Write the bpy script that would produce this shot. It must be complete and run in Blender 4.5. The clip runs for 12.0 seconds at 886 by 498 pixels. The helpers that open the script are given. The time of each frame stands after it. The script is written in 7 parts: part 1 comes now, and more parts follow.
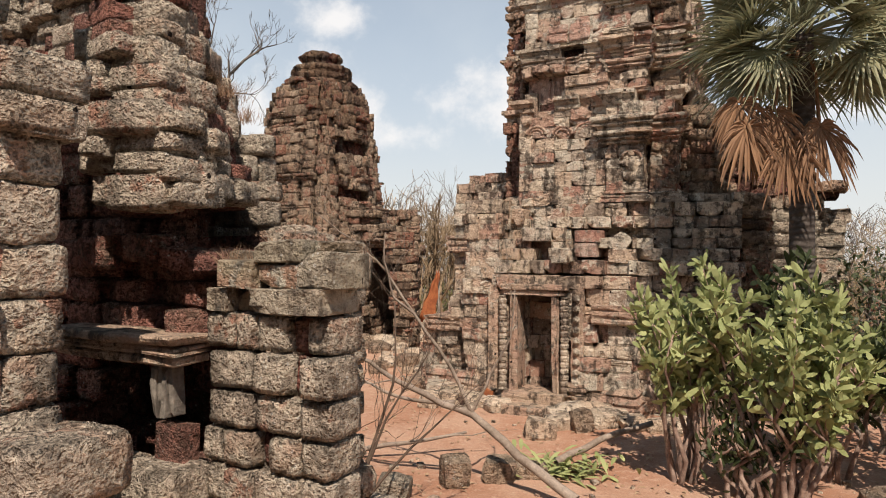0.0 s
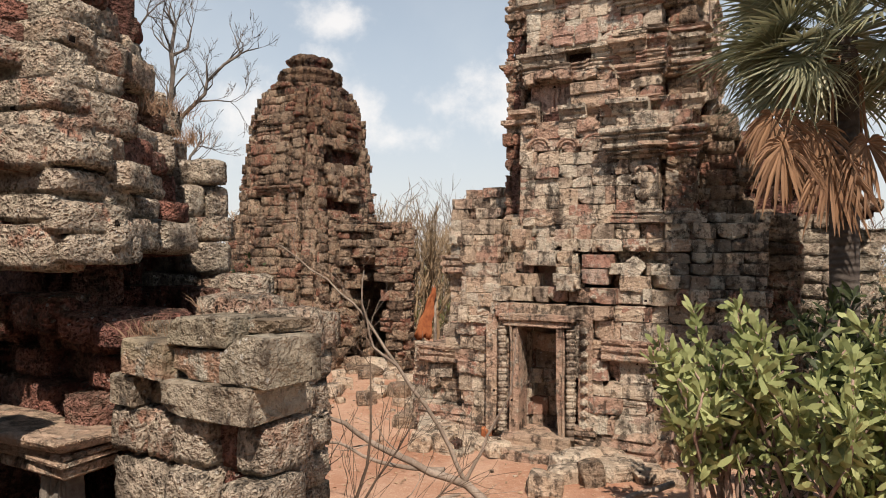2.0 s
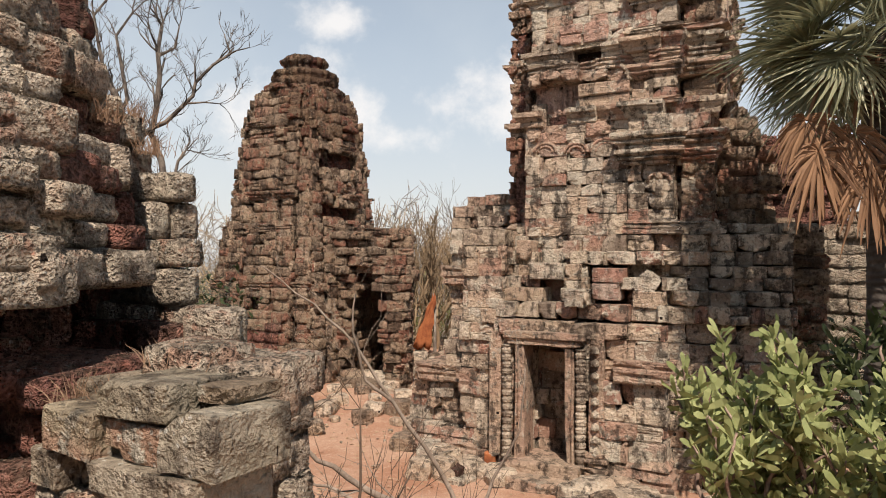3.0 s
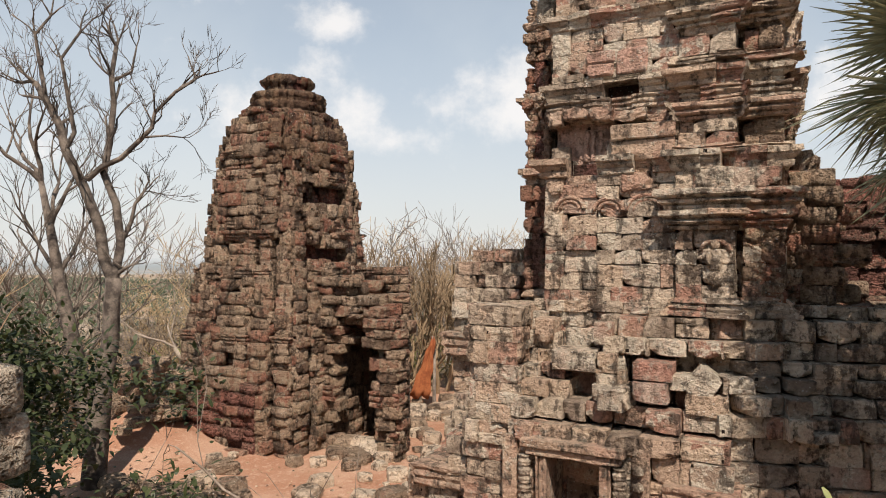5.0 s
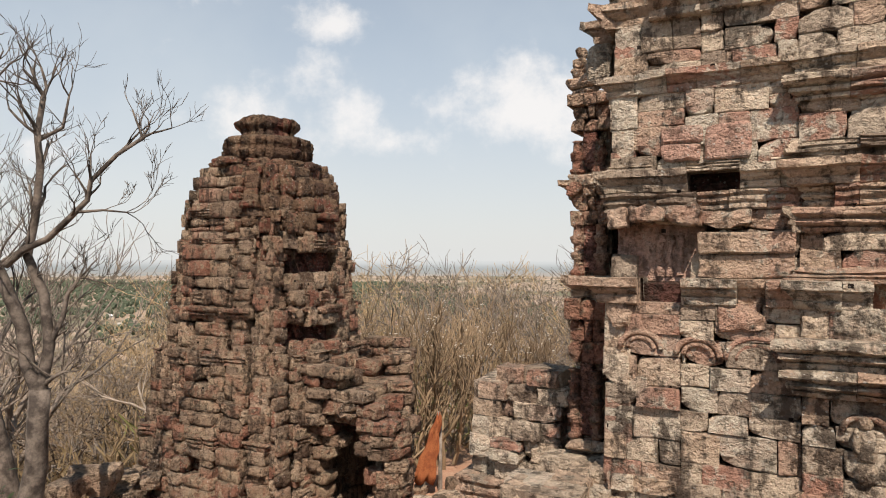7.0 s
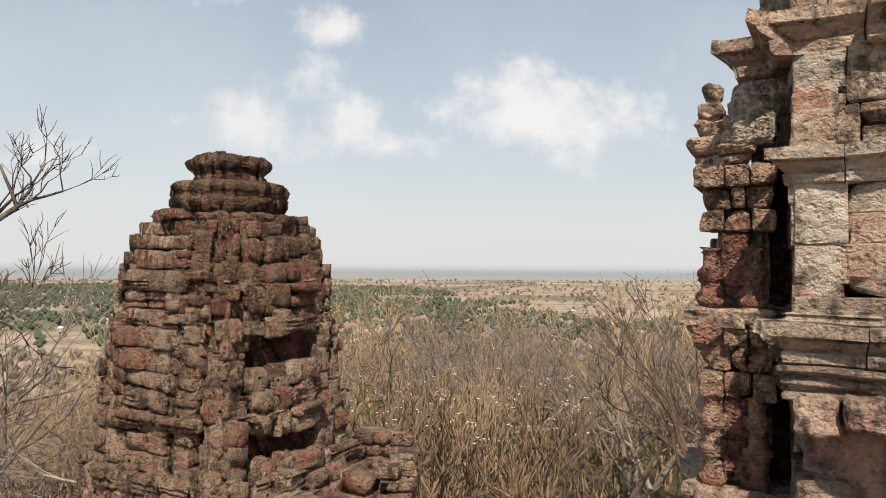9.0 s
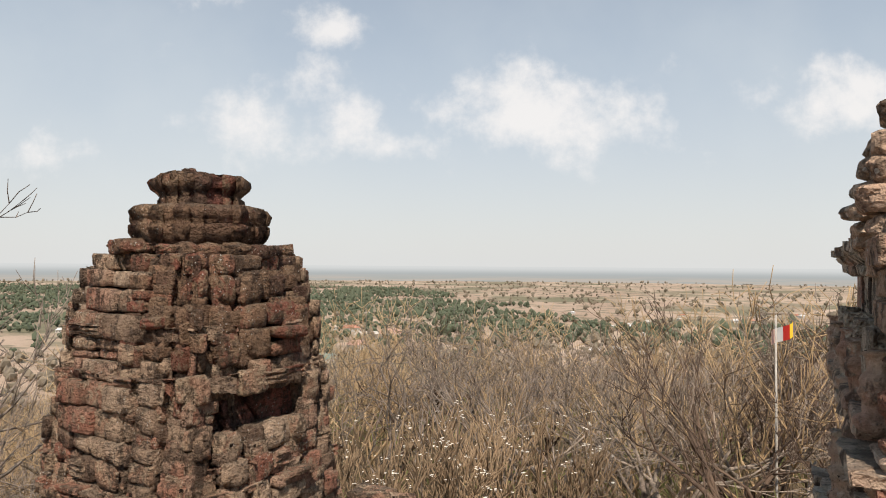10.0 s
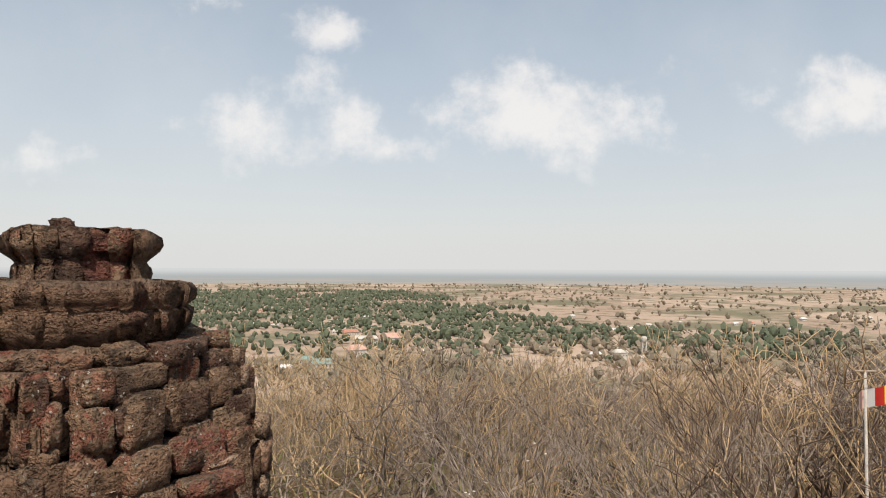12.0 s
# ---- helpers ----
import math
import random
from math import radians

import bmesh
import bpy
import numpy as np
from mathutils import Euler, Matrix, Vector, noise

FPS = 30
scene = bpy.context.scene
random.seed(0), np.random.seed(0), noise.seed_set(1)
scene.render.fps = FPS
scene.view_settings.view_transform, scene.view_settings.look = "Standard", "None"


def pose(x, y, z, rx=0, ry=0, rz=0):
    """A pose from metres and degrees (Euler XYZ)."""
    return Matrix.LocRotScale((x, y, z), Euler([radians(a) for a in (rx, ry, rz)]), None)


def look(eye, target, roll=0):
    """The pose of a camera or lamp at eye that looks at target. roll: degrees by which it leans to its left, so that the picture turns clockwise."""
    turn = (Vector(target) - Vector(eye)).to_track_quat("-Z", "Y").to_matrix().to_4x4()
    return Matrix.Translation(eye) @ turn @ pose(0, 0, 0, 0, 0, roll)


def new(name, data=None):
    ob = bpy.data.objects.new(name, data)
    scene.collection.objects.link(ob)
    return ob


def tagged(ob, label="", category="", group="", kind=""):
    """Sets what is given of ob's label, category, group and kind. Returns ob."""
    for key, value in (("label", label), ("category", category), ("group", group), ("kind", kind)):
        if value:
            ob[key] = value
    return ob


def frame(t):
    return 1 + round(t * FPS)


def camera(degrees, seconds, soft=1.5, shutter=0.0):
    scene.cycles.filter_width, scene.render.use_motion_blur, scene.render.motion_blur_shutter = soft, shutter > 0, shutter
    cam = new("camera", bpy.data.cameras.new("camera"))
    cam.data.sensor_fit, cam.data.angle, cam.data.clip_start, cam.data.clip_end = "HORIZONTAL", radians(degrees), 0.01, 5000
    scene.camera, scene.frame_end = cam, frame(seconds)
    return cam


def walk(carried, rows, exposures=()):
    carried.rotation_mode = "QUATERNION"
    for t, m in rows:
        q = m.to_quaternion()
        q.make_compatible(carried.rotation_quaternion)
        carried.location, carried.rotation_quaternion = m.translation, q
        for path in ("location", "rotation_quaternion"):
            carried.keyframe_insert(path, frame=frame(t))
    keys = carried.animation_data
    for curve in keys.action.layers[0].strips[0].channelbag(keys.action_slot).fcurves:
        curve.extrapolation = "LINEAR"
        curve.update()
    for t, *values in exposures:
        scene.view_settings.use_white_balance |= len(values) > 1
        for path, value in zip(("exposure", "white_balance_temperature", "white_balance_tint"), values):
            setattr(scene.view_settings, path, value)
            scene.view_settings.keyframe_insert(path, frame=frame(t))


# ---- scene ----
import itertools

cam = camera(68.6, 12.0, soft=1.0)
METRES, EYE, TILT, LEAN, TURN = 16.0, 2.8, 0.7, -0.4, 0.0
ROWS = [
    (0.0, 0.0, 0.0, 0.0, 0.0, 0.0, 0.0),
    (0.5, 0.0026, 0.0163, 0.005, -0.0, 0.03, 0.01),
    (1.0, 0.0047, 0.036, 0.012, 0.0, 0.07, 0.01),
    (1.5, 0.0064, 0.0544, 0.0186, 0.01, 0.12, 0.03),
    (2.0, 0.0078, 0.0744, 0.0256, 0.02, 0.15, 0.04),
    (2.5, 0.0084, 0.0947, 0.0309, 0.03, 0.17, 0.04),
    (3.0, 0.0074, 0.1197, 0.0378, 0.01, 0.21, 0.06),
    (5.0, 0.0057, 0.2492, 0.1056, -0.05, 0.34, 0.07),
    (5.5, 0.004, 0.2851, 0.1287, -0.08, 0.38, 0.07),
    (6.0, 0.0005, 0.325, 0.1542, -0.12, 0.35, 0.13),
    (6.5, -0.0036, 0.3642, 0.1777, -0.14, 0.39, 0.15),
    (7.0, -0.0077, 0.411, 0.2037, -0.18, 0.41, 0.17),
    (9.0, -0.0214, 0.6125, 0.2817, -0.23, 0.72, 0.03),
    (9.5, -0.026, 0.6621, 0.2984, -0.27, 0.77, 0.0),
    (10.0, -0.0293, 0.7152, 0.313, -0.28, 0.82, -0.02),
    (10.5, -0.0314, 0.7634, 0.3245, -0.29, 0.89, 0.03),
    (11.0, -0.034, 0.8157, 0.3391, -0.29, 0.93, -0.02),
    (11.5, -0.0357, 0.8648, 0.3536, -0.33, 1.02, 0.07),
    (12.0, -0.0375, 0.9214, 0.3675, -0.35, 1.06, 0.13),
]
walk(cam, [(t, pose(0, 0, EYE, TILT, LEAN, TURN) @ pose(METRES * x, METRES * y, METRES * z, 90 + pitch, roll, yaw)) for t, x, y, z, yaw, pitch, roll in ROWS],
     exposures=[(0.0, 0.33), (5.0, 0.29), (8.0, 0.25), (11.0, 0.2), (12.0, 0.19)])

# ---------------------------------------------------------------- world and sun
SUN_DIR = Vector((0.04, -0.565, 0.825)).normalized()
sun = new("sun", bpy.data.lights.new("sun", "SUN"))
sun.data.energy, sun.data.angle, sun.data.color = 5.0, radians(0.6), (1.0, 0.868, 0.745)
sun.matrix_world = look(SUN_DIR * 60, (0, 0, 0))
tagged(sun, "the afternoon sun", "sun", kind="structure")

world = bpy.data.worlds.new("sky")
scene.world = world
world.use_nodes = True


class Nodes:
    """Short ways to add and link shader nodes."""

    def __init__(self, tree):
        self.tree = tree
        tree.nodes.clear()

    def add(self, kind, values=None, **settings):
        n = self.tree.nodes.new(kind)
        for k, v in settings.items():
            setattr(n, k, v)
        for k, v in (values or {}).items():
            if isinstance(v, bpy.types.NodeSocket):
                self.tree.links.new(v, n.inputs[k])
            else:
                n.inputs[k].default_value = v
        return n

    def math(self, op, a, b=0.0, c=0.0, clamp=False):
        n = self.add("ShaderNodeMath", {0: a, 1: b, 2: c}, operation=op)
        n.use_clamp = clamp
        return n.outputs[0]

    def mix(self, f, a, b, blend="MIX"):
        n = self.add("ShaderNodeMix", data_type="RGBA", blend_type=blend)
        for k, v in ((0, f), (6, a), (7, b)):
            if isinstance(v, bpy.types.NodeSocket):
                self.tree.links.new(v, n.inputs[k])
            else:
                n.inputs[k].default_value = v if k == 0 or len(v) == 4 else (*v, 1)
        return n.outputs[2]

    def noise(self, vec, scale, detail=4.0, rough=0.55, out=0):
        return self.add("ShaderNodeTexNoise", {"Vector": vec, "Scale": scale, "Detail": detail, "Roughness": rough}).outputs[out]

    def ramp(self, f, lo, hi):
        n = self.add("ShaderNodeMapRange", {"Value": f, "From Min": lo, "From Max": hi})
        n.interpolation_type = "SMOOTHSTEP"
        return n.outputs[0]

    def link(self, a, b):
        self.tree.links.new(a, b)


def build_sky():
    k = Nodes(world.node_tree)
    co = k.add("ShaderNodeTexCoord").outputs["Generated"]
    sky = k.add("ShaderNodeTexSky", sky_type="NISHITA", sun_disc=False, sun_elevation=math.asin(SUN_DIR.z),
                sun_rotation=math.atan2(SUN_DIR.x, SUN_DIR.y), air_density=1.0, dust_density=1.2, ozone_density=1.4)
    sep = k.add("ShaderNodeSeparateXYZ", {0: co})
    x, y, z = sep.outputs
    # tangent-plane direction of the clouds ahead: sideways and upwards per unit forward
    fwd = k.math("MAXIMUM", y, 0.05)
    u, v = k.math("DIVIDE", x, fwd), k.math("DIVIDE", z, fwd)
    uv = k.add("ShaderNodeCombineXYZ", {0: u, 1: v, 2: 0.0}).outputs[0]
    puff = k.noise(uv, 10.0, 9.0, 0.62)
    total = None
    # banks of cumulus: centre, half width, half height, strength
    for cu, cv, wu, wv, s in ((0.17, 0.235, 0.20, 0.075, 1.0), (0.10, 0.27, 0.08, 0.06, 0.9), (0.02, 0.235, 0.09, 0.05, 0.7), (-0.31, 0.225, 0.085, 0.07, 0.85),
                              (-0.205, 0.285, 0.06, 0.05, 0.8), (-0.15, 0.215, 0.07, 0.055, 0.9), (-0.09, 0.185, 0.10, 0.035, 0.8), (-0.18, 0.37, 0.075, 0.04, 0.8),
                              (-0.61, 0.17, 0.07, 0.05, 0.65), (0.63, 0.275, 0.13, 0.075, 0.9), (-0.36, 0.415, 0.06, 0.025, 0.8), (0.2, 0.19, 0.25, 0.03, 0.5)):
        du = k.math("DIVIDE", k.math("SUBTRACT", u, cu), wu * 1.12)
        dv = k.math("DIVIDE", k.math("SUBTRACT", v, cv), wv * 1.12)
        d = k.math("ADD", k.math("MULTIPLY", du, du), k.math("MULTIPLY", dv, dv))
        g = k.math("MULTIPLY", k.math("POWER", 2.718, k.math("MULTIPLY", d, -1.2)), s)
        total = g if total is None else k.math("MAXIMUM", total, g)
    mask = k.ramp(k.math("ADD", total, k.math("MULTIPLY", k.math("SUBTRACT", puff, 0.5), 2.2)), 0.3, 1.05)
    mask = k.math("MULTIPLY", mask, k.math("GREATER_THAN", y, 0.05))
    haze = k.math("POWER", k.math("SUBTRACT", 1.0, k.math("MAXIMUM", z, 0.0), clamp=True), 1.5)
    thin = k.ramp(k.noise(uv, 2.2, 5.0), 0.35, 0.8)
    base = k.mix(k.math("MULTIPLY", haze, 0.92), sky.outputs[0], k.mix(k.ramp(z, 0.0, 0.36), (7.0, 7.0, 6.9), (6.4, 6.95, 7.2)))
    base = k.mix(k.math("MULTIPLY", thin, 0.3), base, (7.1, 7.4, 7.4))
    base = k.mix(k.ramp(z, 0.36, 0.85), base, (1.7, 2.5, 3.6))
    col = k.mix(k.math("MULTIPLY", mask, 0.85), base, (8.7, 8.4, 8.2))
    bg = k.add("ShaderNodeBackground", {"Color": col, "Strength": 0.094})
    out = k.add("ShaderNodeOutputWorld")
    k.link(bg.outputs[0], out.inputs[0])


build_sky()


# ---------------------------------------------------------------- materials
def material(name):
    m = bpy.data.materials.new(name)
    m.use_nodes = True
    return m, Nodes(m.node_tree)


def finish(k, color, rough=0.9, bump=None, strength=0.4, distance=0.02, spec=0.25):
    values = {"Base Color": color if isinstance(color, bpy.types.NodeSocket) or len(color) == 4 else (*color, 1),
              "Roughness": rough, "Specular IOR Level": spec}
    b = k.add("ShaderNodeBsdfPrincipled", values)
    if bump is not None:
        n = k.add("ShaderNodeBump", {"Height": bump, "Strength": strength, "Distance": distance})
        k.link(n.outputs[0], b.inputs["Normal"])
    out = k.add("ShaderNodeOutputMaterial")
    k.link(b.outputs[0], out.inputs[0])
    return b


def stone_mat(name, tones, crust, per_object, cover=0.5, red=0.5, pit=0.3, soot=0.6, grain=20.0, stain=0.5, rugged=0.0):
    """Weathered temple stone: each block its own tone; lichen crust, soot-black streaks, iron-red patches, pits."""
    m, k = material(name)
    geo = k.add("ShaderNodeNewGeometry")
    rnd = k.add("ShaderNodeObjectInfo").outputs["Random"] if per_object else geo.outputs["Random Per Island"]
    p = geo.outputs["Position"]
    drift = k.ramp(k.noise(p, 0.9, 3.0, 0.6), 0.3, 0.7)
    ramp = k.add("ShaderNodeValToRGB", {0: k.math("ADD", k.math("MULTIPLY", rnd, 0.85), k.math("MULTIPLY", drift, 0.15))})
    els = ramp.color_ramp.elements
    while len(els) < len(tones):
        els.new(0.5)
    for i, t in enumerate(tones):
        els[i].position, els[i].color = i / (len(tones) - 1), (*(min(x * 1.14, 0.8) for x in t), 1)
    big, mid = k.noise(p, 0.8, 4.0, 0.6), k.noise(p, 5.0, 6.0, 0.65)
    fine, tiny = k.noise(p, grain, 6.0, 0.7), k.noise(p, grain * 3.1, 5.0, 0.72)
    col = ramp.outputs[0]
    rmask = k.ramp(k.math("ADD", k.math("MULTIPLY", k.noise(p, 1.6, 5.0, 0.6), 0.75), k.math("MULTIPLY", rnd, 0.25)), 0.52, 0.60)
    col = k.mix(k.math("MULTIPLY", rmask, red), col, (0.36, 0.135, 0.095))
    # pale crust in grains, thicker on some blocks
    level = k.math("ADD", k.math("ADD", k.math("MULTIPLY", fine, 0.55), k.math("MULTIPLY", mid, 0.65)), k.math("MULTIPLY", k.math("ADD", big, rnd), 0.23))
    cmask = k.ramp(level, 0.98 - 0.3 * cover, 1.06 - 0.3 * cover)
    col = k.mix(k.math("MULTIPLY", cmask, 0.85), col, crust)
    # soot and algae: blotches and streaks running down
    tall = k.add("ShaderNodeMapping", {0: p, 3: (3.4, 3.4, 0.8)}).outputs[0]
    smask = k.ramp(k.math("ADD", k.math("MULTIPLY", k.noise(tall, 1.0, 6.0, 0.7), 0.55), k.math("MULTIPLY", fine, 0.45)), 0.49, 0.58)
    col = k.mix(k.math("MULTIPLY", smask, soot), col, (0.05, 0.037, 0.03))
    wide = k.ramp(k.math("ADD", k.math("MULTIPLY", k.noise(k.add("ShaderNodeMapping", {0: p, 3: (0.9, 0.9, 0.5)}).outputs[0], 1.0, 7.0, 0.7), 0.8), k.math("MULTIPLY", fine, 0.2)), 0.5, 0.66)
    col = k.mix(k.math("MULTIPLY", wide, stain), col, (0.125, 0.095, 0.075))
    # black and grey-green lichen that settles on the tops of ledges
    up = k.add("ShaderNodeSeparateXYZ", {0: geo.outputs["Normal"]}).outputs[2]
    ledge = k.math("MULTIPLY", k.ramp(up, 0.35, 0.85), k.ramp(k.math("ADD", k.math("MULTIPLY", mid, 0.6), k.math("MULTIPLY", fine, 0.4)), 0.4, 0.55))
    col = k.mix(k.math("MULTIPLY", ledge, 0.45), col, (0.16, 0.13, 0.095))
    # square sockets and drill holes here and there, the shade inside them painted flat
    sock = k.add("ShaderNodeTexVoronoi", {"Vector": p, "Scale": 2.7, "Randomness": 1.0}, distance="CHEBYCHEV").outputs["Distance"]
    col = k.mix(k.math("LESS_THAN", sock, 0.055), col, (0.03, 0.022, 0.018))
    # pale spots of lichen
    spot = k.add("ShaderNodeTexVoronoi", {"Vector": p, "Scale": 15.0, "Randomness": 1.0}).outputs["Distance"]
    wmask = k.math("MULTIPLY", k.math("LESS_THAN", k.math("ADD", spot, k.math("MULTIPLY", tiny, 0.25)), 0.3), k.ramp(big, 0.48, 0.6))
    col = k.mix(k.math("MULTIPLY", wmask, 0.6), col, (0.62, 0.60, 0.54))
    speck = k.math("MULTIPLY_ADD", k.math("SUBTRACT", tiny, 0.5), 3.0, 0.5, clamp=True)
    col = k.mix(0.18, col, k.add("ShaderNodeCombineColor", {0: speck, 1: speck, 2: speck}).outputs[0], "OVERLAY")
    # pits and worm hollows: bumped in, with their shade painted dark
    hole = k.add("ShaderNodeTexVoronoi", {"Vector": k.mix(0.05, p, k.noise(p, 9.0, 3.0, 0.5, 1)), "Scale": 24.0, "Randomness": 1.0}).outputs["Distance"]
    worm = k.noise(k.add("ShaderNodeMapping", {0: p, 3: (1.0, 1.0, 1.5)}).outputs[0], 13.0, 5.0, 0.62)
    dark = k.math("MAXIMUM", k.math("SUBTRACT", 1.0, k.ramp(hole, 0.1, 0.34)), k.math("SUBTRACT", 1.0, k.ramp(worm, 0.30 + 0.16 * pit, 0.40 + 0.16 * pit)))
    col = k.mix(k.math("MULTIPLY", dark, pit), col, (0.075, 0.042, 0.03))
    hgt = k.math("ADD", k.math("MULTIPLY", mid, 1.4), k.math("MULTIPLY", fine, 1.2 if grain < 10 else 1.6))
    hgt = k.math("ADD", hgt, k.math("MULTIPLY", dark, -1.6 * pit))
    hgt = k.math("ADD", hgt, k.math("MULTIPLY", worm, 3.2 * pit))
    if rugged:
        # vesicular skin: pale crests round deep pits, the pits' shade painted dark
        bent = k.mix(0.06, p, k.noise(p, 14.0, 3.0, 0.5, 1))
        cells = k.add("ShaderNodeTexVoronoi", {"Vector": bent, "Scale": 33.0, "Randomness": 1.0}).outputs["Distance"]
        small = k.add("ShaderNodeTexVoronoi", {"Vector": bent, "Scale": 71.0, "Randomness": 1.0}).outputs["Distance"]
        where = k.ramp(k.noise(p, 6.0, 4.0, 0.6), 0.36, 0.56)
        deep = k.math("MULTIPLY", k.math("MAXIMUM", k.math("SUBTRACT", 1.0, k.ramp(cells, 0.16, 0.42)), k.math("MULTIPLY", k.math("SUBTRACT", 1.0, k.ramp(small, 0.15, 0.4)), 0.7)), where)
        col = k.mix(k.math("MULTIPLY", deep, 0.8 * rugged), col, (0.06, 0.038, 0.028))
        hgt = k.math("ADD", hgt, k.math("MULTIPLY", deep, -2.6 * rugged))
    finish(k, col, 0.95, hgt, 1.0, 0.075, 0.1)
    return m


SAND = ((0.46, 0.36, 0.27), (0.55, 0.45, 0.34), (0.22, 0.165, 0.125), (0.61, 0.51, 0.395), (0.48, 0.36, 0.26), (0.45, 0.325, 0.24), (0.37, 0.205, 0.15), (0.46, 0.405, 0.32), (0.58, 0.485, 0.375), (0.30, 0.235, 0.175))
DARKSAND = ((0.29, 0.19, 0.128), (0.41, 0.30, 0.21), (0.15, 0.1, 0.072), (0.47, 0.355, 0.255), (0.30, 0.145, 0.1), (0.33, 0.23, 0.158), (0.41, 0.295, 0.2), (0.18, 0.12, 0.085))
LATER = ((0.38, 0.26, 0.19), (0.48, 0.385, 0.29), (0.34, 0.185, 0.13), (0.52, 0.42, 0.32), (0.43, 0.325, 0.24), (0.37, 0.18, 0.13), (0.49, 0.39, 0.295), (0.43, 0.325, 0.24))
REDLAT = ((0.33, 0.155, 0.115), (0.41, 0.19, 0.145), (0.27, 0.13, 0.105), (0.39, 0.21, 0.16), (0.31, 0.145, 0.12), (0.44, 0.195, 0.145))
SAND_LOOK, DARK_LOOK, LAT_LOOK = ((0.62, 0.55, 0.44), 0.32, 0.14, 0.12, 0.82, 9.0, 0.58, 0.0), ((0.45, 0.345, 0.24), 0.38, 0.32, 0.3, 0.78, 9.0, 0.5, 0.15), ((0.59, 0.51, 0.4), 0.92, 0.35, 0.36, 0.5, 7.0, 0.42, 0.5)
RED_LOOK = ((0.42, 0.28, 0.21), 0.3, 0.6, 0.6, 0.6, 16.0, 0.4, 0.6)


def stone_pair(name, tones, look_of):
    crust, cover, red, pit, soot, grain, stain, rugged = look_of
    return [stone_mat(name + end, tones, crust, one, cover, red, pit, soot, grain, stain, rugged) for end, one in (("", False), ("_block", True))]


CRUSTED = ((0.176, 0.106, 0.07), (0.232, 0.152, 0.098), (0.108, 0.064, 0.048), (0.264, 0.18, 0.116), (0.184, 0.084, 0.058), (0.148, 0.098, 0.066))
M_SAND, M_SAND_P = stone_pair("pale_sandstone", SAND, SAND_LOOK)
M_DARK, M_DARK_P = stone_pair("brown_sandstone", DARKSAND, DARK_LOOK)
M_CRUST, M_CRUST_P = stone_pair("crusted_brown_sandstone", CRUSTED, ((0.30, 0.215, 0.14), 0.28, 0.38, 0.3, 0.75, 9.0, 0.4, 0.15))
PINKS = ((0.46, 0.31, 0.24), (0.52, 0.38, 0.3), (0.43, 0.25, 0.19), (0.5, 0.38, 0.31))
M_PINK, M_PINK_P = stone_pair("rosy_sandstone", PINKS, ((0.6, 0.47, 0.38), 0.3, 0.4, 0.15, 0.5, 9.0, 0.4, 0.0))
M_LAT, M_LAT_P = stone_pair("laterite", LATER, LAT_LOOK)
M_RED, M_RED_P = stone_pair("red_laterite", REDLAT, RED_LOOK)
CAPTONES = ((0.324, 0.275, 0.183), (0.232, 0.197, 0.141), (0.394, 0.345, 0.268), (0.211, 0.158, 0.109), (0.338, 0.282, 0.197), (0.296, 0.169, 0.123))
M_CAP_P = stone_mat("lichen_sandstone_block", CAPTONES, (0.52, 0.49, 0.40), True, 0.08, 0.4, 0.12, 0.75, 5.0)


def mottled(name, a, b, scale=3.0, rough=0.9, bump=0.3, c=None, fine=30.0, dist=0.02):
    m, k = material(name)
    p = k.add("ShaderNodeNewGeometry").outputs["Position"]
    n1, n2 = k.noise(p, scale, 5.0), k.noise(p, fine, 5.0, 0.65)
    col = k.mix(k.ramp(n1, 0.35, 0.65), a, b)
    if c:
        col = k.mix(k.ramp(k.noise(p, scale * 4.3, 6.0, 0.7), 0.52, 0.68), col, c)
    col = k.mix(0.6, col, k.add("ShaderNodeCombineColor", {0: n2, 1: n2, 2: n2}).outputs[0], "OVERLAY")
    finish(k, col, rough, k.math("ADD", n1, n2), bump, dist)
    return m


# core stone darkened in colour so gaps between facing stones look shaded
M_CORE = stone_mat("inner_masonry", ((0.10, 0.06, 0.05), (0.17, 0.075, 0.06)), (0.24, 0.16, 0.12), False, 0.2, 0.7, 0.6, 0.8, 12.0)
M_BARK = mottled("grey_bark", (0.13, 0.105, 0.085), (0.27, 0.225, 0.185), 4.0, 0.9, 0.4)
M_TWIG = mottled("dry_twigs", (0.15, 0.106, 0.066), (0.31, 0.225, 0.14), 0.25, 0.9, 0.2)
M_OCHRE = mottled("ochre_twigs", (0.30, 0.21, 0.115), (0.46, 0.34, 0.2), 0.25, 0.9, 0.2)
M_BROWN = mottled("dark_twigs", (0.075, 0.052, 0.038), (0.15, 0.105, 0.075), 0.5, 0.9, 0.2)
M_PALE = mottled("pale_bark", (0.22, 0.18, 0.14), (0.33, 0.275, 0.22), 3.0, 0.9, 0.3)


# ---------------------------------------------------------------- mesh helpers
def mesh_ob(name, verts, faces, mat, parent=None, label="", smooth=True):
    me = bpy.data.meshes.new(name)
    me.from_pydata(verts if isinstance(verts, list) else verts.tolist(), [], faces)
    if smooth:
        me.polygons.foreach_set("use_smooth", [True] * len(me.polygons))
    me.materials.append(mat)
    me.update()
    ob = new(name, me)
    if parent is not None:
        ob.parent = parent
    if label:
        ob["label"] = label
    return ob


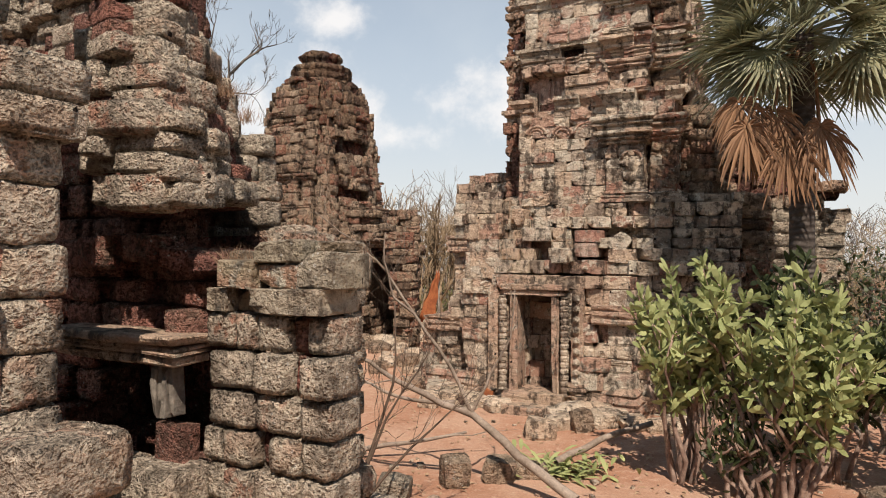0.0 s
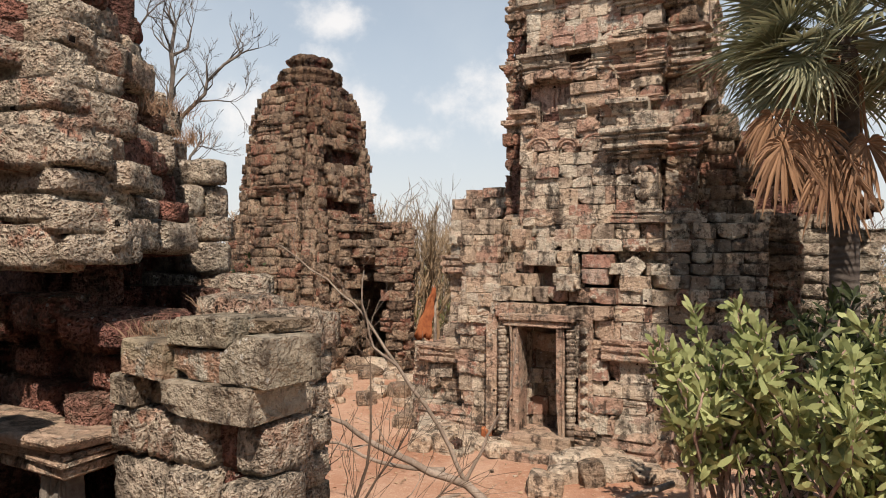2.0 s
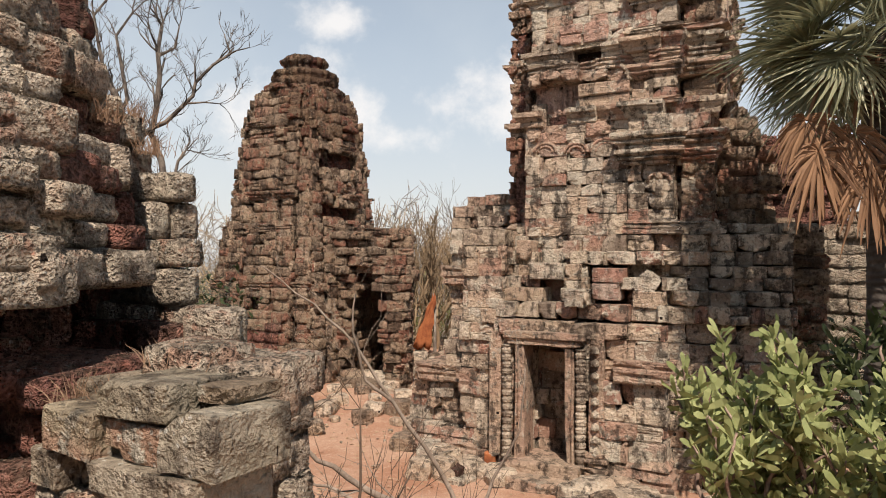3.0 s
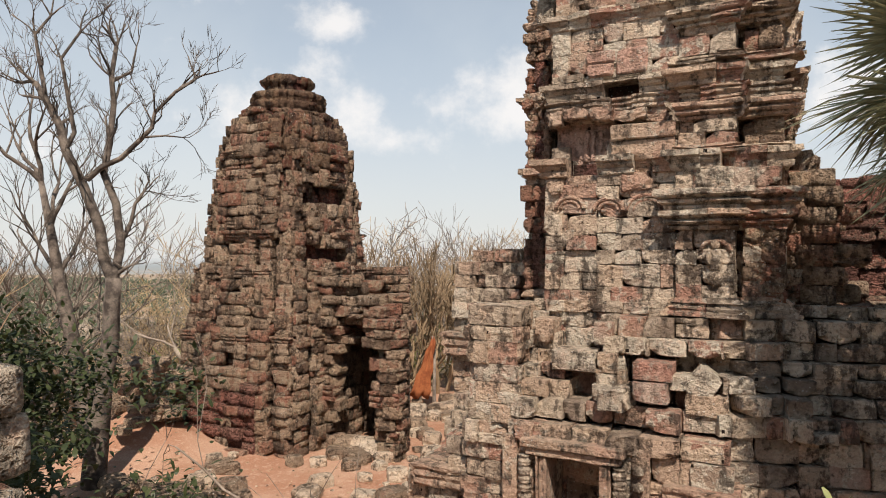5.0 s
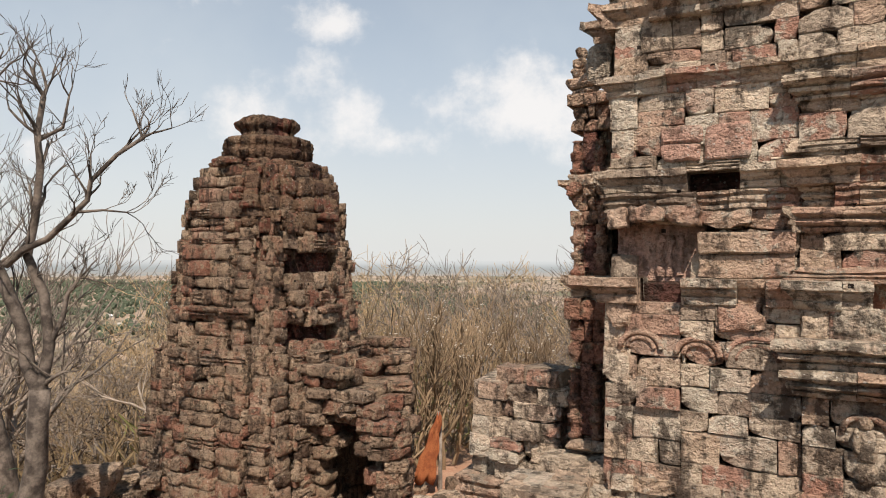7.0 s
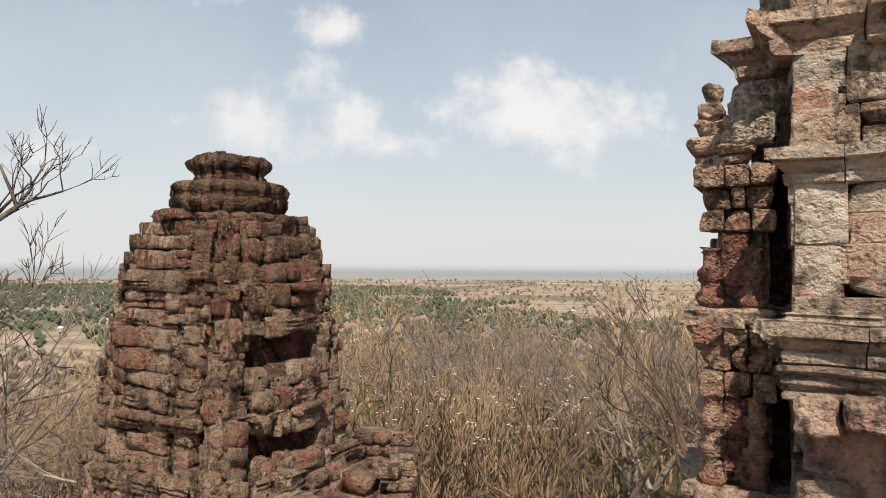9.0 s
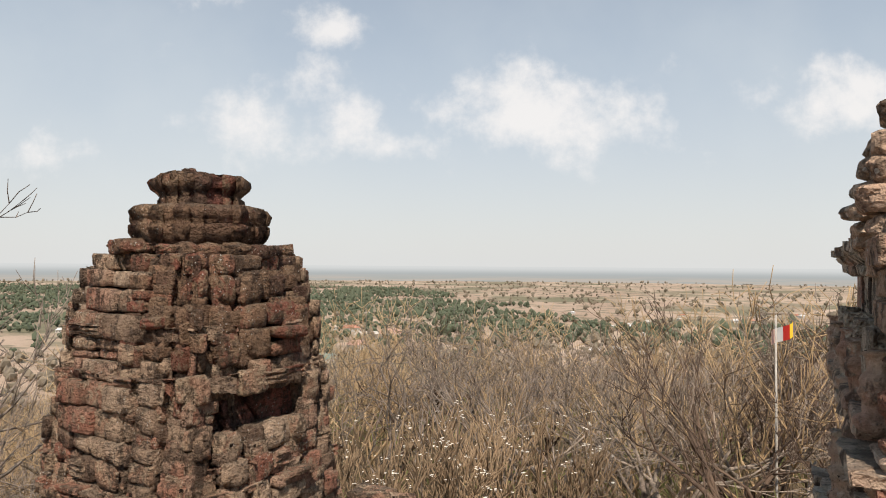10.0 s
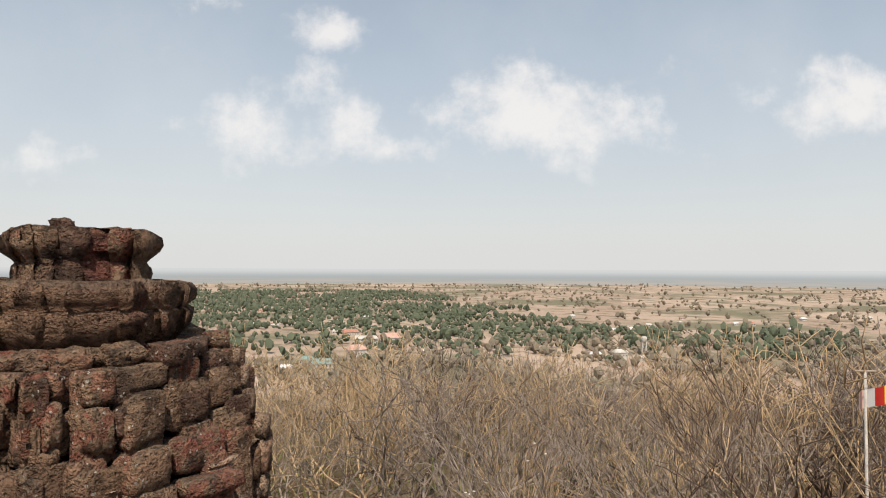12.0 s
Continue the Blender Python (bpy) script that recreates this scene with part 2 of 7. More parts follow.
def part(name, bm, mat, parent=None, label="", smooth=False):
    me = bpy.data.meshes.new(name)
    bm.to_mesh(me)
    bm.free()
    if smooth:
        me.polygons.foreach_set("use_smooth", [True] * len(me.polygons))
    me.materials.append(mat)
    ob = new(name, me)
    if parent is not None:
        ob.parent = parent
    if label:
        ob["label"] = label
    return ob


def grid_box(n=(4, 2, 3)):
    """Surface of a box cut into a grid: integer places of its corners, and its faces."""
    index, faces = {}, []

    def at(p):
        return index.setdefault(p, len(index))
    for ax in range(3):
        o = [a for a in range(3) if a != ax]
        for s in (0, n[ax]):
            for i in range(n[o[0]]):
                for j in range(n[o[1]]):
                    loop = []
                    for p, q in ((i, j), (i + 1, j), (i + 1, j + 1), (i, j + 1)):
                        co = [0, 0, 0]
                        co[ax], co[o[0]], co[o[1]] = s, p, q
                        loop.append(at(tuple(co)))
                    faces.append(loop[::-1] if (s == 0) != (ax == 1) else loop)
    return np.array(list(index)), faces


GB_N = (6, 2, 5)
GB_PLACE, GB_FACES = grid_box(GB_N)
GB_BUILT = [f for f in GB_FACES if not all(GB_PLACE[i][1] == 2 for i in f)]     # built-in stones need no rear
BX_PLACE, BX_FACES = grid_box((2, 1, 2))
RNG = np.random.default_rng(7)


def value_noise(p, seed=0):
    """Smooth noise from -1 to 1 at many places at once."""
    i = np.floor(p).astype(np.int64)
    f = p - i
    f = f * f * (3 - 2 * f)
    total = np.zeros(len(p))
    for dx in (0, 1):
        for dy in (0, 1):
            for dz in (0, 1):
                h = ((i[:, 0] + dx) * 73856093) ^ ((i[:, 1] + dy) * 19349663) ^ ((i[:, 2] + dz) * 83492791) ^ (seed * 2654435761)
                h = (h ^ (h >> 13)) * 1274126177
                val = ((h ^ (h >> 16)) & 0xFFFF) / 32767.5 - 1
                w = (f[:, 0] if dx else 1 - f[:, 0]) * (f[:, 1] if dy else 1 - f[:, 1]) * (f[:, 2] if dz else 1 - f[:, 2])
                total += val * w
    return total


def weathered(v, coarse, fine):
    """Moves points by noise of two sizes: sagging and bulging stones, and their eaten skin."""
    out = v.copy()
    for a in range(3):
        k = 0.6 if a == 2 else 1.0
        out[:, a] += k * coarse * value_noise(v * 3.1, 11 + a) + fine * value_noise(v * 9.7, 21 + a) + 0.6 * fine * value_noise(v * 21.0, 31 + a)
    return out


def block_verts(size, chamfer, jitter, rng):
    """A worn stone: front edges rounded off, faces uneven, now and then a knocked corner."""
    h = np.array(size) / 2
    ch = np.minimum(chamfer, h * 0.55)
    n = GB_N
    xs = np.concatenate(((-h[0],), np.linspace(-h[0] + ch[0], h[0] - ch[0], n[0] - 1), (h[0],)))
    ys = np.array((-h[1], -h[1] + ch[1], h[1]))
    zs = np.concatenate(((-h[2],), np.linspace(-h[2] + ch[2], h[2] - ch[2], n[2] - 1), (h[2],)))
    v = np.stack((xs[GB_PLACE[:, 0]], ys[GB_PLACE[:, 1]], zs[GB_PLACE[:, 2]]), axis=1)
    ext = np.stack((np.isin(GB_PLACE[:, 0], (0, n[0])), np.isin(GB_PLACE[:, 1], (0, 2)), np.isin(GB_PLACE[:, 2], (0, n[2]))), axis=1)
    many = ext.sum(axis=1)
    pull = np.where(many >= 3, 0.62, np.where(many == 2, 0.42, 0.0))[:, None] * ext
    v -= np.sign(v) * pull * ch
    for _ in range(rng.choice((0, 1, 1, 2))):
        corner = np.array((rng.choice((-1, 1)), -1, rng.choice((-1, 1)))) * h
        away = np.linalg.norm((v - corner) / np.maximum(h, 0.12), axis=1)
        v -= np.sign(corner) * np.clip(0.75 - away, 0, 1)[:, None] * np.minimum(h, 0.14) * rng.uniform(0.1, 0.5)
    return v + rng.normal(0, 1, v.shape) * jitter


class Masonry:
    """Collects blocks (place, turn about z, tilt, size) and turns them into one mesh, or into separate stones."""

    def __init__(self, chamfer=0.03, jitter=0.012, smooth=True, wear=(0.012, 0.007)):
        self.smooth, self.stones, self.wear = smooth, [], wear
        self.items, self.chamfer, self.jitter = [], chamfer, jitter
        self.verts, self.faces, self.count = [], [], 0

    def add(self, centre, angle, size, tilt=0.0, lean=0.0):
        self.items.append((tuple(centre), angle, tuple(size), tilt, lean))

    def raw(self, verts, faces):
        self.stones.append((verts, faces))
        self.verts.append(np.asarray(verts, float))
        self.faces.extend([tuple(i + self.count for i in f) for f in faces])
        self.count += len(verts)

    def split(self, test, limit=300):
        """Takes out up to limit blocks that pass the test."""
        chosen, rest = [], []
        for it in self.items:
            (chosen if len(chosen) < limit and test(it) else rest).append(it)
        self.items = rest
        return chosen

    def mesh(self, name, mat, parent):
        for c, a, s, tilt, lean in self.items:
            v = block_verts(s, self.chamfer * RNG.uniform(0.6, 1.5), self.jitter, RNG)
            r = np.array(Euler((tilt, lean, a)).to_matrix())
            if math.cos(a) < -0.3:      # the rear of the building: plainer stones
                v = BX_PLACE * np.array((0.5, 1.0, 0.5)) - 0.5
                v = np.where((np.abs(v[:, [0]]) > 0.4) & (np.abs(v[:, [2]]) > 0.4), v * 0.95, v) * np.array(s)
                self.raw(v @ r.T + np.array(c), BX_FACES)
                continue
            self.raw(v @ r.T + np.array(c), GB_BUILT)
        if not self.verts:
            return None
        return tagged(mesh_ob(name, weathered(np.concatenate(self.verts), *self.wear), self.faces, mat, parent, smooth=self.smooth), kind="stuff")


STONES = {}
CB_N = (7, 4, 5)
CB_PLACE, CB_FACES = grid_box(CB_N)


def crusty_block(seed):
    """A pitted laterite block of unit size: rounded like a loaf, its skin lumpy and eaten away."""
    v = CB_PLACE / np.array(CB_N) - 0.5
    r = np.array((0.075, 0.13, 0.15))
    inner = np.clip(v, -0.5 + r, 0.5 - r)
    off = (v - inner) / r
    ln = np.linalg.norm(off, axis=1)[:, None]
    v = inner + np.where(ln > 1, off / np.maximum(ln, 1e-6), off) * r
    out = v / np.maximum(np.linalg.norm(v, axis=1)[:, None], 1e-6)
    for n in range(len(v)):
        p = Vector(v[n]) * 2.2 + Vector((seed * 3.1, 0, 0))
        lump = noise.noise(p) * 0.045 + noise.noise(p * 3.1) * 0.05
        v[n] = v[n] + out[n] * lump * np.array((0.6, 1.0, 1.1))
    return v, CB_FACES



def stone_pieces(items, mat, parent, name="stone_block"):
    """Separate stones that share a few worn block meshes."""
    key = mat.name
    if key not in STONES:
        STONES[key] = []
        rng = np.random.default_rng(21)
        for i in range(14):
            if "laterite" in key:
                v, fc = crusty_block(i)
            else:
                real = np.array((0.46, 0.32, 0.25))
                worn = 0.034 if "brown" in key else 0.012
                v = block_verts(real, worn * rng.uniform(0.7, 1.4), 0.003, rng)
                v = weathered(v + np.array((i * 3.3, 0.0, 0.0)), 0.9 * worn, 0.45 * worn) - np.array((i * 3.3, 0.0, 0.0))
                v, fc = v / real, GB_FACES
            me = bpy.data.meshes.new("stone_block")
            me.from_pydata(v.tolist(), [], fc)
            me.polygons.foreach_set("use_smooth", ["laterite" in key or "brown" in key] * len(me.polygons))
            me.materials.append(mat)
            STONES[key].append(me)
    for n, (c, a, s, tilt, lean) in enumerate(items):
        ob = new(name, STONES[key][(n * 5 + int(c[2] * 10)) % 14])
        ob.parent = parent
        ob.matrix_basis = Matrix.LocRotScale(c, Euler((tilt, lean, a)), s)


TURN_T = radians(-28.1)
AX = Vector((math.cos(TURN_T), math.sin(TURN_T), 0))
BX = Vector((-math.sin(TURN_T), math.cos(TURN_T), 0))


def uv(u, v, z=0.0):
    return AX * u + BX * v + Vector((0, 0, z))


def lay_course(mas, pts, z, h, depth=0.35, length=(0.35, 0.8), rough=0.03, closed=True, miss=0.0, rng=RNG, out=0.0, skip=None, turn=TURN_T, wave=0.0, wild=1.0, loss=1.0, joint=0.003):
    """Lays one course of blocks along a plan outline (counter-clockwise, in local u, v); outer faces on the line."""
    n = len(pts)
    for i in range(n if closed else n - 1):
        p, q = np.array(pts[i], float), np.array(pts[(i + 1) % n], float)
        d = q - p
        span = np.hypot(*d)
        if span < 0.06:
            continue
        d /= span
        nor = np.array((d[1], -d[0]))
        s = -min(out, 0.2)
        end = span + min(out, 0.2)
        first = True
        while s < end - 0.02:
            w = rng.uniform(*length)
            if first:
                w *= rng.uniform(0.5, 1.0)
                first = False
            if end - (s + w) < length[0] * 0.6:
                w = end - s
            push = rng.normal(0, rough) + out
            chance = rng.random()
            if chance < 0.07 * loss:
                push -= rng.uniform(0.05, 0.2)
            elif chance < 0.12 * loss:
                push += rng.uniform(0.02, 0.07)
            if wave:
                m0 = p + d * (s + w / 2)
                push += wave * noise.noise(Vector((m0[0] * 1.1, m0[1] * 1.1, z * 1.3)))
            mid = p + d * (s + w / 2) + nor * (push - depth / 2)
            s += w
            if skip and skip(mid[0], mid[1], z + h / 2):
                continue
            if rng.random() < miss:
                mid = mid - nor * rng.uniform(0.06, 0.16)
            ang = math.atan2(d[1], d[0]) + turn
            c = uv(mid[0], mid[1], z + h / 2)
            if rng.random() < 0.09 and h > 0.24:          # two thin stones one over the other
                cut = h * rng.uniform(0.35, 0.65)
                for z0, hh in ((0, cut), (cut, h - cut)):
                    o = rng.normal(0, rough)
                    q = uv(mid[0] + nor[0] * o, mid[1] + nor[1] * o, z + z0 + hh / 2)
                    mas.add((q.x, q.y, q.z), ang + rng.normal(0, 0.012), (w - 0.004, depth, hh - 0.002), rng.normal(0, 0.012), rng.normal(0, 0.008))
                continue
            if rng.random() < 0.12:                     # a short stone beside a long one
                f = rng.uniform(0.3, 0.45) * rng.choice((-1, 1))
                for a0, a1 in ((-0.5, f), (f, 0.5)) if f > -0.5 else ():
                    o = rng.normal(0, rough)
                    e = mid + d * w * (a0 + a1) / 2 + nor * o
                    q = uv(e[0], e[1], z + h / 2)
                    mas.add((q.x, q.y, q.z), ang + rng.normal(0, 0.015), (w * (a1 - a0) - 0.004, depth, h - 0.002), rng.normal(0, 0.012), rng.normal(0, 0.008))
                continue
            mas.add((c.x, c.y, c.z + rng.normal(0, 0.004)), ang + rng.normal(0, 0.012 * wild), (w - joint, depth + rng.uniform(0, 0.02), h - joint * 0.5), rng.normal(0, 0.012 * wild), rng.normal(0, 0.008 * wild))


def lay_strips(mas, plan, z0, z1, course, strip=0.8, rng=RNG, **kw):
    """Clothes a wall strip by strip, each upright strip with courses of its own; plan(z) gives the outline."""
    n = len(plan(z0))
    for i in range(n):
        p, q = np.array(plan(z0)[i]), np.array(plan(z0)[(i + 1) % n])
        span = np.hypot(*(q - p))
        if span < 0.06:
            continue
        far = (q - p)[0] < -0.5 * span
        m = 1 if far else max(1, int(round(span / strip)))
        cuts = [0.0] + [(j + rng.uniform(-0.2, 0.2)) / m for j in range(1, m)] + [1.0]
        for a, b in zip(cuts, cuts[1:]):
            z = z0
            while z < z1 - 0.02:
                h = rng.uniform(*course) * (1.3 if far else 1.0)
                h = h if z1 - z - h > course[0] * 0.6 else z1 - z
                o = plan(z + h / 2)
                e, g = np.array(o[i]), np.array(o[(i + 1) % n])
                lay_course(mas, [tuple(e + (g - e) * a), tuple(e + (g - e) * b)], z, h, closed=False, rng=rng, **kw)
                z += h


def moulding(mas, pts, z, h, profile, depth=0.3, length=(0.4, 0.9), closed=True, rng=RNG, out=0.0, miss=0.0, skip=None):
    """One carved course: a stepped profile (outward, 0..1 of height) drawn along each side of the outline, mitred at the corners, cut into worn stones."""
    n = len(pts)
    P = [np.array(p, float) for p in pts]

    def bend(i):
        """Plus one at an outer corner, minus one at an inner one, nought at an open end."""
        if not closed and i in (0, n - 1):
            return 0
        e, g = P[i] - P[i - 1], P[(i + 1) % n] - P[i]
        return 1 if e[0] * g[1] - e[1] * g[0] > 0 else -1
    for i in range(n if closed else n - 1):
        p, q = P[i], P[(i + 1) % n]
        d = q - p
        span = np.hypot(*d)
        if span < 0.06:
            continue
        d /= span
        nor = np.array((d[1], -d[0]))
        s = 0.0
        while s < span - 0.02:
            w = rng.uniform(*length)
            if span - (s + w) < length[0] * 0.6:
                w = span - s
            a, b = s + 0.003, s + w - 0.003
            first, last = s == 0.0, s + w > span - 0.01
            s += w
            m = p + d * ((a + b) / 2) + nor * (out - 0.1)
            if rng.random() < miss or (skip and skip(m[0], m[1], z + h / 2)):
                continue
            push = rng.normal(0, 0.022) + out
            if rng.random() < 0.2:
                push -= rng.uniform(0.03, 0.12)
            ring = [(-depth, 0.0), *profile, (-depth, 1.0)]
            verts = []
            cols = max(3, min(6, int(w / 0.14) + 1))
            wear = rng.uniform(0.7, 1.05)
            for j in range(cols):
                t0 = a + (b - a) * j / (cols - 1)
                for o, f in ring:
                    t = t0
                    if first and j == 0:
                        t = -bend(i) * (o + push) + 0.004
                    elif last and j == cols - 1:
                        t = span + bend((i + 1) % n) * (o + push) - 0.004
                    pos = p + d * t
                    if o > -depth:
                        chip = noise.noise(Vector((pos[0] * 5.0, pos[1] * 5.0, (z + h * f) * 5.0)))
                        o = o * (wear + 0.25 * chip) + rng.normal(0, 0.005) + 0.02 * chip
                    pos = pos + nor * (o + push)
                    g = uv(pos[0], pos[1], z + h * f + rng.normal(0, 0.005))
                    verts.append((g.x, g.y, g.z))
            r = len(ring)
            faces = []
            for j in range(cols - 1):
                for e in range(r):
                    faces.append((j * r + e, j * r + (e + 1) % r, (j + 1) * r + (e + 1) % r, (j + 1) * r + e)[::-1])
            faces.append(tuple(range(r)))
            faces.append(tuple(range((cols - 1) * r, cols * r))[::-1])
            mas.raw(verts, faces)


def pilastered(cu, cv, quarter):
    """A stepped plan with grooves between its pilasters; the eighth given is mirrored and turned round (cu, cv)."""
    q = list(quarter) + [(-y, -x) for x, y in quarter[::-1] if abs(x + y) > 1e-6]
    out = []
    for k in range(4):
        for x, y in q:
            for _ in range(k):
                x, y = -y, x
            out.append((cu + x, cv + y))
    return out


def core(name, rings, mat, parent):
    """The solid heart behind the facing stones: outlines at rising heights, joined."""
    verts, faces = [], []
    n = len(rings[0][1])
    for z, pts in rings:
        verts += [tuple(uv(u, v, z)) for u, v in pts]
    for i in range(len(rings) - 1):
        for j in range(n):
            faces.append((i * n + j, i * n + (j + 1) % n, (i + 1) * n + (j + 1) % n, (i + 1) * n + j))
    faces.append(tuple(range((len(rings) - 1) * n, len(rings) * n)))
    return mesh_ob(name, verts, faces, mat, parent, smooth=False)


CORNICE = ((0.0, 0.0), (0.03, 0.06), (0.04, 0.3), (0.02, 0.34), (0.07, 0.5), (0.09, 0.6), (0.08, 0.64), (0.13, 0.7), (0.13, 1.0))
BASEMOULD = ((0.16, 0.0), (0.16, 0.2), (0.11, 0.28), (0.13, 0.42), (0.08, 0.52), (0.06, 0.66), (0.09, 0.74), (0.04, 0.88), (0.0, 1.0))
CAPITAL = ((0.0, 0.0), (0.04, 0.04), (0.05, 0.2), (0.02, 0.24), (0.09, 0.32), (0.11, 0.4), (0.1, 0.5), (0.06, 0.54), (0.14, 0.66), (0.16, 0.72), (0.16, 0.9), (0.13, 1.0))
FRIEZE = ((0.02, 0.0), (0.05, 0.1), (0.05, 0.25), (0.02, 0.34), (0.06, 0.5), (0.06, 0.64), (0.03, 0.72), (0.08, 0.86), (0.08, 1.0))


# ---------------------------------------------------------------- ground and distance
def hash2(x, y):
    return noise.noise(Vector((x, y, 3.7)))


def ground_z(x, y):
    """Height of the hilltop court, its rubble, the slope of the hill and the plain below."""
    r = math.hypot((x + 1) * 0.8, y - 12)
    z = 0.06 * hash2(x * 0.6, y * 0.6) + 0.03 * hash2(x * 2.1, y * 2.1)
    back = min(max((y - 11.6) / 7.0, 0), 1)
    z += 0.22 * back * min(max((3.0 - x) / 3.0, 0), 1)
    fall = max(r - 17, 0)
    z -= 0.12 * fall if fall < 36 else 4.3 + 0.62 * (fall - 36)
    left = max(-x - 6.5 - 0.05 * max(y - 10, 0), 0)
    z -= min(left * 0.34, 6 + left * 0.1)
    z += 0.8 * hash2(x * 0.05, y * 0.05) * min(max(fall, 0) / 10, 1)
    z += 0.9 * math.exp(-((x + 7.2) ** 2 + (y - 19.2) ** 2) / 2.6)
    return max(z, -58 + 1.5 * hash2(x * 0.004, y * 0.004))


def build_ground():
    steps = [0.0]
    d = 0.3
    while steps[-1] < 4700:
        steps.append(steps[-1] + d)
        if steps[-1] > 14:
            d *= 1.085
    axis = sorted({-s for s in steps} | set(steps))
    xs, ys = [a - 1 for a in axis], [a + 9 for a in axis]
    verts = [(x, y, ground_z(x, y)) for y in ys for x in xs]
    n = len(xs)
    faces = [(j * n + i, j * n + i + 1, (j + 1) * n + i + 1, (j + 1) * n + i) for j in range(len(ys) - 1) for i in range(n - 1)]
    m, k = material("ground_cover")
    p = k.add("ShaderNodeNewGeometry").outputs["Position"]
    sep = k.add("ShaderNodeSeparateXYZ", {0: p})
    dx, dy = k.math("MULTIPLY", k.math("ADD", sep.outputs[0], 1.0), 0.8), k.math("SUBTRACT", sep.outputs[1], 12.0)
    r = k.math("SQRT", k.math("ADD", k.math("MULTIPLY", dx, dx), k.math("MULTIPLY", dy, dy)))
    n1, n2, n3 = k.noise(p, 0.7, 5.0), k.noise(p, 9.0, 6.0, 0.65), k.noise(p, 40.0, 4.0, 0.7)
    earth = k.mix(k.ramp(n1, 0.35, 0.65), (0.31, 0.165, 0.105), (0.39, 0.245, 0.17))
    earth = k.mix(k.math("MULTIPLY", k.ramp(n2, 0.5, 0.7), 0.6), earth, (0.47, 0.33, 0.24))
    litter = k.add("ShaderNodeTexVoronoi", {"Vector": p, "Scale": 14.0, "Randomness": 1.0})
    earth = k.mix(k.math("MULTIPLY", k.math("LESS_THAN", litter.outputs["Distance"], 0.2), k.math("MULTIPLY", k.ramp(n1, 0.45, 0.6), 0.5)), earth, (0.46, 0.36, 0.25))
    wood = k.mix(k.ramp(k.noise(p, 0.15, 5.0), 0.35, 0.65), (0.095, 0.067, 0.04), (0.15, 0.11, 0.068))
    wood = k.mix(k.math("MULTIPLY", k.ramp(k.noise(p, 0.9, 5.0), 0.45, 0.7), 0.5), wood, (0.11, 0.105, 0.045))
    # the plain: patchwork of dry paddies, green belts and roads
    cell = k.add("ShaderNodeTexVoronoi", {"Vector": k.add("ShaderNodeMapping", {0: p, 3: (1.0, 0.5, 1.0)}).outputs[0], "Scale": 0.011, "Randomness": 0.9})
    tint = k.add("ShaderNodeSeparateColor", {0: cell.outputs["Color"]}).outputs[0]
    plain = k.mix(tint, (0.33, 0.25, 0.19), (0.44, 0.35, 0.27))
    plain = k.mix(k.ramp(k.noise(p, 0.004, 6.0, 0.6), 0.47, 0.6), plain, (0.17, 0.16, 0.105))
    plain = k.mix(k.math("MULTIPLY", k.ramp(k.noise(p, 0.03, 5.0, 0.65), 0.5, 0.62), 0.75), plain, (0.13, 0.125, 0.08))
    col = k.mix(k.ramp(k.math("ADD", r, k.math("MULTIPLY", n1, 5.0)), 15.0, 20.0), earth, wood)
    col = k.mix(k.ramp(k.math("ADD", r, k.math("MULTIPLY", k.noise(p, 0.02, 4.0), 120.0)), 380.0, 440.0), col, plain)
    col = k.mix(0.5, col, k.add("ShaderNodeCombineColor", {0: n3, 1: n3, 2: n3}).outputs[0], "OVERLAY")
    finish(k, col, 0.95, k.math("ADD", n2, k.math("MULTIPLY", n3, 0.5)), 0.6, 0.03, 0.1)
    ob = mesh_ob("ground", verts, faces, m)
    tagged(ob, "red earth hilltop court falling to a dry plain of fields", "ground", kind="structure")


build_ground()


# ---------------------------------------------------------------- the large towers
def thing(name, label, category, at=(0, 0, 0), group="", kind=""):
    ob = new(name)
    ob.location = at
    ob.empty_display_size = 0.2
    return tagged(ob, label, category, group, kind)


PIECES = []      # stones that become objects of their own at the end of the file


# tiers of the central tower: foot, head, front line of the wall
TIERS = ((3.85, 5.74, 12.42), (5.94, 6.66, 12.72), (7.06, 7.92, 12.74), (8.1, 8.75, 12.9), (8.95, 9.6, 13.05), (9.8, 10.5, 13.35), (10.7, 11.4, 13.7))


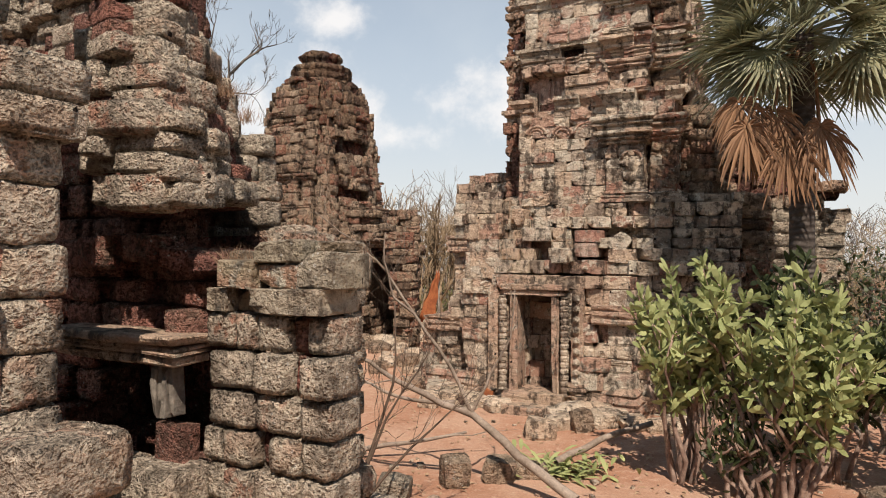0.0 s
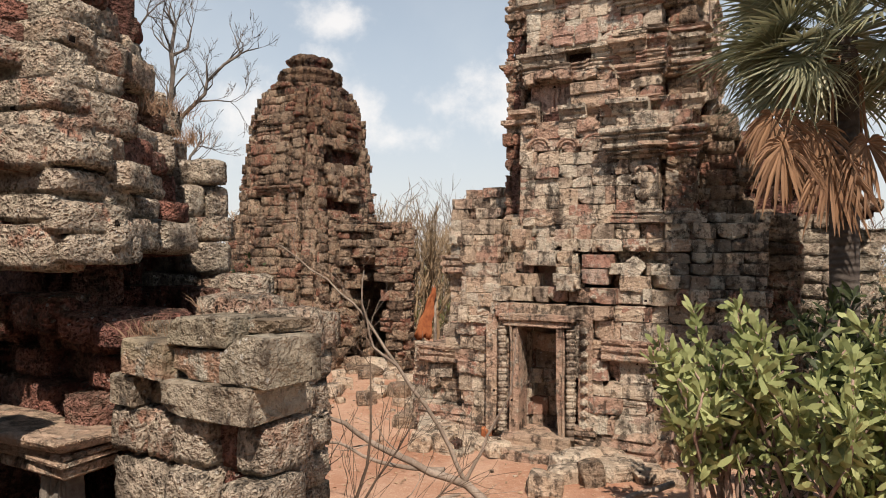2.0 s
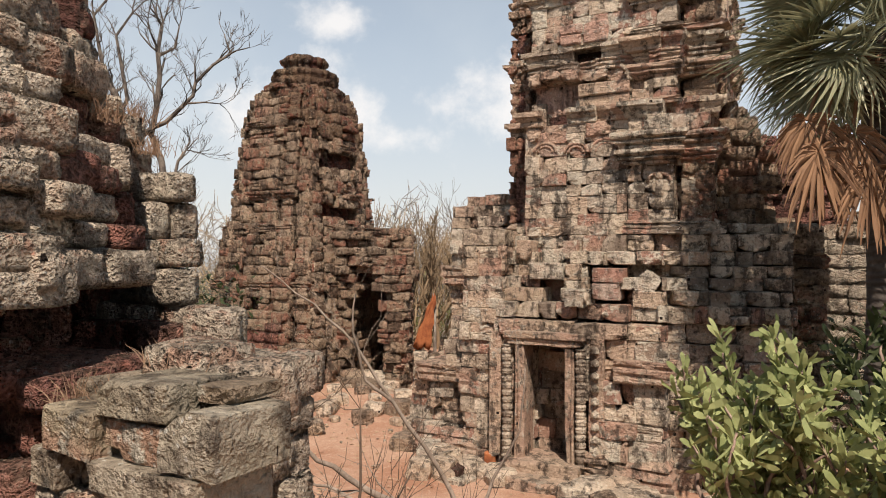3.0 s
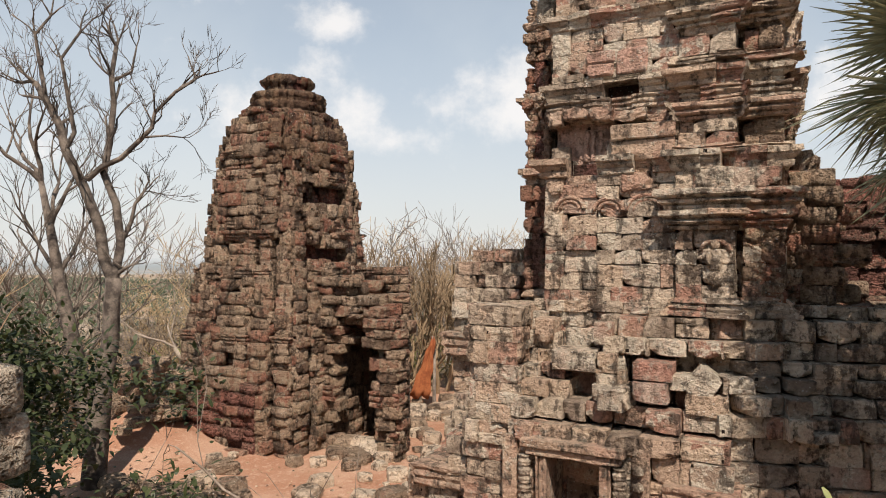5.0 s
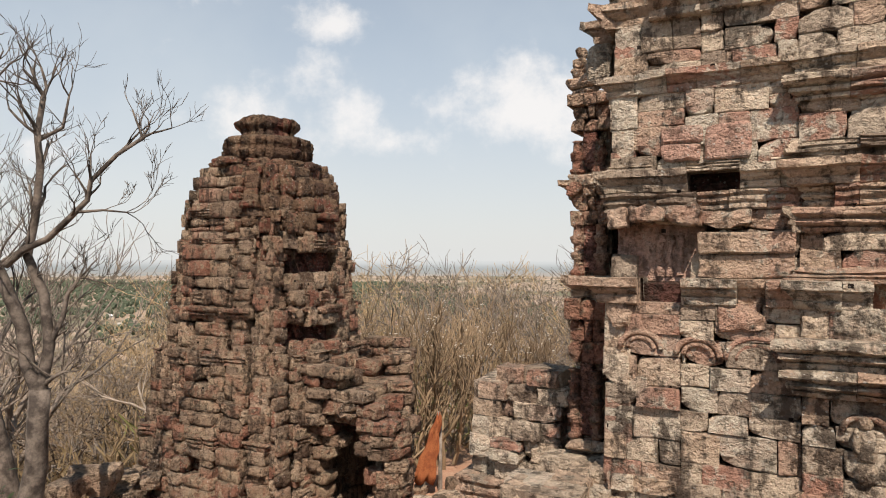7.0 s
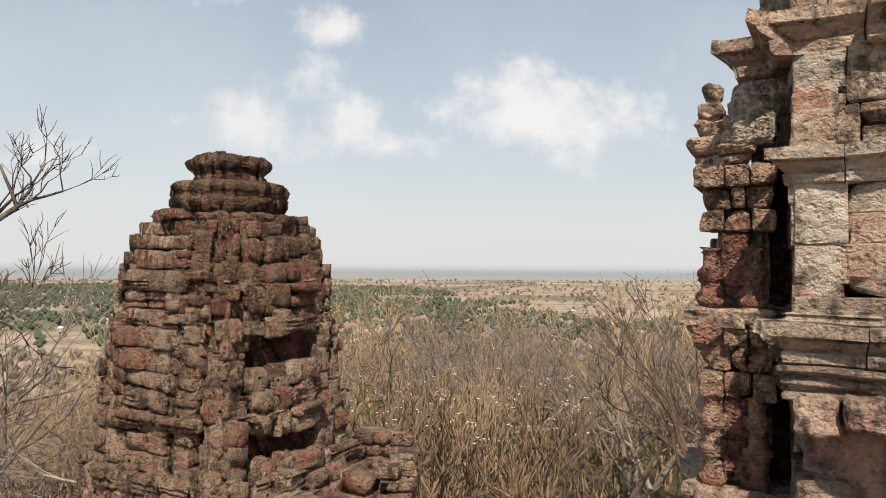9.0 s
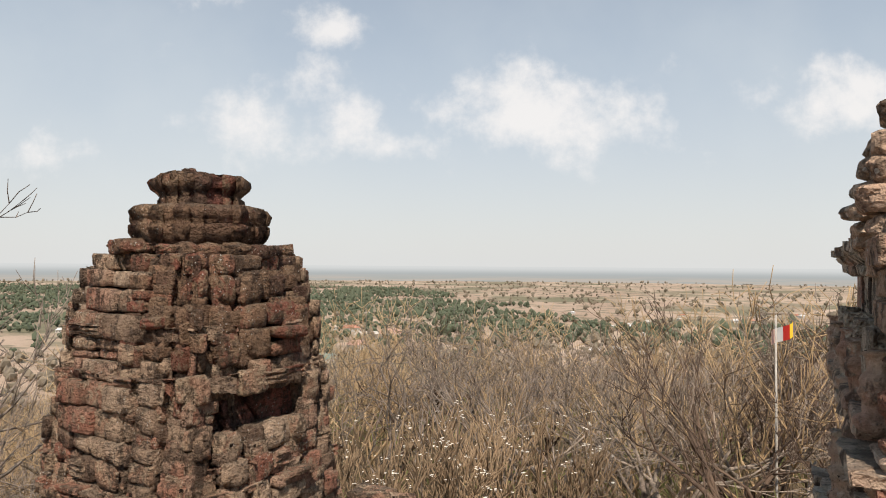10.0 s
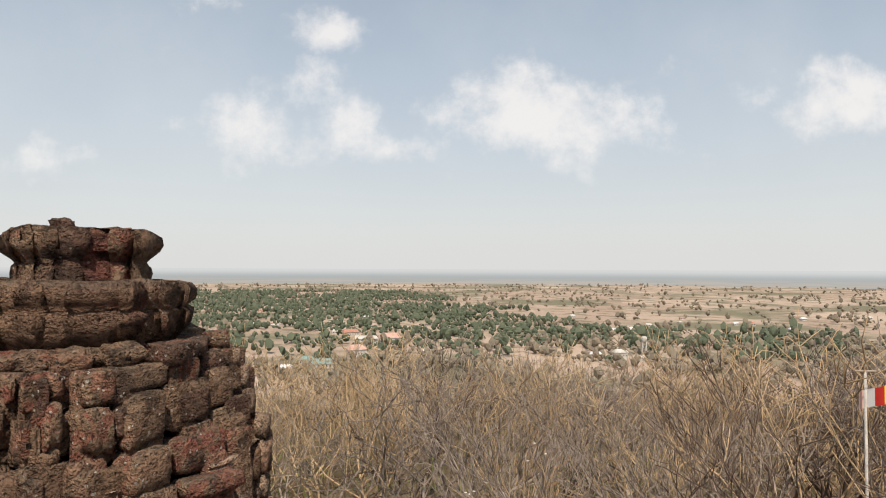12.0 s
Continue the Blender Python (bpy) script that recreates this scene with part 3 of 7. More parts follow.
def tower_plan(front, grow=0.0, slots=True):
    """Outline of a tier: carved front, paired pilasters beside it, a narrow bay with a corner column round the left."""
    k = (front - 12.4) * 0.55 + (0.5 if front > 12.85 else 0.0)
    f, g = front - grow, grow
    if slots:
        pts = [(-4.88, f), (-3.1, f), (-3.1, f - 0.05), (-2.4 + g, f - 0.05), (-2.4 + g, f + 0.34), (-2.31, f + 0.34), (-2.31, f + 0.17), (-1.84 + g, f + 0.17), (-1.84 + g, f + 0.62),
               (-1.55 - k + g, f + 0.62), (-1.55 - k + g, 16.2 - k), (-2.4, 17.2 - k), (-5.4 + k - g, 17.2 - k), (-5.42 + k * 0.4 - g, 13.2 + k * 0.3 - g), (-5.1 + k * 0.4 + g, 13.2 + k * 0.3 - g), (-5.1 + k * 0.4 + g, 13.4 + k * 0.3), (-4.9 - g, 13.4 + k * 0.3)]
    else:
        pts = [(-4.9 - g, f), (-3.1, f), (-3.1, f - 0.04), (-2.38 + g, f - 0.04), (-2.38 + g, f + 0.16), (-1.82 + g, f + 0.16), (-1.82 + g, f + 0.6),
               (-1.55 - k + g, f + 0.6), (-1.55 - k + g, 16.2 - k), (-2.4, 17.2 - k), (-5.44 + k - g, 17.2 - k), (-5.44 + k * 0.4 - g, 13.16 + k * 0.3 - g), (-4.9 - g, 13.16 + k * 0.3 - g)]
    return pts


def central_tower():
    t = thing("temple_tower", "tall weathered sandstone temple tower with stepped corners and mouldings", "temple tower")
    mas, trim = Masonry(0.011, 0.003, False, (0.012, 0.009)), Masonry(smooth=False, wear=(0.012, 0.007))
    rng = np.random.default_rng(3)

    def gap(u, v, z):
        """Where a niche, a capital or a fallen stone leaves the wall open."""
        if v < 13.15 and -4.76 < u < -4.02 and 5.96 < z < 6.48:
            return True
        if v < 13.0 and u > -3.12 and 4.97 < z < 5.46:
            return True
        if v < 13.1 and u > -3.12 and 6.42 < z < 6.66:
            return True
        return False

    for z0, z1, front in TIERS:
        lay_strips(mas, lambda z: tower_plan(front), z0 if z0 > 4 else 2.2, z1, (0.18, 0.32), 0.85, rng, depth=0.26, length=(0.28, 0.54), rough=0.008, miss=0.015, skip=gap, loss=0.3)
    # bands: foot, height, profile, front line, reach
    for z0, h, prof, front, out in ((5.72, 0.26, CORNICE, 12.42, 0.02), (6.66, 0.2, FRIEZE, 12.72, 0.02), (6.86, 0.24, CORNICE, 12.72, 0.04), (7.06, 0.12, BASEMOULD, 12.74, -0.05), (7.9, 0.22, CORNICE, 12.74, 0.02),
                                    (8.72, 0.26, CORNICE, 12.9, 0.06), (9.58, 0.26, CORNICE, 13.05, 0.05), (10.48, 0.24, CORNICE, 13.35, 0.05), (11.38, 0.22, CORNICE, 13.7, 0.05)):
        moulding(trim, tower_plan(front, 0.0, False), z0, h, prof, 0.4, (0.2, 0.5), rng=rng, out=out, miss=0.1)
    # ringed capitals and feet of the paired pilasters
    for (a, b, dv), (z0, h, prof, front, out) in itertools.product(((-3.09, -2.4, -0.05), (-2.33, -1.83, 0.17)), ((5.2, 0.27, CAPITAL, 12.42, 0.06), (4.95, 0.26, CAPITAL, 12.42, 0.0), (6.42, 0.24, CAPITAL, 12.72, 0.03), (5.96, 0.14, BASEMOULD, 12.72, 0.0), (7.66, 0.24, CAPITAL, 12.74, 0.03), (7.18, 0.14, BASEMOULD, 12.74, 0.0), (3.85, 0.24, BASEMOULD, 12.42, 0.0))):
        f = front + dv
        moulding(trim, [(a, f + 0.3), (a, f), (b, f), (b, f + 0.3)], z0, h, prof, 0.3, (0.3, 0.7), False, rng, out)
    for z0, h in ((5.46, 0.26),):
        lay_course(mas, [(-3.1, 12.34), (-1.86, 12.4)], z0, h, 0.4, (0.3, 0.6), 0.012, False, rng=rng)
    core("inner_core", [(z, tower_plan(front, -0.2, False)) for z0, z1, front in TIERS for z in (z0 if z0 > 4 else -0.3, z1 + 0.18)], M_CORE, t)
    # darker stones among those of the paired pilasters
    brown = mas.split(lambda it: it[0][2] > 3.0 and AX.dot(Vector(it[0])) > -2.5 and it[0][1] < 13.9 and hash2(it[0][0] * 7.1, it[0][2] * 5.3) > -0.25, 140)
    PIECES.append((brown, M_DARK_P, t))
    PIECES.append((mas.split(lambda it: it[0][2] > 3.8 and it[0][1] < 13.75, 160), M_SAND_P, t))
    mas.mesh("facing_masonry", M_SAND, t)
    trim.mesh("mouldings", M_SAND, t)
    return t


def far_tower():
    t = thing("temple_tower", "brown crumbling temple tower with a round lotus cap", "temple tower")
    cu, cv = -13.22, 16.4
    mas, trim = Masonry(0.024, 0.004, True, (0.016, 0.01)), Masonry(smooth=False, wear=(0.018, 0.014))
    rng = np.random.default_rng(5)
    slim = ((0.36, 1.0), (0.36, 0.86), (0.40, 0.86), (0.40, 0.93), (0.62, 0.93), (0.62, 0.76), (0.66, 0.76), (0.66, 0.83), (0.78, 0.83), (0.78, 0.77))
    full = ((0.27, 1.0), (0.27, 0.87), (0.32, 0.87), (0.32, 0.97), (0.59, 0.97), (0.59, 0.82), (0.65, 0.82), (0.65, 0.92), (0.86, 0.92), (0.86, 0.86))

    def plan(d, z):
        k = min(max((6.4 - z) / 1.6, 0), 1)
        return pilastered(cu, cv, [((a * (1 - k) + c * k) * d, -(b * (1 - k) + e * k) * d) for (a, b), (c, e) in zip(slim, full)])

    prof = ((-0.3, 2.1), (1.9, 2.02), (2.6, 1.96), (3.3, 1.86), (3.9, 1.78), (4.28, 1.7), (4.4, 1.58), (5.1, 1.58), (5.2, 1.54), (6.45, 1.51), (6.55, 1.43), (7.3, 1.39), (7.4, 1.28), (7.75, 1.25), (8.08, 1.13))
    zs, ds = [p[0] for p in prof], [p[1] for p in prof]

    def dug(u, v, z):
        """Hollows on the side turned to the sun and in the flank."""
        du, dv = u - cu, v - cv
        if du > 1.15 and -0.8 < dv < 0.6 and 5.75 < z < 6.4:
            return True
        return du > 1.05 and -1.0 < dv < 0.4 and 4.5 < z < 4.95

    lay_strips(mas, lambda z: plan(np.interp(z, zs, ds), z), -0.3, 8.08, (0.22, 0.34), 0.85, rng, depth=0.3, length=(0.36, 0.72), rough=0.04, miss=0.03, skip=dug, wave=0.03, loss=0.7, joint=0.02)
    for z0, h, profile, miss in ((2.6, 0.22, FRIEZE, 0.6), (4.12, 0.2, FRIEZE, 0.6), (5.0, 0.22, CAPITAL, 0.45), (5.3, 0.2, FRIEZE, 0.5), (6.4, 0.18, FRIEZE, 0.6), (7.02, 0.16, FRIEZE, 0.7)):
        moulding(trim, plan(np.interp(z0 + h / 2, zs, ds) - 0.03, z0), z0, h, profile, 0.3, (0.22, 0.45), rng=rng, miss=miss)
    core("inner_core", [(z, plan(d - 0.26, z)) for z, d in (*prof[:-1], (8.02, 1.2))], M_CORE, t)

    lotus = Masonry(0.03, 0.006, True, (0.03, 0.014))

    def disc(r, n=16):
        return [(cu + r * math.cos(2 * math.pi * i / n + 0.2), cv + r * math.sin(2 * math.pi * i / n + 0.2)) for i in range(n)]

    foot = ((0.0, 0.0), (0.06, 0.2), (0.08, 0.5), (0.05, 0.8), (0.0, 1.0))
    bulb = ((-0.04, 0.0), (0.04, 0.1), (0.11, 0.26), (0.14, 0.4), (0.15, 0.52), (0.1, 0.58), (0.14, 0.68), (0.15, 0.84), (0.11, 0.95), (0.04, 1.0))
    bowl = ((0.03, 0.0), (0.04, 0.16), (0.03, 0.3), (0.0, 0.36), (0.04, 0.46), (0.09, 0.58), (0.11, 0.74), (0.1, 0.9), (0.03, 1.0))
    for r, z0, h, profile in ((0.94, 8.04, 0.16, foot), (0.79, 8.16, 0.58, bulb), (0.54, 8.72, 0.48, bowl)):
        moulding(lotus, disc(r), z0, h, profile, 0.3, (0.34, 0.66), rng=rng)
    core("lotus_core", [(z, disc(r)) for z, r in ((7.9, 0.9), (8.18, 0.9), (8.2, 0.66), (8.72, 0.74), (8.73, 0.5), (8.98, 0.5), (9.0, 0.55), (9.15, 0.55))], M_CORE, t)
    for du, dv, z, turn, size in ((-0.05, -0.15, 9.22, 0.3, (0.22, 0.2, 0.14)), (0.1, 0.2, 9.18, 0.9, (0.4, 0.3, 0.1)), (-0.3, -0.2, 9.16, 0.1, (0.3, 0.3, 0.1))):
        lotus.add(tuple(uv(cu + du, cv + dv, z)), turn, size)
    # loose stones along the shoulder
    for i in range(22):
        a = i * 2 * math.pi / 22 + rng.normal(0, 0.05)
        r = 1.06 + rng.normal(0, 0.06)
        lotus.add(tuple(uv(cu + r * math.cos(a), cv + r * math.sin(a), 8.14 + rng.normal(0, 0.02))), a + math.pi / 2 + TURN_T, (rng.uniform(0.26, 0.42), 0.26, rng.uniform(0.12, 0.2)), rng.normal(0, 0.08), rng.normal(0, 0.08))
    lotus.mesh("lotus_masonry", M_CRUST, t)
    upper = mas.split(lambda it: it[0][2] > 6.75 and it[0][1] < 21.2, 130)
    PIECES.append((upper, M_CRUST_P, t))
    PIECES.append((mas.split(lambda it: it[0][2] > 4.4 and it[0][1] < 21.2, 170), M_DARK_P, t))
    mas.mesh("facing_masonry", M_DARK, t)
    trim.mesh("mouldings", M_DARK, t)
    return t


def rough_wall(name, label, pts, z0, z1, mats, seed, course=(0.26, 0.36), length=(0.35, 0.75), depth=0.4, ragged=0.25, rough=0.05, skip=None,
               closed=True, top=None, pieces=None, category="ruined wall", chamfer=None, jitter=None, filled=True, miss=0.02, wave=0.1):
    """A ruined stretch of masonry on an outline; top(u, v) gives a ragged upper edge."""
    t = thing(name, label, category)
    sandy = mats[0] is M_SAND
    mas = Masonry(chamfer or (0.014 if sandy else 0.03), jitter or (0.006 if sandy else 0.013), mats[0] is not M_SAND)
    rng = np.random.default_rng(seed)
    z = z0
    while z < z1 - 0.05:
        h = rng.uniform(*course)

        def cut(u, v, zz):
            lim = top(u, v) if top else z1
            return zz > lim + rng.uniform(-ragged, ragged * 0.3) or (skip and skip(u, v, zz))
        lay_course(mas, pts, z, h, depth, length, rough, closed, miss, rng, skip=cut, wave=wave)
        z += h
    if filled and closed:
        c = np.mean(np.array(pts), axis=0)
        low = min(top(u, v) for u, v in pts) if top else z1
        inner = [tuple(c + (np.array(p) - c) * (1 - 0.16 / max(np.hypot(*(np.array(p) - c)), 0.3))) for p in pts]
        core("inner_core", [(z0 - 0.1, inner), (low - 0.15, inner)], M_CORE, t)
    if pieces:
        PIECES.append((mas.split(pieces, 300), mats[1], t))
    mas.mesh("facing_masonry", mats[0], t)
    return t


def box(u0, u1, v0, v1):
    return [(u0, v0), (u1, v0), (u1, v1), (u0, v1)]


central_tower()
far_tower()


def sky_blocking_wall():
    # added out of view: cuts the low sky light so shaded faces stay dark
    bm = bmesh.new()
    bmesh.ops.create_cube(bm, size=1.0)
    for q in bm.verts:
        q.co = Vector((q.co.x * 44.0, -10.0 + q.co.y * 0.8, 3.6 + q.co.z * 8.2))
    tagged(part("wall_south", bm, M_LAT), "unseen plain laterite wall added behind the court to block low sky light", "wall", kind="structure")


sky_blocking_wall()
SANDS, DARKS, LATS, REDS = (M_SAND, M_SAND_P), (M_DARK, M_DARK_P), (M_LAT, M_LAT_P), (M_RED, M_RED_P)

# vestibule before the central tower, its doorway left open
CU, CV = -3.85, 15.0


def vest_skip(u, v, z):
    return v < 12.0 and CU - 0.78 < u < CU + 0.16 and 0.2 < z < 2.2


rough_wall("vestibule_wall", "ruined sandstone vestibule wall with a carved doorway", box(CU - 1.1, CU + 1.45, 11.5, 12.6), -0.3, 3.0, SANDS, 11,
           course=(0.22, 0.33), length=(0.28, 0.6), depth=0.45, rough=0.025, skip=vest_skip, filled=False, ragged=0.1, top=lambda u, v: 2.5 + 0.4 * (v > 11.8))
rough_wall("vestibule_wall", "tall broken corner of the sandstone vestibule", box(-5.72, -4.95, 11.62, 13.3), -0.3, 4.1, SANDS, 41,
           course=(0.2, 0.32), length=(0.26, 0.5), depth=0.4, rough=0.035, ragged=0.2, top=lambda u, v: 3.95 - 0.5 * max(-5.4 - u, 0), wave=0.18)


def fallen_front():
    """Collapsed stones climbing from the vestibule to the tower's front."""
    t = thing("collapsed_front", "jumbled sandstone blocks above the vestibule doorway", "ruined wall")
    mas = Masonry(0.014, 0.004, False, (0.016, 0.009))
    rng = np.random.default_rng(42)

    def hollow(u, v, z):
        return (-4.6 < u < -4.08 and 3.4 < z < 3.8) or (-4.56 < u < -3.95 and 2.8 < z < 3.12) or (-4.62 < u < -4.0 and 3.12 <= z < 3.42) or (-3.52 < u < -3.04 and 2.82 < z < 3.32) or (-2.95 < u < -2.5 and 2.85 < z < 3.4)
    z = 2.5
    while z < 3.95:
        h = min(rng.uniform(0.18, 0.28), 4.0 - z)
        v = np.interp(z, (2.5, 2.9, 3.4, 3.9), (11.68, 11.86, 12.1, 12.34))
        lay_course(mas, [(-5.05, v), (-2.5, v), (-1.85, v + 0.3), (-0.75, v + 0.62)], z, h, 0.55, (0.24, 0.48), 0.055, False, 0.06, rng, skip=hollow, wave=0.14, wild=2.5)
        z += h
    # foot of the wing below the pilasters
    z = -0.2
    while z < 2.5:
        h = rng.uniform(0.2, 0.3)
        lay_course(mas, [(-2.42, 11.9), (-1.7, 12.1), (-0.75, 12.45), (-0.7, 14.0)], z, h, 0.5, (0.3, 0.55), 0.035, False, 0.03, rng, wave=0.08)
        z += h

    def lone(u, v, z, size, turn=0.0, lean=0.0):
        return (tuple(uv(u, v, z)), TURN_T + turn, size, 0.02, lean)
    PIECES.append((mas.split(lambda it: it[0][2] > 2.4, 220), M_SAND_P, t))
    PIECES.append(([lone(-4.3, 12.05, 3.25, (0.56, 0.45, 0.27), 0.03), lone(-3.86, 12.08, 3.24, (0.26, 0.4, 0.26)), lone(-3.86, 12.02, 2.98, (0.24, 0.4, 0.24)), lone(-2.72, 12.0, 3.08, (0.32, 0.4, 0.36), 0.1, 0.62),
                    lone(-4.75, 12.2, 3.6, (0.26, 0.4, 0.34)), lone(-3.95, 12.2, 3.6, (0.22, 0.4, 0.3))], M_SAND_P, t))
    PIECES.append(([lone(-3.28, 11.95, 3.2, (0.46, 0.45, 0.22), 0.02), lone(-3.3, 11.93, 2.94, (0.42, 0.45, 0.26), -0.02), lone(-4.34, 12.62, 3.6, (0.6, 0.3, 0.45)), lone(-4.26, 12.4, 2.96, (0.7, 0.3, 0.4))], M_PINK_P, t))
    mas.mesh("facing_masonry", M_SAND, t)


fallen_front()
rough_wall("side_wall", "broken stone side wall of the tower court", box(-7.0, -5.75, 13.7, 15.6), -0.2, 4.8, SANDS, 12,
           course=(0.2, 0.3), length=(0.26, 0.5), rough=0.045, wave=0.16, top=lambda u, v: 4.75 - 0.35 * max(-6.2 - u, 0) - 0.5 * max(v - 14.2, 0))
rough_wall("low_wall", "low ruined wall with worn mouldings beside the vestibule", box(-6.8, -5.72, 11.9, 13.75), -0.2, 3.2, SANDS, 13,
           course=(0.2, 0.3), length=(0.26, 0.5), wave=0.16, top=lambda u, v: 1.5 + 0.9 * max(u + 6.5, 0) + 0.9 * max(v - 12.5, 0))
# brown stone here stands in for the deep shade on the wing
rough_wall("east_wing", "stone wing wall of the tower behind the palm, its shade painted as browner stone", box(-1.66, -0.35, 13.0, 16.0), -0.3, 5.8, DARKS, 19, course=(0.2, 0.3), length=(0.28, 0.55), rough=0.03, ragged=0.15,
           top=lambda u, v: np.interp(u, (-1.6, -1.3, -1.18, -1.12, -0.35), (5.8, 5.55, 5.4, 4.5, 3.75)))
# porches at the foot of the brown tower
rough_wall("porch_wall", "broken jamb of the collapsed porch at the tower foot", box(-15.1, -14.35, 13.9, 15.2), -0.8, 2.0, DARKS, 14, course=(0.2, 0.3), length=(0.3, 0.55), top=lambda u, v: 1.45 + 0.5 * max(v - 14.2, 0))
rough_wall("porch_wall", "dark red laterite wall inside the collapsed porch", box(-14.4, -12.3, 14.35, 14.7), -0.8, 1.9, REDS, 43, course=(0.2, 0.3), length=(0.3, 0.55), rough=0.02, top=lambda u, v: 1.5 + 0.2 * max(u + 13.4, 0), wave=0.03, chamfer=0.015)
rough_wall("porch_wall", "corbelled stone porch with a narrow dark opening", [(-12.0, 15.55), (-9.25, 15.55), (-9.9, 16.9), (-11.0, 18.8), (-12.0, 18.8)], -0.4, 4.4, DARKS, 15,
           skip=lambda u, v, z: v < 16.3 and abs(u + 10.48) < 0.62 - 0.2 * max(z - 1.5, 0) and z < 3.3, filled=False, length=(0.25, 0.5), course=(0.2, 0.28),
           ragged=0.12, top=lambda u, v: 4.3 - 0.85 * max(u + 10.9, 0))
rough_wall("porch_roof", "broken corbelled stone roof of the porch", box(-11.9, -10.3, 15.9, 17.4), 3.05, 4.1, DARKS, 17, top=lambda u, v: 4.0 - 0.5 * max(u + 10.9, 0))
rough_wall("porch_roof", "broken corbelled stone roof of the porch", box(-10.5, -9.5, 15.9, 16.6), 2.85, 3.3, DARKS, 18)
rough_wall("terrace_edge", "low terrace of worn sandstone kerb blocks", [(-6.9, 12.2), (-6.2, 10.9), (-5.2, 10.6), (-5.2, 11.2), (-6.0, 11.6), (-6.5, 12.6)], -0.2, 0.32, SANDS, 16, (0.24, 0.3), (0.5, 1.0))


# near ruin: pier, stub of wall with slabs, corbelled roof over a dark doorway
def near_ruin():
    stub = rough_wall("stub_wall", "broken stub of laterite wall capped with lichen-stained sandstone slabs", [(-3.85, 3.72), (-3.0, 3.7), (-3.3, 4.25), (-3.85, 4.35)], -0.2, 2.6, LATS, 21,
                      (0.27, 0.34), (0.3, 0.52), 0.35, 0.0, 0.025, pieces=lambda it: True, chamfer=0.06, jitter=0.02, miss=0.0, wave=0.04)
    rng = np.random.default_rng(22)

    def stone(u0, u1, z0, z1, back=0.0, depth=0.38):
        c = uv((u0 + u1) / 2, 3.5 + back + depth / 2, (z0 + z1) / 2)
        return (tuple(c), TURN_T + rng.normal(0, 0.03), (u1 - u0 - 0.012, depth, z1 - z0 - 0.008), rng.normal(0, 0.025), rng.normal(0, 0.02))
    lat, red = [], []
    # courses of the face: foot, head, joints
    for z0, z1, joints in ((-0.15, 0.28, (-3.95, -3.4, -2.95, -2.72)), (0.28, 0.62, (-3.9, -3.62, -3.2, -3.02, -2.72)), (0.62, 0.95, (-3.95, -3.5, -3.1, -2.98, -2.7)), (0.95, 1.25, (-3.9, -3.66, -3.42, -3.2, -3.0, -2.72)),
                           (1.25, 1.52, (-3.93, -3.72, -3.4, -3.28, -3.0, -2.74)), (1.52, 1.8, (-3.88, -3.42, -3.02, -2.72)), (1.8, 2.1, (-3.9, -3.42, -3.1, -2.98, -2.72)), (2.1, 2.38, (-3.93, -3.64, -3.42, -3.13, -2.98, -2.76))):
        for a, b in zip(joints, joints[1:]):
            slim = b - a < 0.2
            (red if slim or rng.random() < 0.06 else lat).append(stone(a, b, z0, z1, 0.1 if slim else rng.normal(0.0, 0.025)))
    PIECES.append((lat, M_LAT_P, stub))
    PIECES.append((red, M_RED_P, stub))
    slabs = [stone(-3.9, -3.68, 2.38, 2.56), stone(-3.68, -3.45, 2.38, 2.555, 0.12), stone(-3.45, -2.76, 2.375, 2.57, -0.04, 0.42), stone(-3.88, -3.74, 2.56, 2.84, 0.2), stone(-3.76, -3.42, 2.56, 2.77, -0.03),
             stone(-3.42, -2.97, 2.56, 2.74, 0.03), stone(-2.99, -2.68, 2.57, 2.83, -0.02, 0.42), stone(-3.44, -3.0, 2.745, 2.915, 0.0, 0.4), stone(-3.0, -2.78, 2.82, 2.9, 0.16, 0.3)]
    PIECES.append((slabs, M_CAP_P, stub))
    PIECES.append(([stone(-3.75, -3.3, 2.6, 3.0, 0.45, 0.4), stone(-3.3, -3.0, 2.6, 2.92, 0.5, 0.35)], M_LAT_P, stub))
    rough_wall("laterite_pier", "rough laterite pier of the ruined gate", box(-6.2, -3.95, 2.05, 2.42), -0.2, 3.5, LATS, 23, (0.28, 0.4), (0.4, 0.8), 0.3, 0.0, 0.03,
               pieces=lambda it: True, chamfer=0.06)
    rough_wall("footing_wall", "broad laterite footing blocks of the gate pier", box(-6.2, -3.42, 1.98, 2.5), -0.2, 1.85, LATS, 30, (0.34, 0.46), (0.4, 0.8), 0.4, 0.0, 0.03, pieces=lambda it: True, miss=0.0)
    rough_wall("corbel_wall", "jutting laterite slabs on the pier of the gate", box(-6.2, -3.85, 2.0, 2.45), 3.5, 4.0, LATS, 29, (0.22, 0.28), (0.7, 1.2), 0.4, 0.0, 0.03, pieces=lambda it: True)
    # wall added out of view over the pier to shade the recess behind
    rough_wall("gable_wall", "unseen laterite wall added above the gate pier to cast shade", box(-6.2, -4.5, 1.7, 2.4), 4.0, 6.5, LATS, 32, (0.28, 0.4), (0.4, 0.8), 0.4, 0.2, 0.04)
    rough_wall("back_wall", "dark red laterite wall of the ruined gate with a low doorway", box(-7.0, -4.25, 3.78, 4.3), -0.2, 3.9, REDS, 24, (0.22, 0.34), (0.25, 0.6), 0.4, 0.0, 0.08,
               skip=lambda u, v, z: -5.7 < u < -4.3 and z < 1.98, filled=False, pieces=lambda it: True, top=lambda u, v: 3.9 if u < -5.1 else 2.95)
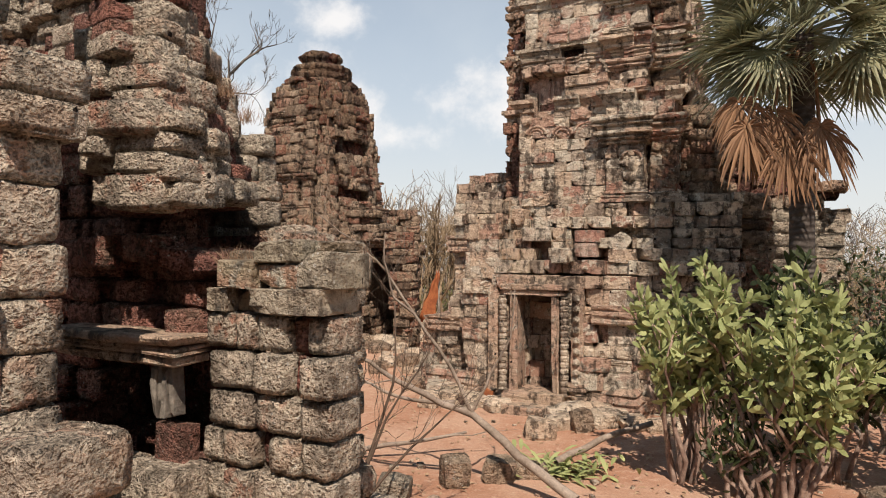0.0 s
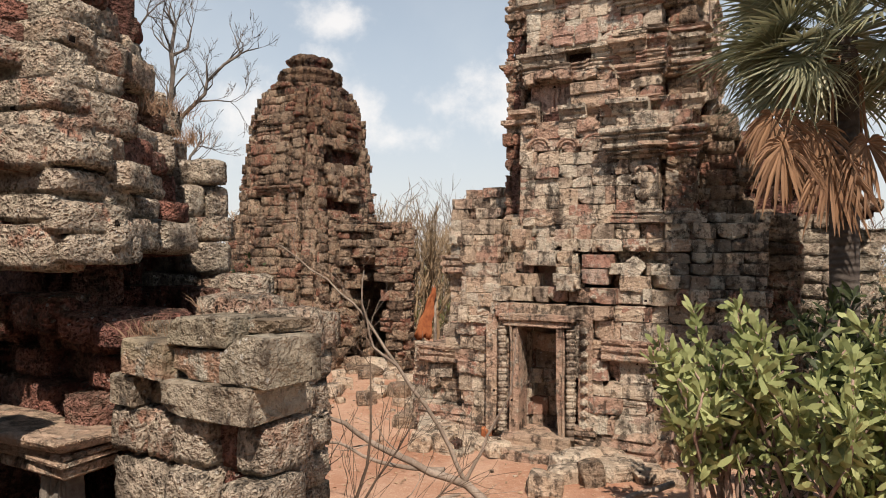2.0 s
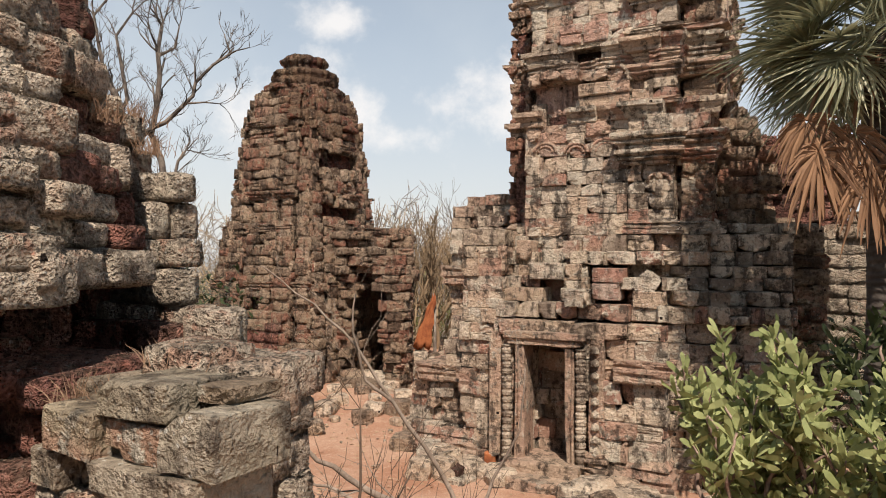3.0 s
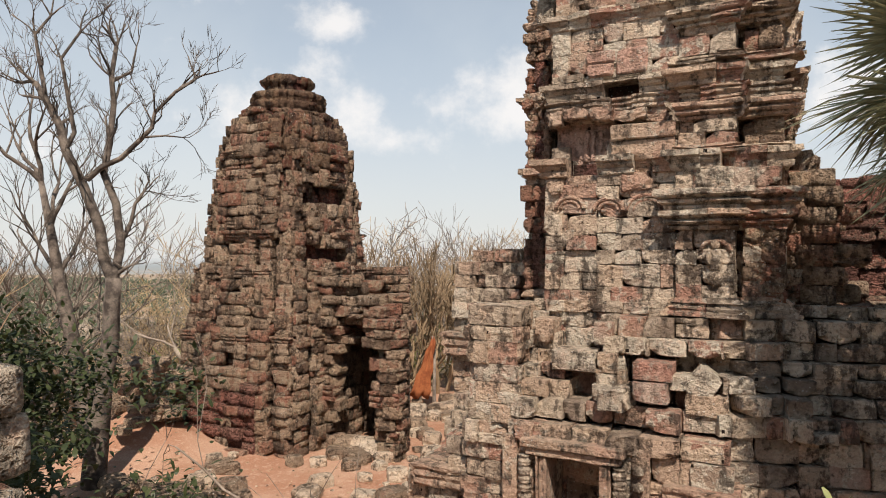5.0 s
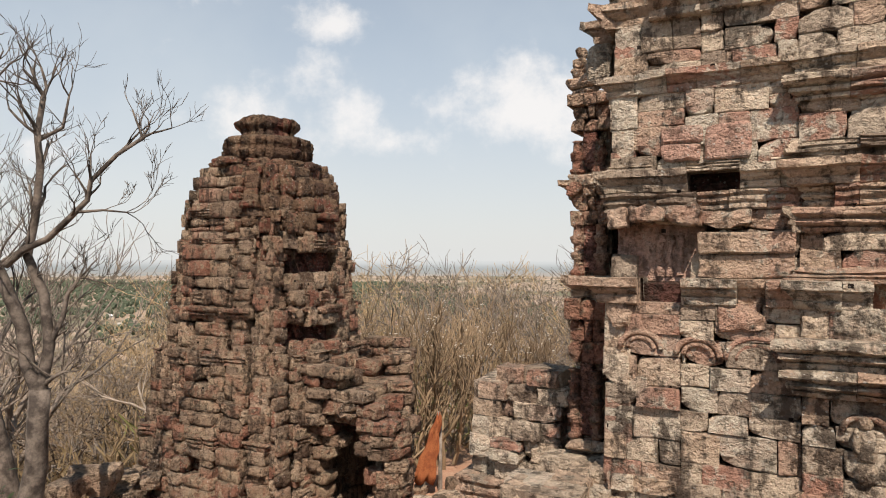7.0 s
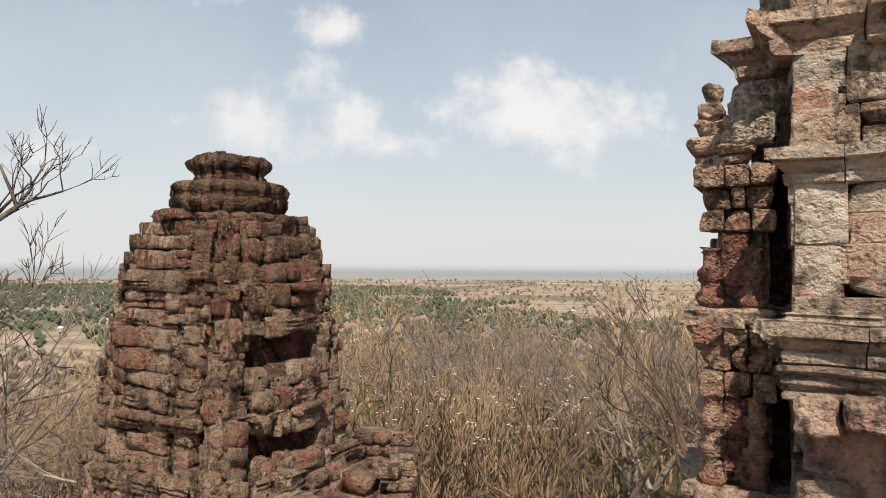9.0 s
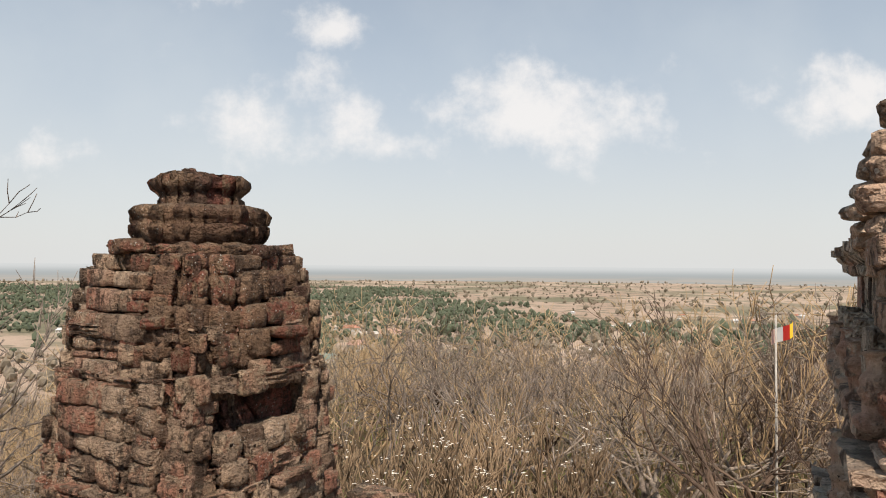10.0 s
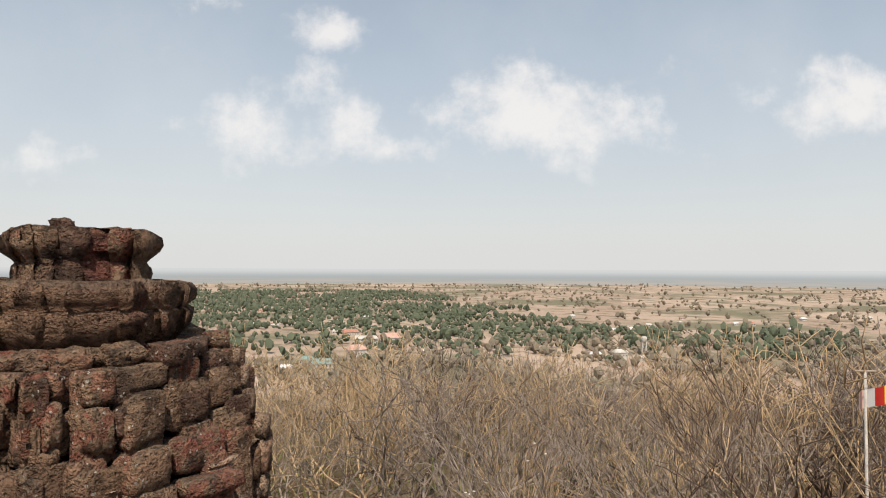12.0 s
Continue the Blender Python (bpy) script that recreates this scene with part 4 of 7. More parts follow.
    rough_wall("chamber_wall", "dark laterite wall deep inside the gate chamber", box(-7.2, -4.4, 4.6, 4.84), -0.2, 3.9, REDS, 27, (0.28, 0.36), (0.4, 0.7), 0.2, 0.0, 0.03, miss=0.0, top=lambda u, v: 3.9 if u < -5.2 else 2.95)
    rough_wall("sill_wall", "low laterite sill below the doorway", box(-5.4, -3.95, 3.2, 3.62), -0.2, 1.15, LATS, 28, (0.3, 0.36), (0.4, 0.7), 0.3, 0.0, 0.03, pieces=lambda it: True, miss=0.0)
    t = thing("corbelled_roof", "corbelled laterite roof mass overhanging a dark doorway", "ruined roof")
    mas = Masonry(0.05, 0.022)
    rng = np.random.default_rng(25)

    def eaves(z):
        """Outline of the roof at a height: a short front, a blunt corner, and a flank that leans inwards."""
        a = np.interp(z, (3.1, 3.4, 3.9, 4.3, 4.8, 5.3, 6.4), (-4.0, -4.0, -4.18, -4.35, -4.6, -4.9, -5.4))
        b = np.interp(z, (3.1, 3.6, 4.3, 4.5, 4.85, 5.3, 6.4), (-4.45, -4.55, -4.76, -4.9, -5.08, -5.22, -5.7))
        f = np.interp(z, (3.0, 4.2, 5.0, 6.4), (3.1, 3.2, 3.5, 4.0))
        return [(-8.6, 4.25), (-5.2, 4.1), (-4.85 - 0.5 * (z > 4.0), f + 0.05), (a, f + 0.12), (a - 0.04, f + 0.45), (b, 4.5), (b - 1.2, 5.4), (-8.6, 5.8)]

    def lip(u, v, z):
        return z < 3.16 + 0.4 * max(-4.35 - u, 0)
    lay_strips(mas, eaves, 2.97, 6.4, (0.15, 0.28), 0.8, rng, depth=0.5, length=(0.32, 0.75), rough=0.06, miss=0.06, wave=0.12, skip=lip)
    rings = [(z, [(u + (0.2 if i in (0, 7) else -0.3 if i > 2 else 0.25), v + (0.3 if i < 4 else 0.1 if i == 4 else -0.15)) for i, (u, v) in enumerate(eaves(z))]) for z in (3.3, 3.6, 4.2, 4.8, 5.4, 6.38)]
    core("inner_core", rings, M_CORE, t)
    # stones left hanging below the overhang
    hang = [(tuple(uv(u, 3.7 + dv, z)), TURN_T + a, (w, 0.42, h), 0.05, a) for u, dv, z, w, h, a in ((-4.75, 0.0, 2.86, 0.3, 0.24, 0.04), (-5.25, -0.05, 2.82, 0.36, 0.3, -0.05), (-4.5, 0.1, 2.78, 0.2, 0.18, 0.2), (-5.65, 0.0, 2.8, 0.4, 0.28, 0.03), (-4.15, 0.14, 2.74, 0.26, 0.18, -0.1))]
    PIECES.append((mas.split(lambda it: AX.dot(Vector(it[0])) < -4.62 and it[0][2] < 5.2 and hash2(it[0][0] * 6.0, it[0][2] * 6.0) > 0.05, 60), M_RED_P, t))
    PIECES.append((hang, M_RED_P, t))
    PIECES.append((mas.split(lambda it: True, 200), M_LAT_P, t))
    mas.mesh("facing_masonry", M_LAT, t)

    def slope(u, v):
        return np.interp(u, (-6.6, -5.5, -5.2, -5.1, -4.9, -4.8, -4.7, -4.45, -3.6), (5.0, 4.6, 4.42, 4.1, 3.92, 3.6, 3.4, 3.12, 2.88))
    rough_wall("linking_wall", "broken laterite wall stepping down towards the brown tower", box(-7.0, -3.6, 4.88, 5.15), -0.2, 5.2, LATS, 26, (0.2, 0.3), (0.25, 0.5), 0.2, 0.06, 0.06, pieces=lambda it: it[0][2] > 2.3, top=slope, chamfer=0.04)


near_ruin()
# ruin beyond the palm
rough_wall("ruined_tower", "reddish ruined side tower beyond the palm", [(-0.3, 14.5), (0.45, 14.5), (0.45, 14.8), (0.95, 14.8), (0.95, 16.0), (-0.3, 16.0)], -1, 4.2, LATS, 31, course=(0.2, 0.3), length=(0.28, 0.55),
           rough=0.03, top=lambda u, v: 4.1 - 0.45 * (u > 0.7), chamfer=0.02)
rough_wall("capping_wall", "dark jutting slab course on the ruined side tower", box(0.3, 0.9, 14.38, 15.6), 4.1, 4.32, DARKS, 34, course=(0.2, 0.22), length=(0.5, 0.6), rough=0.02)
rough_wall("rear_wall", "red-brown laterite wall rising behind the shaded wing", box(-1.5, 0.17, 16.1, 16.8), -0.5, 5.9, REDS, 33, course=(0.18, 0.26), length=(0.3, 0.6), rough=0.03, ragged=0.2, chamfer=0.015)
rough_wall("low_wall", "low broken wall beyond the palm", box(2.0, 8.0, 22.0, 22.8), -1, 3.0, DARKS, 32, top=lambda u, v: 2.6 + 0.3 * math.sin(u * 2), filled=True)


# ---------------------------------------------------------------- trees
def tube(verts, faces, path, radii, sides=5):
    """A tapered tube along a path of points."""
    start = len(verts)
    prev = None
    for i, p in enumerate(path):
        d = (path[min(i + 1, len(path) - 1)] - path[max(i - 1, 0)])
        if d.length < 1e-6:
            d = Vector((0, 0, 1))
        d.normalize()
        side = d.orthogonal().normalized() if prev is None else (prev - d * prev.dot(d)).normalized()
        prev = side
        other = d.cross(side)
        for s in range(sides):
            a = 2 * math.pi * s / sides
            q = p + (side * math.cos(a) + other * math.sin(a)) * radii[i]
            verts.append((q.x, q.y, q.z))
    for i in range(len(path) - 1):
        for s in range(sides):
            a, b = start + i * sides + s, start + i * sides + (s + 1) % sides
            faces.append((a, b, b + sides, a + sides))
    faces.append(tuple(start + (len(path) - 1) * sides + s for s in range(sides)))


def grow(rnd, verts, faces, tips, p, d, length, radius, level, spread=0.6, lift=0.25, kids=(2, 3), sides=5, segs=4, wander=0.16, thin=0.62, minr=0.006):
    path, radii = [p.copy()], [radius]
    q, e = p.copy(), d.copy()
    for i in range(segs):
        e = (e + Vector((rnd.gauss(0, wander), rnd.gauss(0, wander), rnd.gauss(0, wander) + lift * 0.25))).normalized()
        q = q + e * (length / segs)
        path.append(q.copy())
        radii.append(max(radius * (1 - (1 - thin) * (i + 1) / segs), minr * 0.6))
    tube(verts, faces, path, radii, max(3, sides))
    if level == 0:
        tips.append((q.copy(), e.copy()))
        return
    for n in range(rnd.randint(*kids)):
        k = segs if n == 0 else rnd.randint(max(1, segs - 2), segs)
        f = Vector((rnd.gauss(0, 1), rnd.gauss(0, 1), rnd.gauss(0, 0.5) + lift)).normalized()
        f = (e + f * spread * rnd.uniform(0.6, 1.3)).normalized()
        grow(rnd, verts, faces, tips, path[k], f, length * rnd.uniform(0.6, 0.85), max(radii[k] * rnd.uniform(0.6, 0.85), minr), level - 1, spread, lift, kids, max(3, sides - 1), max(2, segs - 1), wander, thin, minr)


def bare_mesh(name, seed, height, radius, level, mat, stems=1, **kw):
    rnd = random.Random(seed)
    verts, faces, tips = [], [], []
    for s in range(stems):
        lean = 0.12 if stems == 1 else 0.5
        d = Vector((rnd.gauss(0, lean), rnd.gauss(0, lean), 1)).normalized()
        grow(rnd, verts, faces, tips, Vector((rnd.gauss(0, 0.1), rnd.gauss(0, 0.1), -0.2)), d, height * 0.33, radius, level, **kw)
    me = bpy.data.meshes.new(name)
    me.from_pydata(verts, [], faces)
    me.polygons.foreach_set("use_smooth", [True] * len(me.polygons))
    me.materials.append(mat)
    return me, tips


def place_tree(name, me, x, y, size, turn, label, group, z=None):
    ob = new(name, me)
    ob.matrix_basis = Matrix.LocRotScale((x, y, ground_z(x, y) if z is None else z), Euler((0, 0, turn)), (size, size, size))
    return tagged(ob, label, "tree", group)


rnd_t = random.Random(77)
SHRUBS = [bare_mesh("bare_shrub", 100 + i, 6.4, 0.046, 4, (M_TWIG, M_OCHRE, M_BARK, M_BROWN, M_TWIG)[i], stems=(3, 4, 2, 3, 2)[i], spread=(0.85, 0.7, 0.95, 0.95, 0.75)[i], lift=(0.25, 0.4, 0.2, 0.15, 0.3)[i], kids=(2, 3), sides=4, segs=4, wander=0.3, thin=0.7, minr=0.01)[0] for i in range(5)]
TALLS = [bare_mesh("bare_tree", 200 + i, 9.0, 0.16, 5, (M_BARK, M_PALE, M_BROWN)[i], spread=0.55, lift=0.3, kids=(2, 3), sides=6, segs=4, minr=0.012)[0] for i in range(3)]
TALLS += [bare_mesh("bare_tree", 231 + i, 8.6, 0.2, 5, M_BROWN, spread=0.8, lift=0.25, kids=(2, 3), sides=6, segs=4, wander=0.34, minr=0.012)[0] for i in range(2)]


def split_trunk(me, sides=6, segs=4):
    """The trunk and the crown of a grown tree as two meshes."""
    v = [tuple(p.co) for p in me.vertices]
    f = [tuple(p.vertices) for p in me.polygons]
    out = []
    for name, faces in (("trunk", f[:sides * segs + 1]), ("crown", f[sides * segs + 1:])):
        used = sorted({i for q in faces for i in q})
        at = {i: n for n, i in enumerate(used)}
        m = bpy.data.meshes.new(name)
        m.from_pydata([v[i] for i in used], [], [tuple(at[i] for i in q) for q in faces])
        m.polygons.foreach_set("use_smooth", [True] * len(m.polygons))
        m.materials.append(me.materials[0])
        out.append(m)
    bpy.data.meshes.remove(me)
    return out


TALLS = [split_trunk(me) for me in TALLS]


def place_tall(k, x, y, size, turn):
    t = thing("bare_tree", "tall leafless tree with forked pale limbs" if k < 2 else "dark leafless tree with crooked limbs", "tree", (x, y, ground_z(x, y)), "bare trees")
    t.rotation_euler, t.scale = (0, 0, turn), (size, size, size)
    for me in TALLS[k]:
        new(me.name.split(".")[0], me).parent = t
    return t


spots = 0
while spots < 300:
    y = 22 + 52 * rnd_t.random() ** 0.85
    x = rnd_t.uniform(-1, 1) * (8 + (y - 8) * 0.85)
    if (x < -1.2 and y < 25.5) or (y < 26 and x < 8) or abs(x + 0.2) < 2.6 and y < 27.5:
        continue
    place_tree("bare_shrub", rnd_t.choices(SHRUBS, (2, 8, 2, 1, 2) if hash2(x * 0.13, y * 0.13) > 0 else (3, 3, 5, 4, 2))[0], x, y, rnd_t.uniform(0.75, 1.15) * (1 + 0.5 * hash2(x * 0.17 + 5, y * 0.17)) * (1.3 if y > 30 else 1.0), rnd_t.uniform(0, 6.3), "leafless grey-brown thicket shrub on the hillside", "hillside shrubs")
    spots += 1
for n in range(26):
    x, y = rnd_t.uniform(-30, -9), rnd_t.uniform(15, 40)
    place_tree("bare_shrub", rnd_t.choice(SHRUBS), x, y, rnd_t.uniform(0.8, 1.2), rnd_t.uniform(0, 6.3), "leafless grey-brown thicket shrub on the hillside", "hillside shrubs")
for x, y, s, k in ((-9.3, 18.5, 1.0, 1), (-10.5, 23.5, 0.8, 2), (-14, 28, 0.9, 0), (10.6, 33.4, 1.05, 2), (9.6, 28.9, 0.95, 3), (11.6, 30.2, 1.0, 4), (13.5, 31.5, 0.95, 2), (10.2, 26.5, 0.75, 4), (6.7, 33, 0.75, 1), (-7.8, 28, 0.7, 1), (3.0, 36, 0.7, 1), (14, 38, 0.8, 2), (12.2, 34, 1.1, 3), (15.5, 34.5, 0.9, 2), (17, 37, 1.0, 2), (9.6, 36, 0.85, 2), (14.6, 41, 0.9, 2), (18.5, 41, 1.0, 2), (11.5, 43, 0.9, 2), (16.5, 30.5, 0.8, 2), (7.2, 25.5, 0.6, 2), (8.7, 26.8, 0.7, 2), (9.9, 29.4, 0.8, 2), (12.6, 27.5, 0.7, 2), (-4, 34, 0.75, 1), (0.5, 40, 0.8, 0), (8, 42, 0.8, 1)):
    place_tall(k, x, y, s, k * 2.1 + x)
for n in range(46):
    y = rnd_t.uniform(27, 44)
    if n % 2 or n > 30:       # further down the flank
        x, size = -(y - 5.2) * rnd_t.uniform(0.27, 0.6), rnd_t.uniform(0.55, 0.78)
    else:
        x, size = -(y - 9.8) * rnd_t.uniform(0.78, 0.95), rnd_t.uniform(1.0, 1.3)
    place_tall(n % 2, x, y, size, rnd_t.uniform(0, 6.3))
for n in range(30):
    y = rnd_t.uniform(27, 52)
    place_tall((1, 0, 1, 2)[n % 4], rnd_t.uniform(-0.12, 0.5) * (y - 10), y, rnd_t.uniform(0.7, 1.02), rnd_t.uniform(0, 6.3))


M_LIMB = mottled("dark_limb_bark", (0.06, 0.048, 0.04), (0.20, 0.165, 0.135), 5.0, 0.9, 0.4)


def hero_tree():
    """The tall bare tree beside the brown tower: trunk, forked limbs, twigs."""
    t = thing("bare_tree", "tall grey leafless tree with twisting forked limbs", "tree", group="bare trees")
    rnd = random.Random(12)
    v, f, tips = [], [], []
    base = Vector((-6.6, 16.5, ground_z(-6.6, 16.5) - 0.3))
    fork = Vector((-6.25, 16.5, 4.17))
    tube(v, f, [base, Vector((-6.46, 16.5, 2.0)), Vector((-6.29, 16.5, 3.0)), Vector((-6.28, 16.5, 3.7)), fork], [0.24, 0.2, 0.16, 0.15, 0.15], 9)
    mesh_ob("trunk", v, f, M_LIMB, t)
    v, f = [], []
    limbs = (([(-6.25, 16.5, 4.1), (-6.45, 16.5, 4.54), (-6.51, 16.45, 5.13), (-6.75, 16.3, 5.91), (-7.05, 16.2, 6.59), (-7.18, 16.2, 7.08), (-7.43, 16.2, 7.52), (-7.63, 16.2, 7.86)], 0.12),
             ([(-6.25, 16.5, 4.1), (-6.15, 16.55, 4.83), (-6.28, 16.6, 5.61), (-6.48, 16.5, 6.2), (-6.37, 16.5, 6.79), (-6.3, 16.5, 7.57), (-6.36, 16.5, 8.07), (-6.27, 16.5, 8.66)], 0.09),
             ([(-6.72, 16.35, 6.05), (-6.43, 16.35, 6.3), (-6.09, 16.35, 6.45), (-5.71, 16.3, 6.79), (-5.47, 16.3, 7.04), (-5.42, 16.3, 7.33), (-5.03, 16.3, 7.73), (-4.65, 16.3, 7.98)], 0.06),
             ([(-5.6, 16.3, 6.86), (-5.22, 16.3, 6.89), (-4.88, 16.3, 6.86)], 0.025),
             ([(-6.17, 16.55, 4.79), (-5.98, 16.6, 5.27), (-5.91, 16.6, 5.62), (-5.74, 16.6, 5.86)], 0.05),
             ([(-6.24, 16.5, 4.2), (-6.06, 16.5, 4.35), (-5.92, 16.5, 4.42)], 0.05),
             ([(-7.18, 16.2, 7.08), (-7.38, 16.1, 7.57), (-7.49, 16.1, 8.16), (-7.6, 16.1, 8.75), (-7.31, 16.1, 9.1)], 0.05),
             ([(-7.05, 16.2, 6.59), (-6.83, 16.1, 6.9), (-6.95, 16.1, 7.5), (-7.1, 16.1, 8.3), (-6.75, 16.1, 8.8)], 0.05),
             ([(-6.36, 16.5, 7.97), (-5.97, 16.5, 8.17), (-5.88, 16.5, 8.66)], 0.035))
    for pts, r in limbs:
        path = [Vector(p) for p in pts]
        n = len(path)
        v, f = [], []
        tube(v, f, path, [r * (1 - 0.55 * i / (n - 1)) for i in range(n)], 7)
        for i in range(1, n):
            d = (path[i] - path[i - 1]).normalized()
            for _ in range(3 if i == n - 1 else 1 if i < n / 2 else 2):
                e = (d + Vector((rnd.gauss(0, 0.6), rnd.gauss(0, 0.5), rnd.gauss(0.25, 0.4)))).normalized()
                grow(rnd, v, f, tips, path[i], e, rnd.uniform(0.3, 0.55), r * 0.35, 3, 0.65, 0.3, (2, 3), 4, 3, 0.22, 0.6, 0.005)
        mesh_ob("limb", v, f, M_LIMB, t)


hero_tree()


def leaning_tree():
    """The second bare tree: a leaning trunk that forks high up."""
    t = thing("bare_tree", "leaning grey leafless tree with a forked trunk", "tree", group="bare trees")
    rnd = random.Random(33)
    path = [Vector((-7.55, 18.2, ground_z(-7.55, 18.2) - 0.3)), Vector((-7.6, 18.2, 0.6)), Vector((-7.79, 18.2, 1.94)), Vector((-8.09, 18.2, 3.17)), Vector((-8.33, 18.2, 4.18)), Vector((-8.52, 18.2, 5.2)), Vector((-8.74, 18.2, 6.22))]
    v, f = [], []
    tube(v, f, path, [0.22, 0.2, 0.18, 0.15, 0.12, 0.09, 0.06], 9)
    mesh_ob("trunk", v, f, M_LIMB, t)
    for i, n in ((3, 1), (4, 2), (5, 2), (6, 3)):
        for _ in range(n):
            v, f, tips = [], [], []
            d = Vector((rnd.gauss(0, 0.6), rnd.gauss(0, 0.5), 1)).normalized()
            grow(rnd, v, f, tips, path[i], d, rnd.uniform(1.0, 1.5), 0.055, 4, 0.55, 0.35, (2, 3), 6, 4, 0.16, 0.6, 0.006)
            mesh_ob("limb", v, f, M_LIMB, t)


leaning_tree()


# ---------------------------------------------------------------- plumeria, bushes, palm
def leaf_mat(name, a, b, rough=0.5, trans=0.25):
    m, k = material(name)
    g = k.add("ShaderNodeNewGeometry")
    n = k.noise(g.outputs["Position"], 11.0, 3.0)
    col = k.mix(k.math("MULTIPLY_ADD", n, 0.5, k.math("MULTIPLY", g.outputs["Random Per Island"], 0.6)), a, b)
    s = k.add("ShaderNodeBsdfPrincipled", {"Base Color": col, "Roughness": rough, "Specular IOR Level": 0.35})
    t = k.add("ShaderNodeBsdfTranslucent", {"Color": col})
    mx = k.add("ShaderNodeMixShader", {0: trans, 1: s.outputs[0], 2: t.outputs[0]})
    out = k.add("ShaderNodeOutputMaterial")
    k.link(mx.outputs[0], out.inputs[0])
    return m


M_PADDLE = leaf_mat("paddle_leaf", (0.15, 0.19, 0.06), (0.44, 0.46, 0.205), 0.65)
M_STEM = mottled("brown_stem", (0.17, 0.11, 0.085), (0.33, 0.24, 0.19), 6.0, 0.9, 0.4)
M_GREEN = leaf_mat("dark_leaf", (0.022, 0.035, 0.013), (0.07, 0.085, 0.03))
M_PALM = leaf_mat("palm_leaf", (0.10, 0.108, 0.055), (0.42, 0.41, 0.25), 0.45, 0.25)
M_DRYPALM = leaf_mat("dry_palm_leaf", (0.13, 0.07, 0.042), (0.36, 0.205, 0.11), 0.8)
M_DRYGRASS = leaf_mat("dry_grass", (0.24, 0.14, 0.09), (0.36, 0.24, 0.15), 0.8)
M_PETAL = leaf_mat("white_petal", (0.75, 0.72, 0.6), (0.82, 0.8, 0.74), 0.6)
M_CLOTH = mottled("orange_cloth", (0.25, 0.075, 0.03), (0.36, 0.125, 0.05), 5.0, 0.85, 0.3)
M_WOOD = mottled("weathered_wood", (0.14, 0.12, 0.10), (0.27, 0.24, 0.20), 5.0, 0.85, 0.5)


def add_leaf(v, f, p, d, up, length, width, fold=0.15):
    """A small blade: pointed base, widest past the middle, blunt tip, folded along the rib."""
    side = d.cross(up)
    if side.length < 1e-4:
        side = d.orthogonal()
    side.normalize()
    nor = side.cross(d).normalized()
    s = len(v)
    for along, half, lift in ((0, 0.1, 0), (0.45, 0.8, fold), (0.8, 0.9, fold), (1.0, 0.25, 0.0)):
        for sg in (-1, 1):
            q = p + d * (along * length) + side * (sg * half * width / 2) + nor * (lift * width - along * along * length * 0.08)
            v.append((q.x, q.y, q.z))
    for i in range(3):
        a = s + i * 2
        f.append((a, a + 1, a + 3, a + 2))


def paddle_bush(x, y, height, spread, seed, stems, label, leaves_per=27, mat=M_PADDLE, size=1.0):
    """Candelabra succulent: bare woody stems below, upright paddle leaves in rosettes above."""
    t = thing("succulent_bush", label, "bush", (x, y, ground_z(x, y)), "succulent bushes")
    rnd = random.Random(seed)
    v, f, lv, lf = [], [], [], []
    for s in range(stems):
        a = rnd.uniform(0, 6.28)
        r = spread * math.sqrt(rnd.random()) * 0.16
        foot = Vector((r * math.cos(a), r * math.sin(a), -0.1))
        out = Vector((math.cos(a), math.sin(a), 0)) * rnd.uniform(0.1, 0.75) * spread
        path = [foot]
        hh = height * rnd.uniform(0.62, 1.0)
        for i in range(1, 6):
            k = i / 5
            path.append(foot + out * k ** 1.4 + Vector((rnd.gauss(0, 0.07), rnd.gauss(0, 0.07), hh * k)))
        tube(v, f, path, [0.042, 0.034, 0.028, 0.022, 0.018, 0.012], 6)
        ends = [(path[-1], (path[-1] - path[-2]).normalized())]
        for _ in range(5):
            i = rnd.randint(3, 5)
            e = Vector((rnd.gauss(0, 0.6), rnd.gauss(0, 0.6), 0.9)).normalized()
            q = path[i] + e * rnd.uniform(0.25, 0.6) * size
            tube(v, f, [path[i], path[i].lerp(q, 0.5) + Vector((rnd.gauss(0, 0.03), rnd.gauss(0, 0.03), 0)), q], [0.02, 0.016, 0.01], 5)
            ends.append((q, e))
        for q, e in ends:
            for _ in range(leaves_per):
                b = q - e * rnd.uniform(-0.05, 0.5)
                d = (e * rnd.uniform(0.2, 0.9) + Vector((rnd.gauss(0, 0.5), rnd.gauss(0, 0.5), rnd.gauss(0.1, 0.75)))).normalized()
                add_leaf(lv, lf, b, d, Vector((rnd.gauss(0, 1), rnd.gauss(0, 1), rnd.gauss(0, 0.4))), rnd.uniform(0.13, 0.27) * size, rnd.uniform(0.05, 0.08) * size)
    mesh_ob("stem_clump", v, f, M_STEM, t)
    tagged(mesh_ob("foliage", lv, lf, mat, t, smooth=False), kind="stuff")
    return t


paddle_bush(3.05, 8.25, 2.55, 0.9, 1, 13, "green succulent bush with paddle leaves on bare stems")
paddle_bush(3.95, 7.5, 2.35, 0.95, 2, 13, "green succulent bush with paddle leaves on bare stems")
# a bush standing in shade; M_GREEN paints that shade as darker leaves
paddle_bush(5.0, 8.3, 2.5, 0.9, 3, 9, "succulent bush with shade painted into its dark green leaves", mat=M_GREEN)
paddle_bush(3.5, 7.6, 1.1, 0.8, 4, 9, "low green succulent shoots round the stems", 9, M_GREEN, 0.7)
paddle_bush(5.6, 7.4, 2.2, 0.9, 5, 8, "green succulent bush with paddle leaves on bare stems")


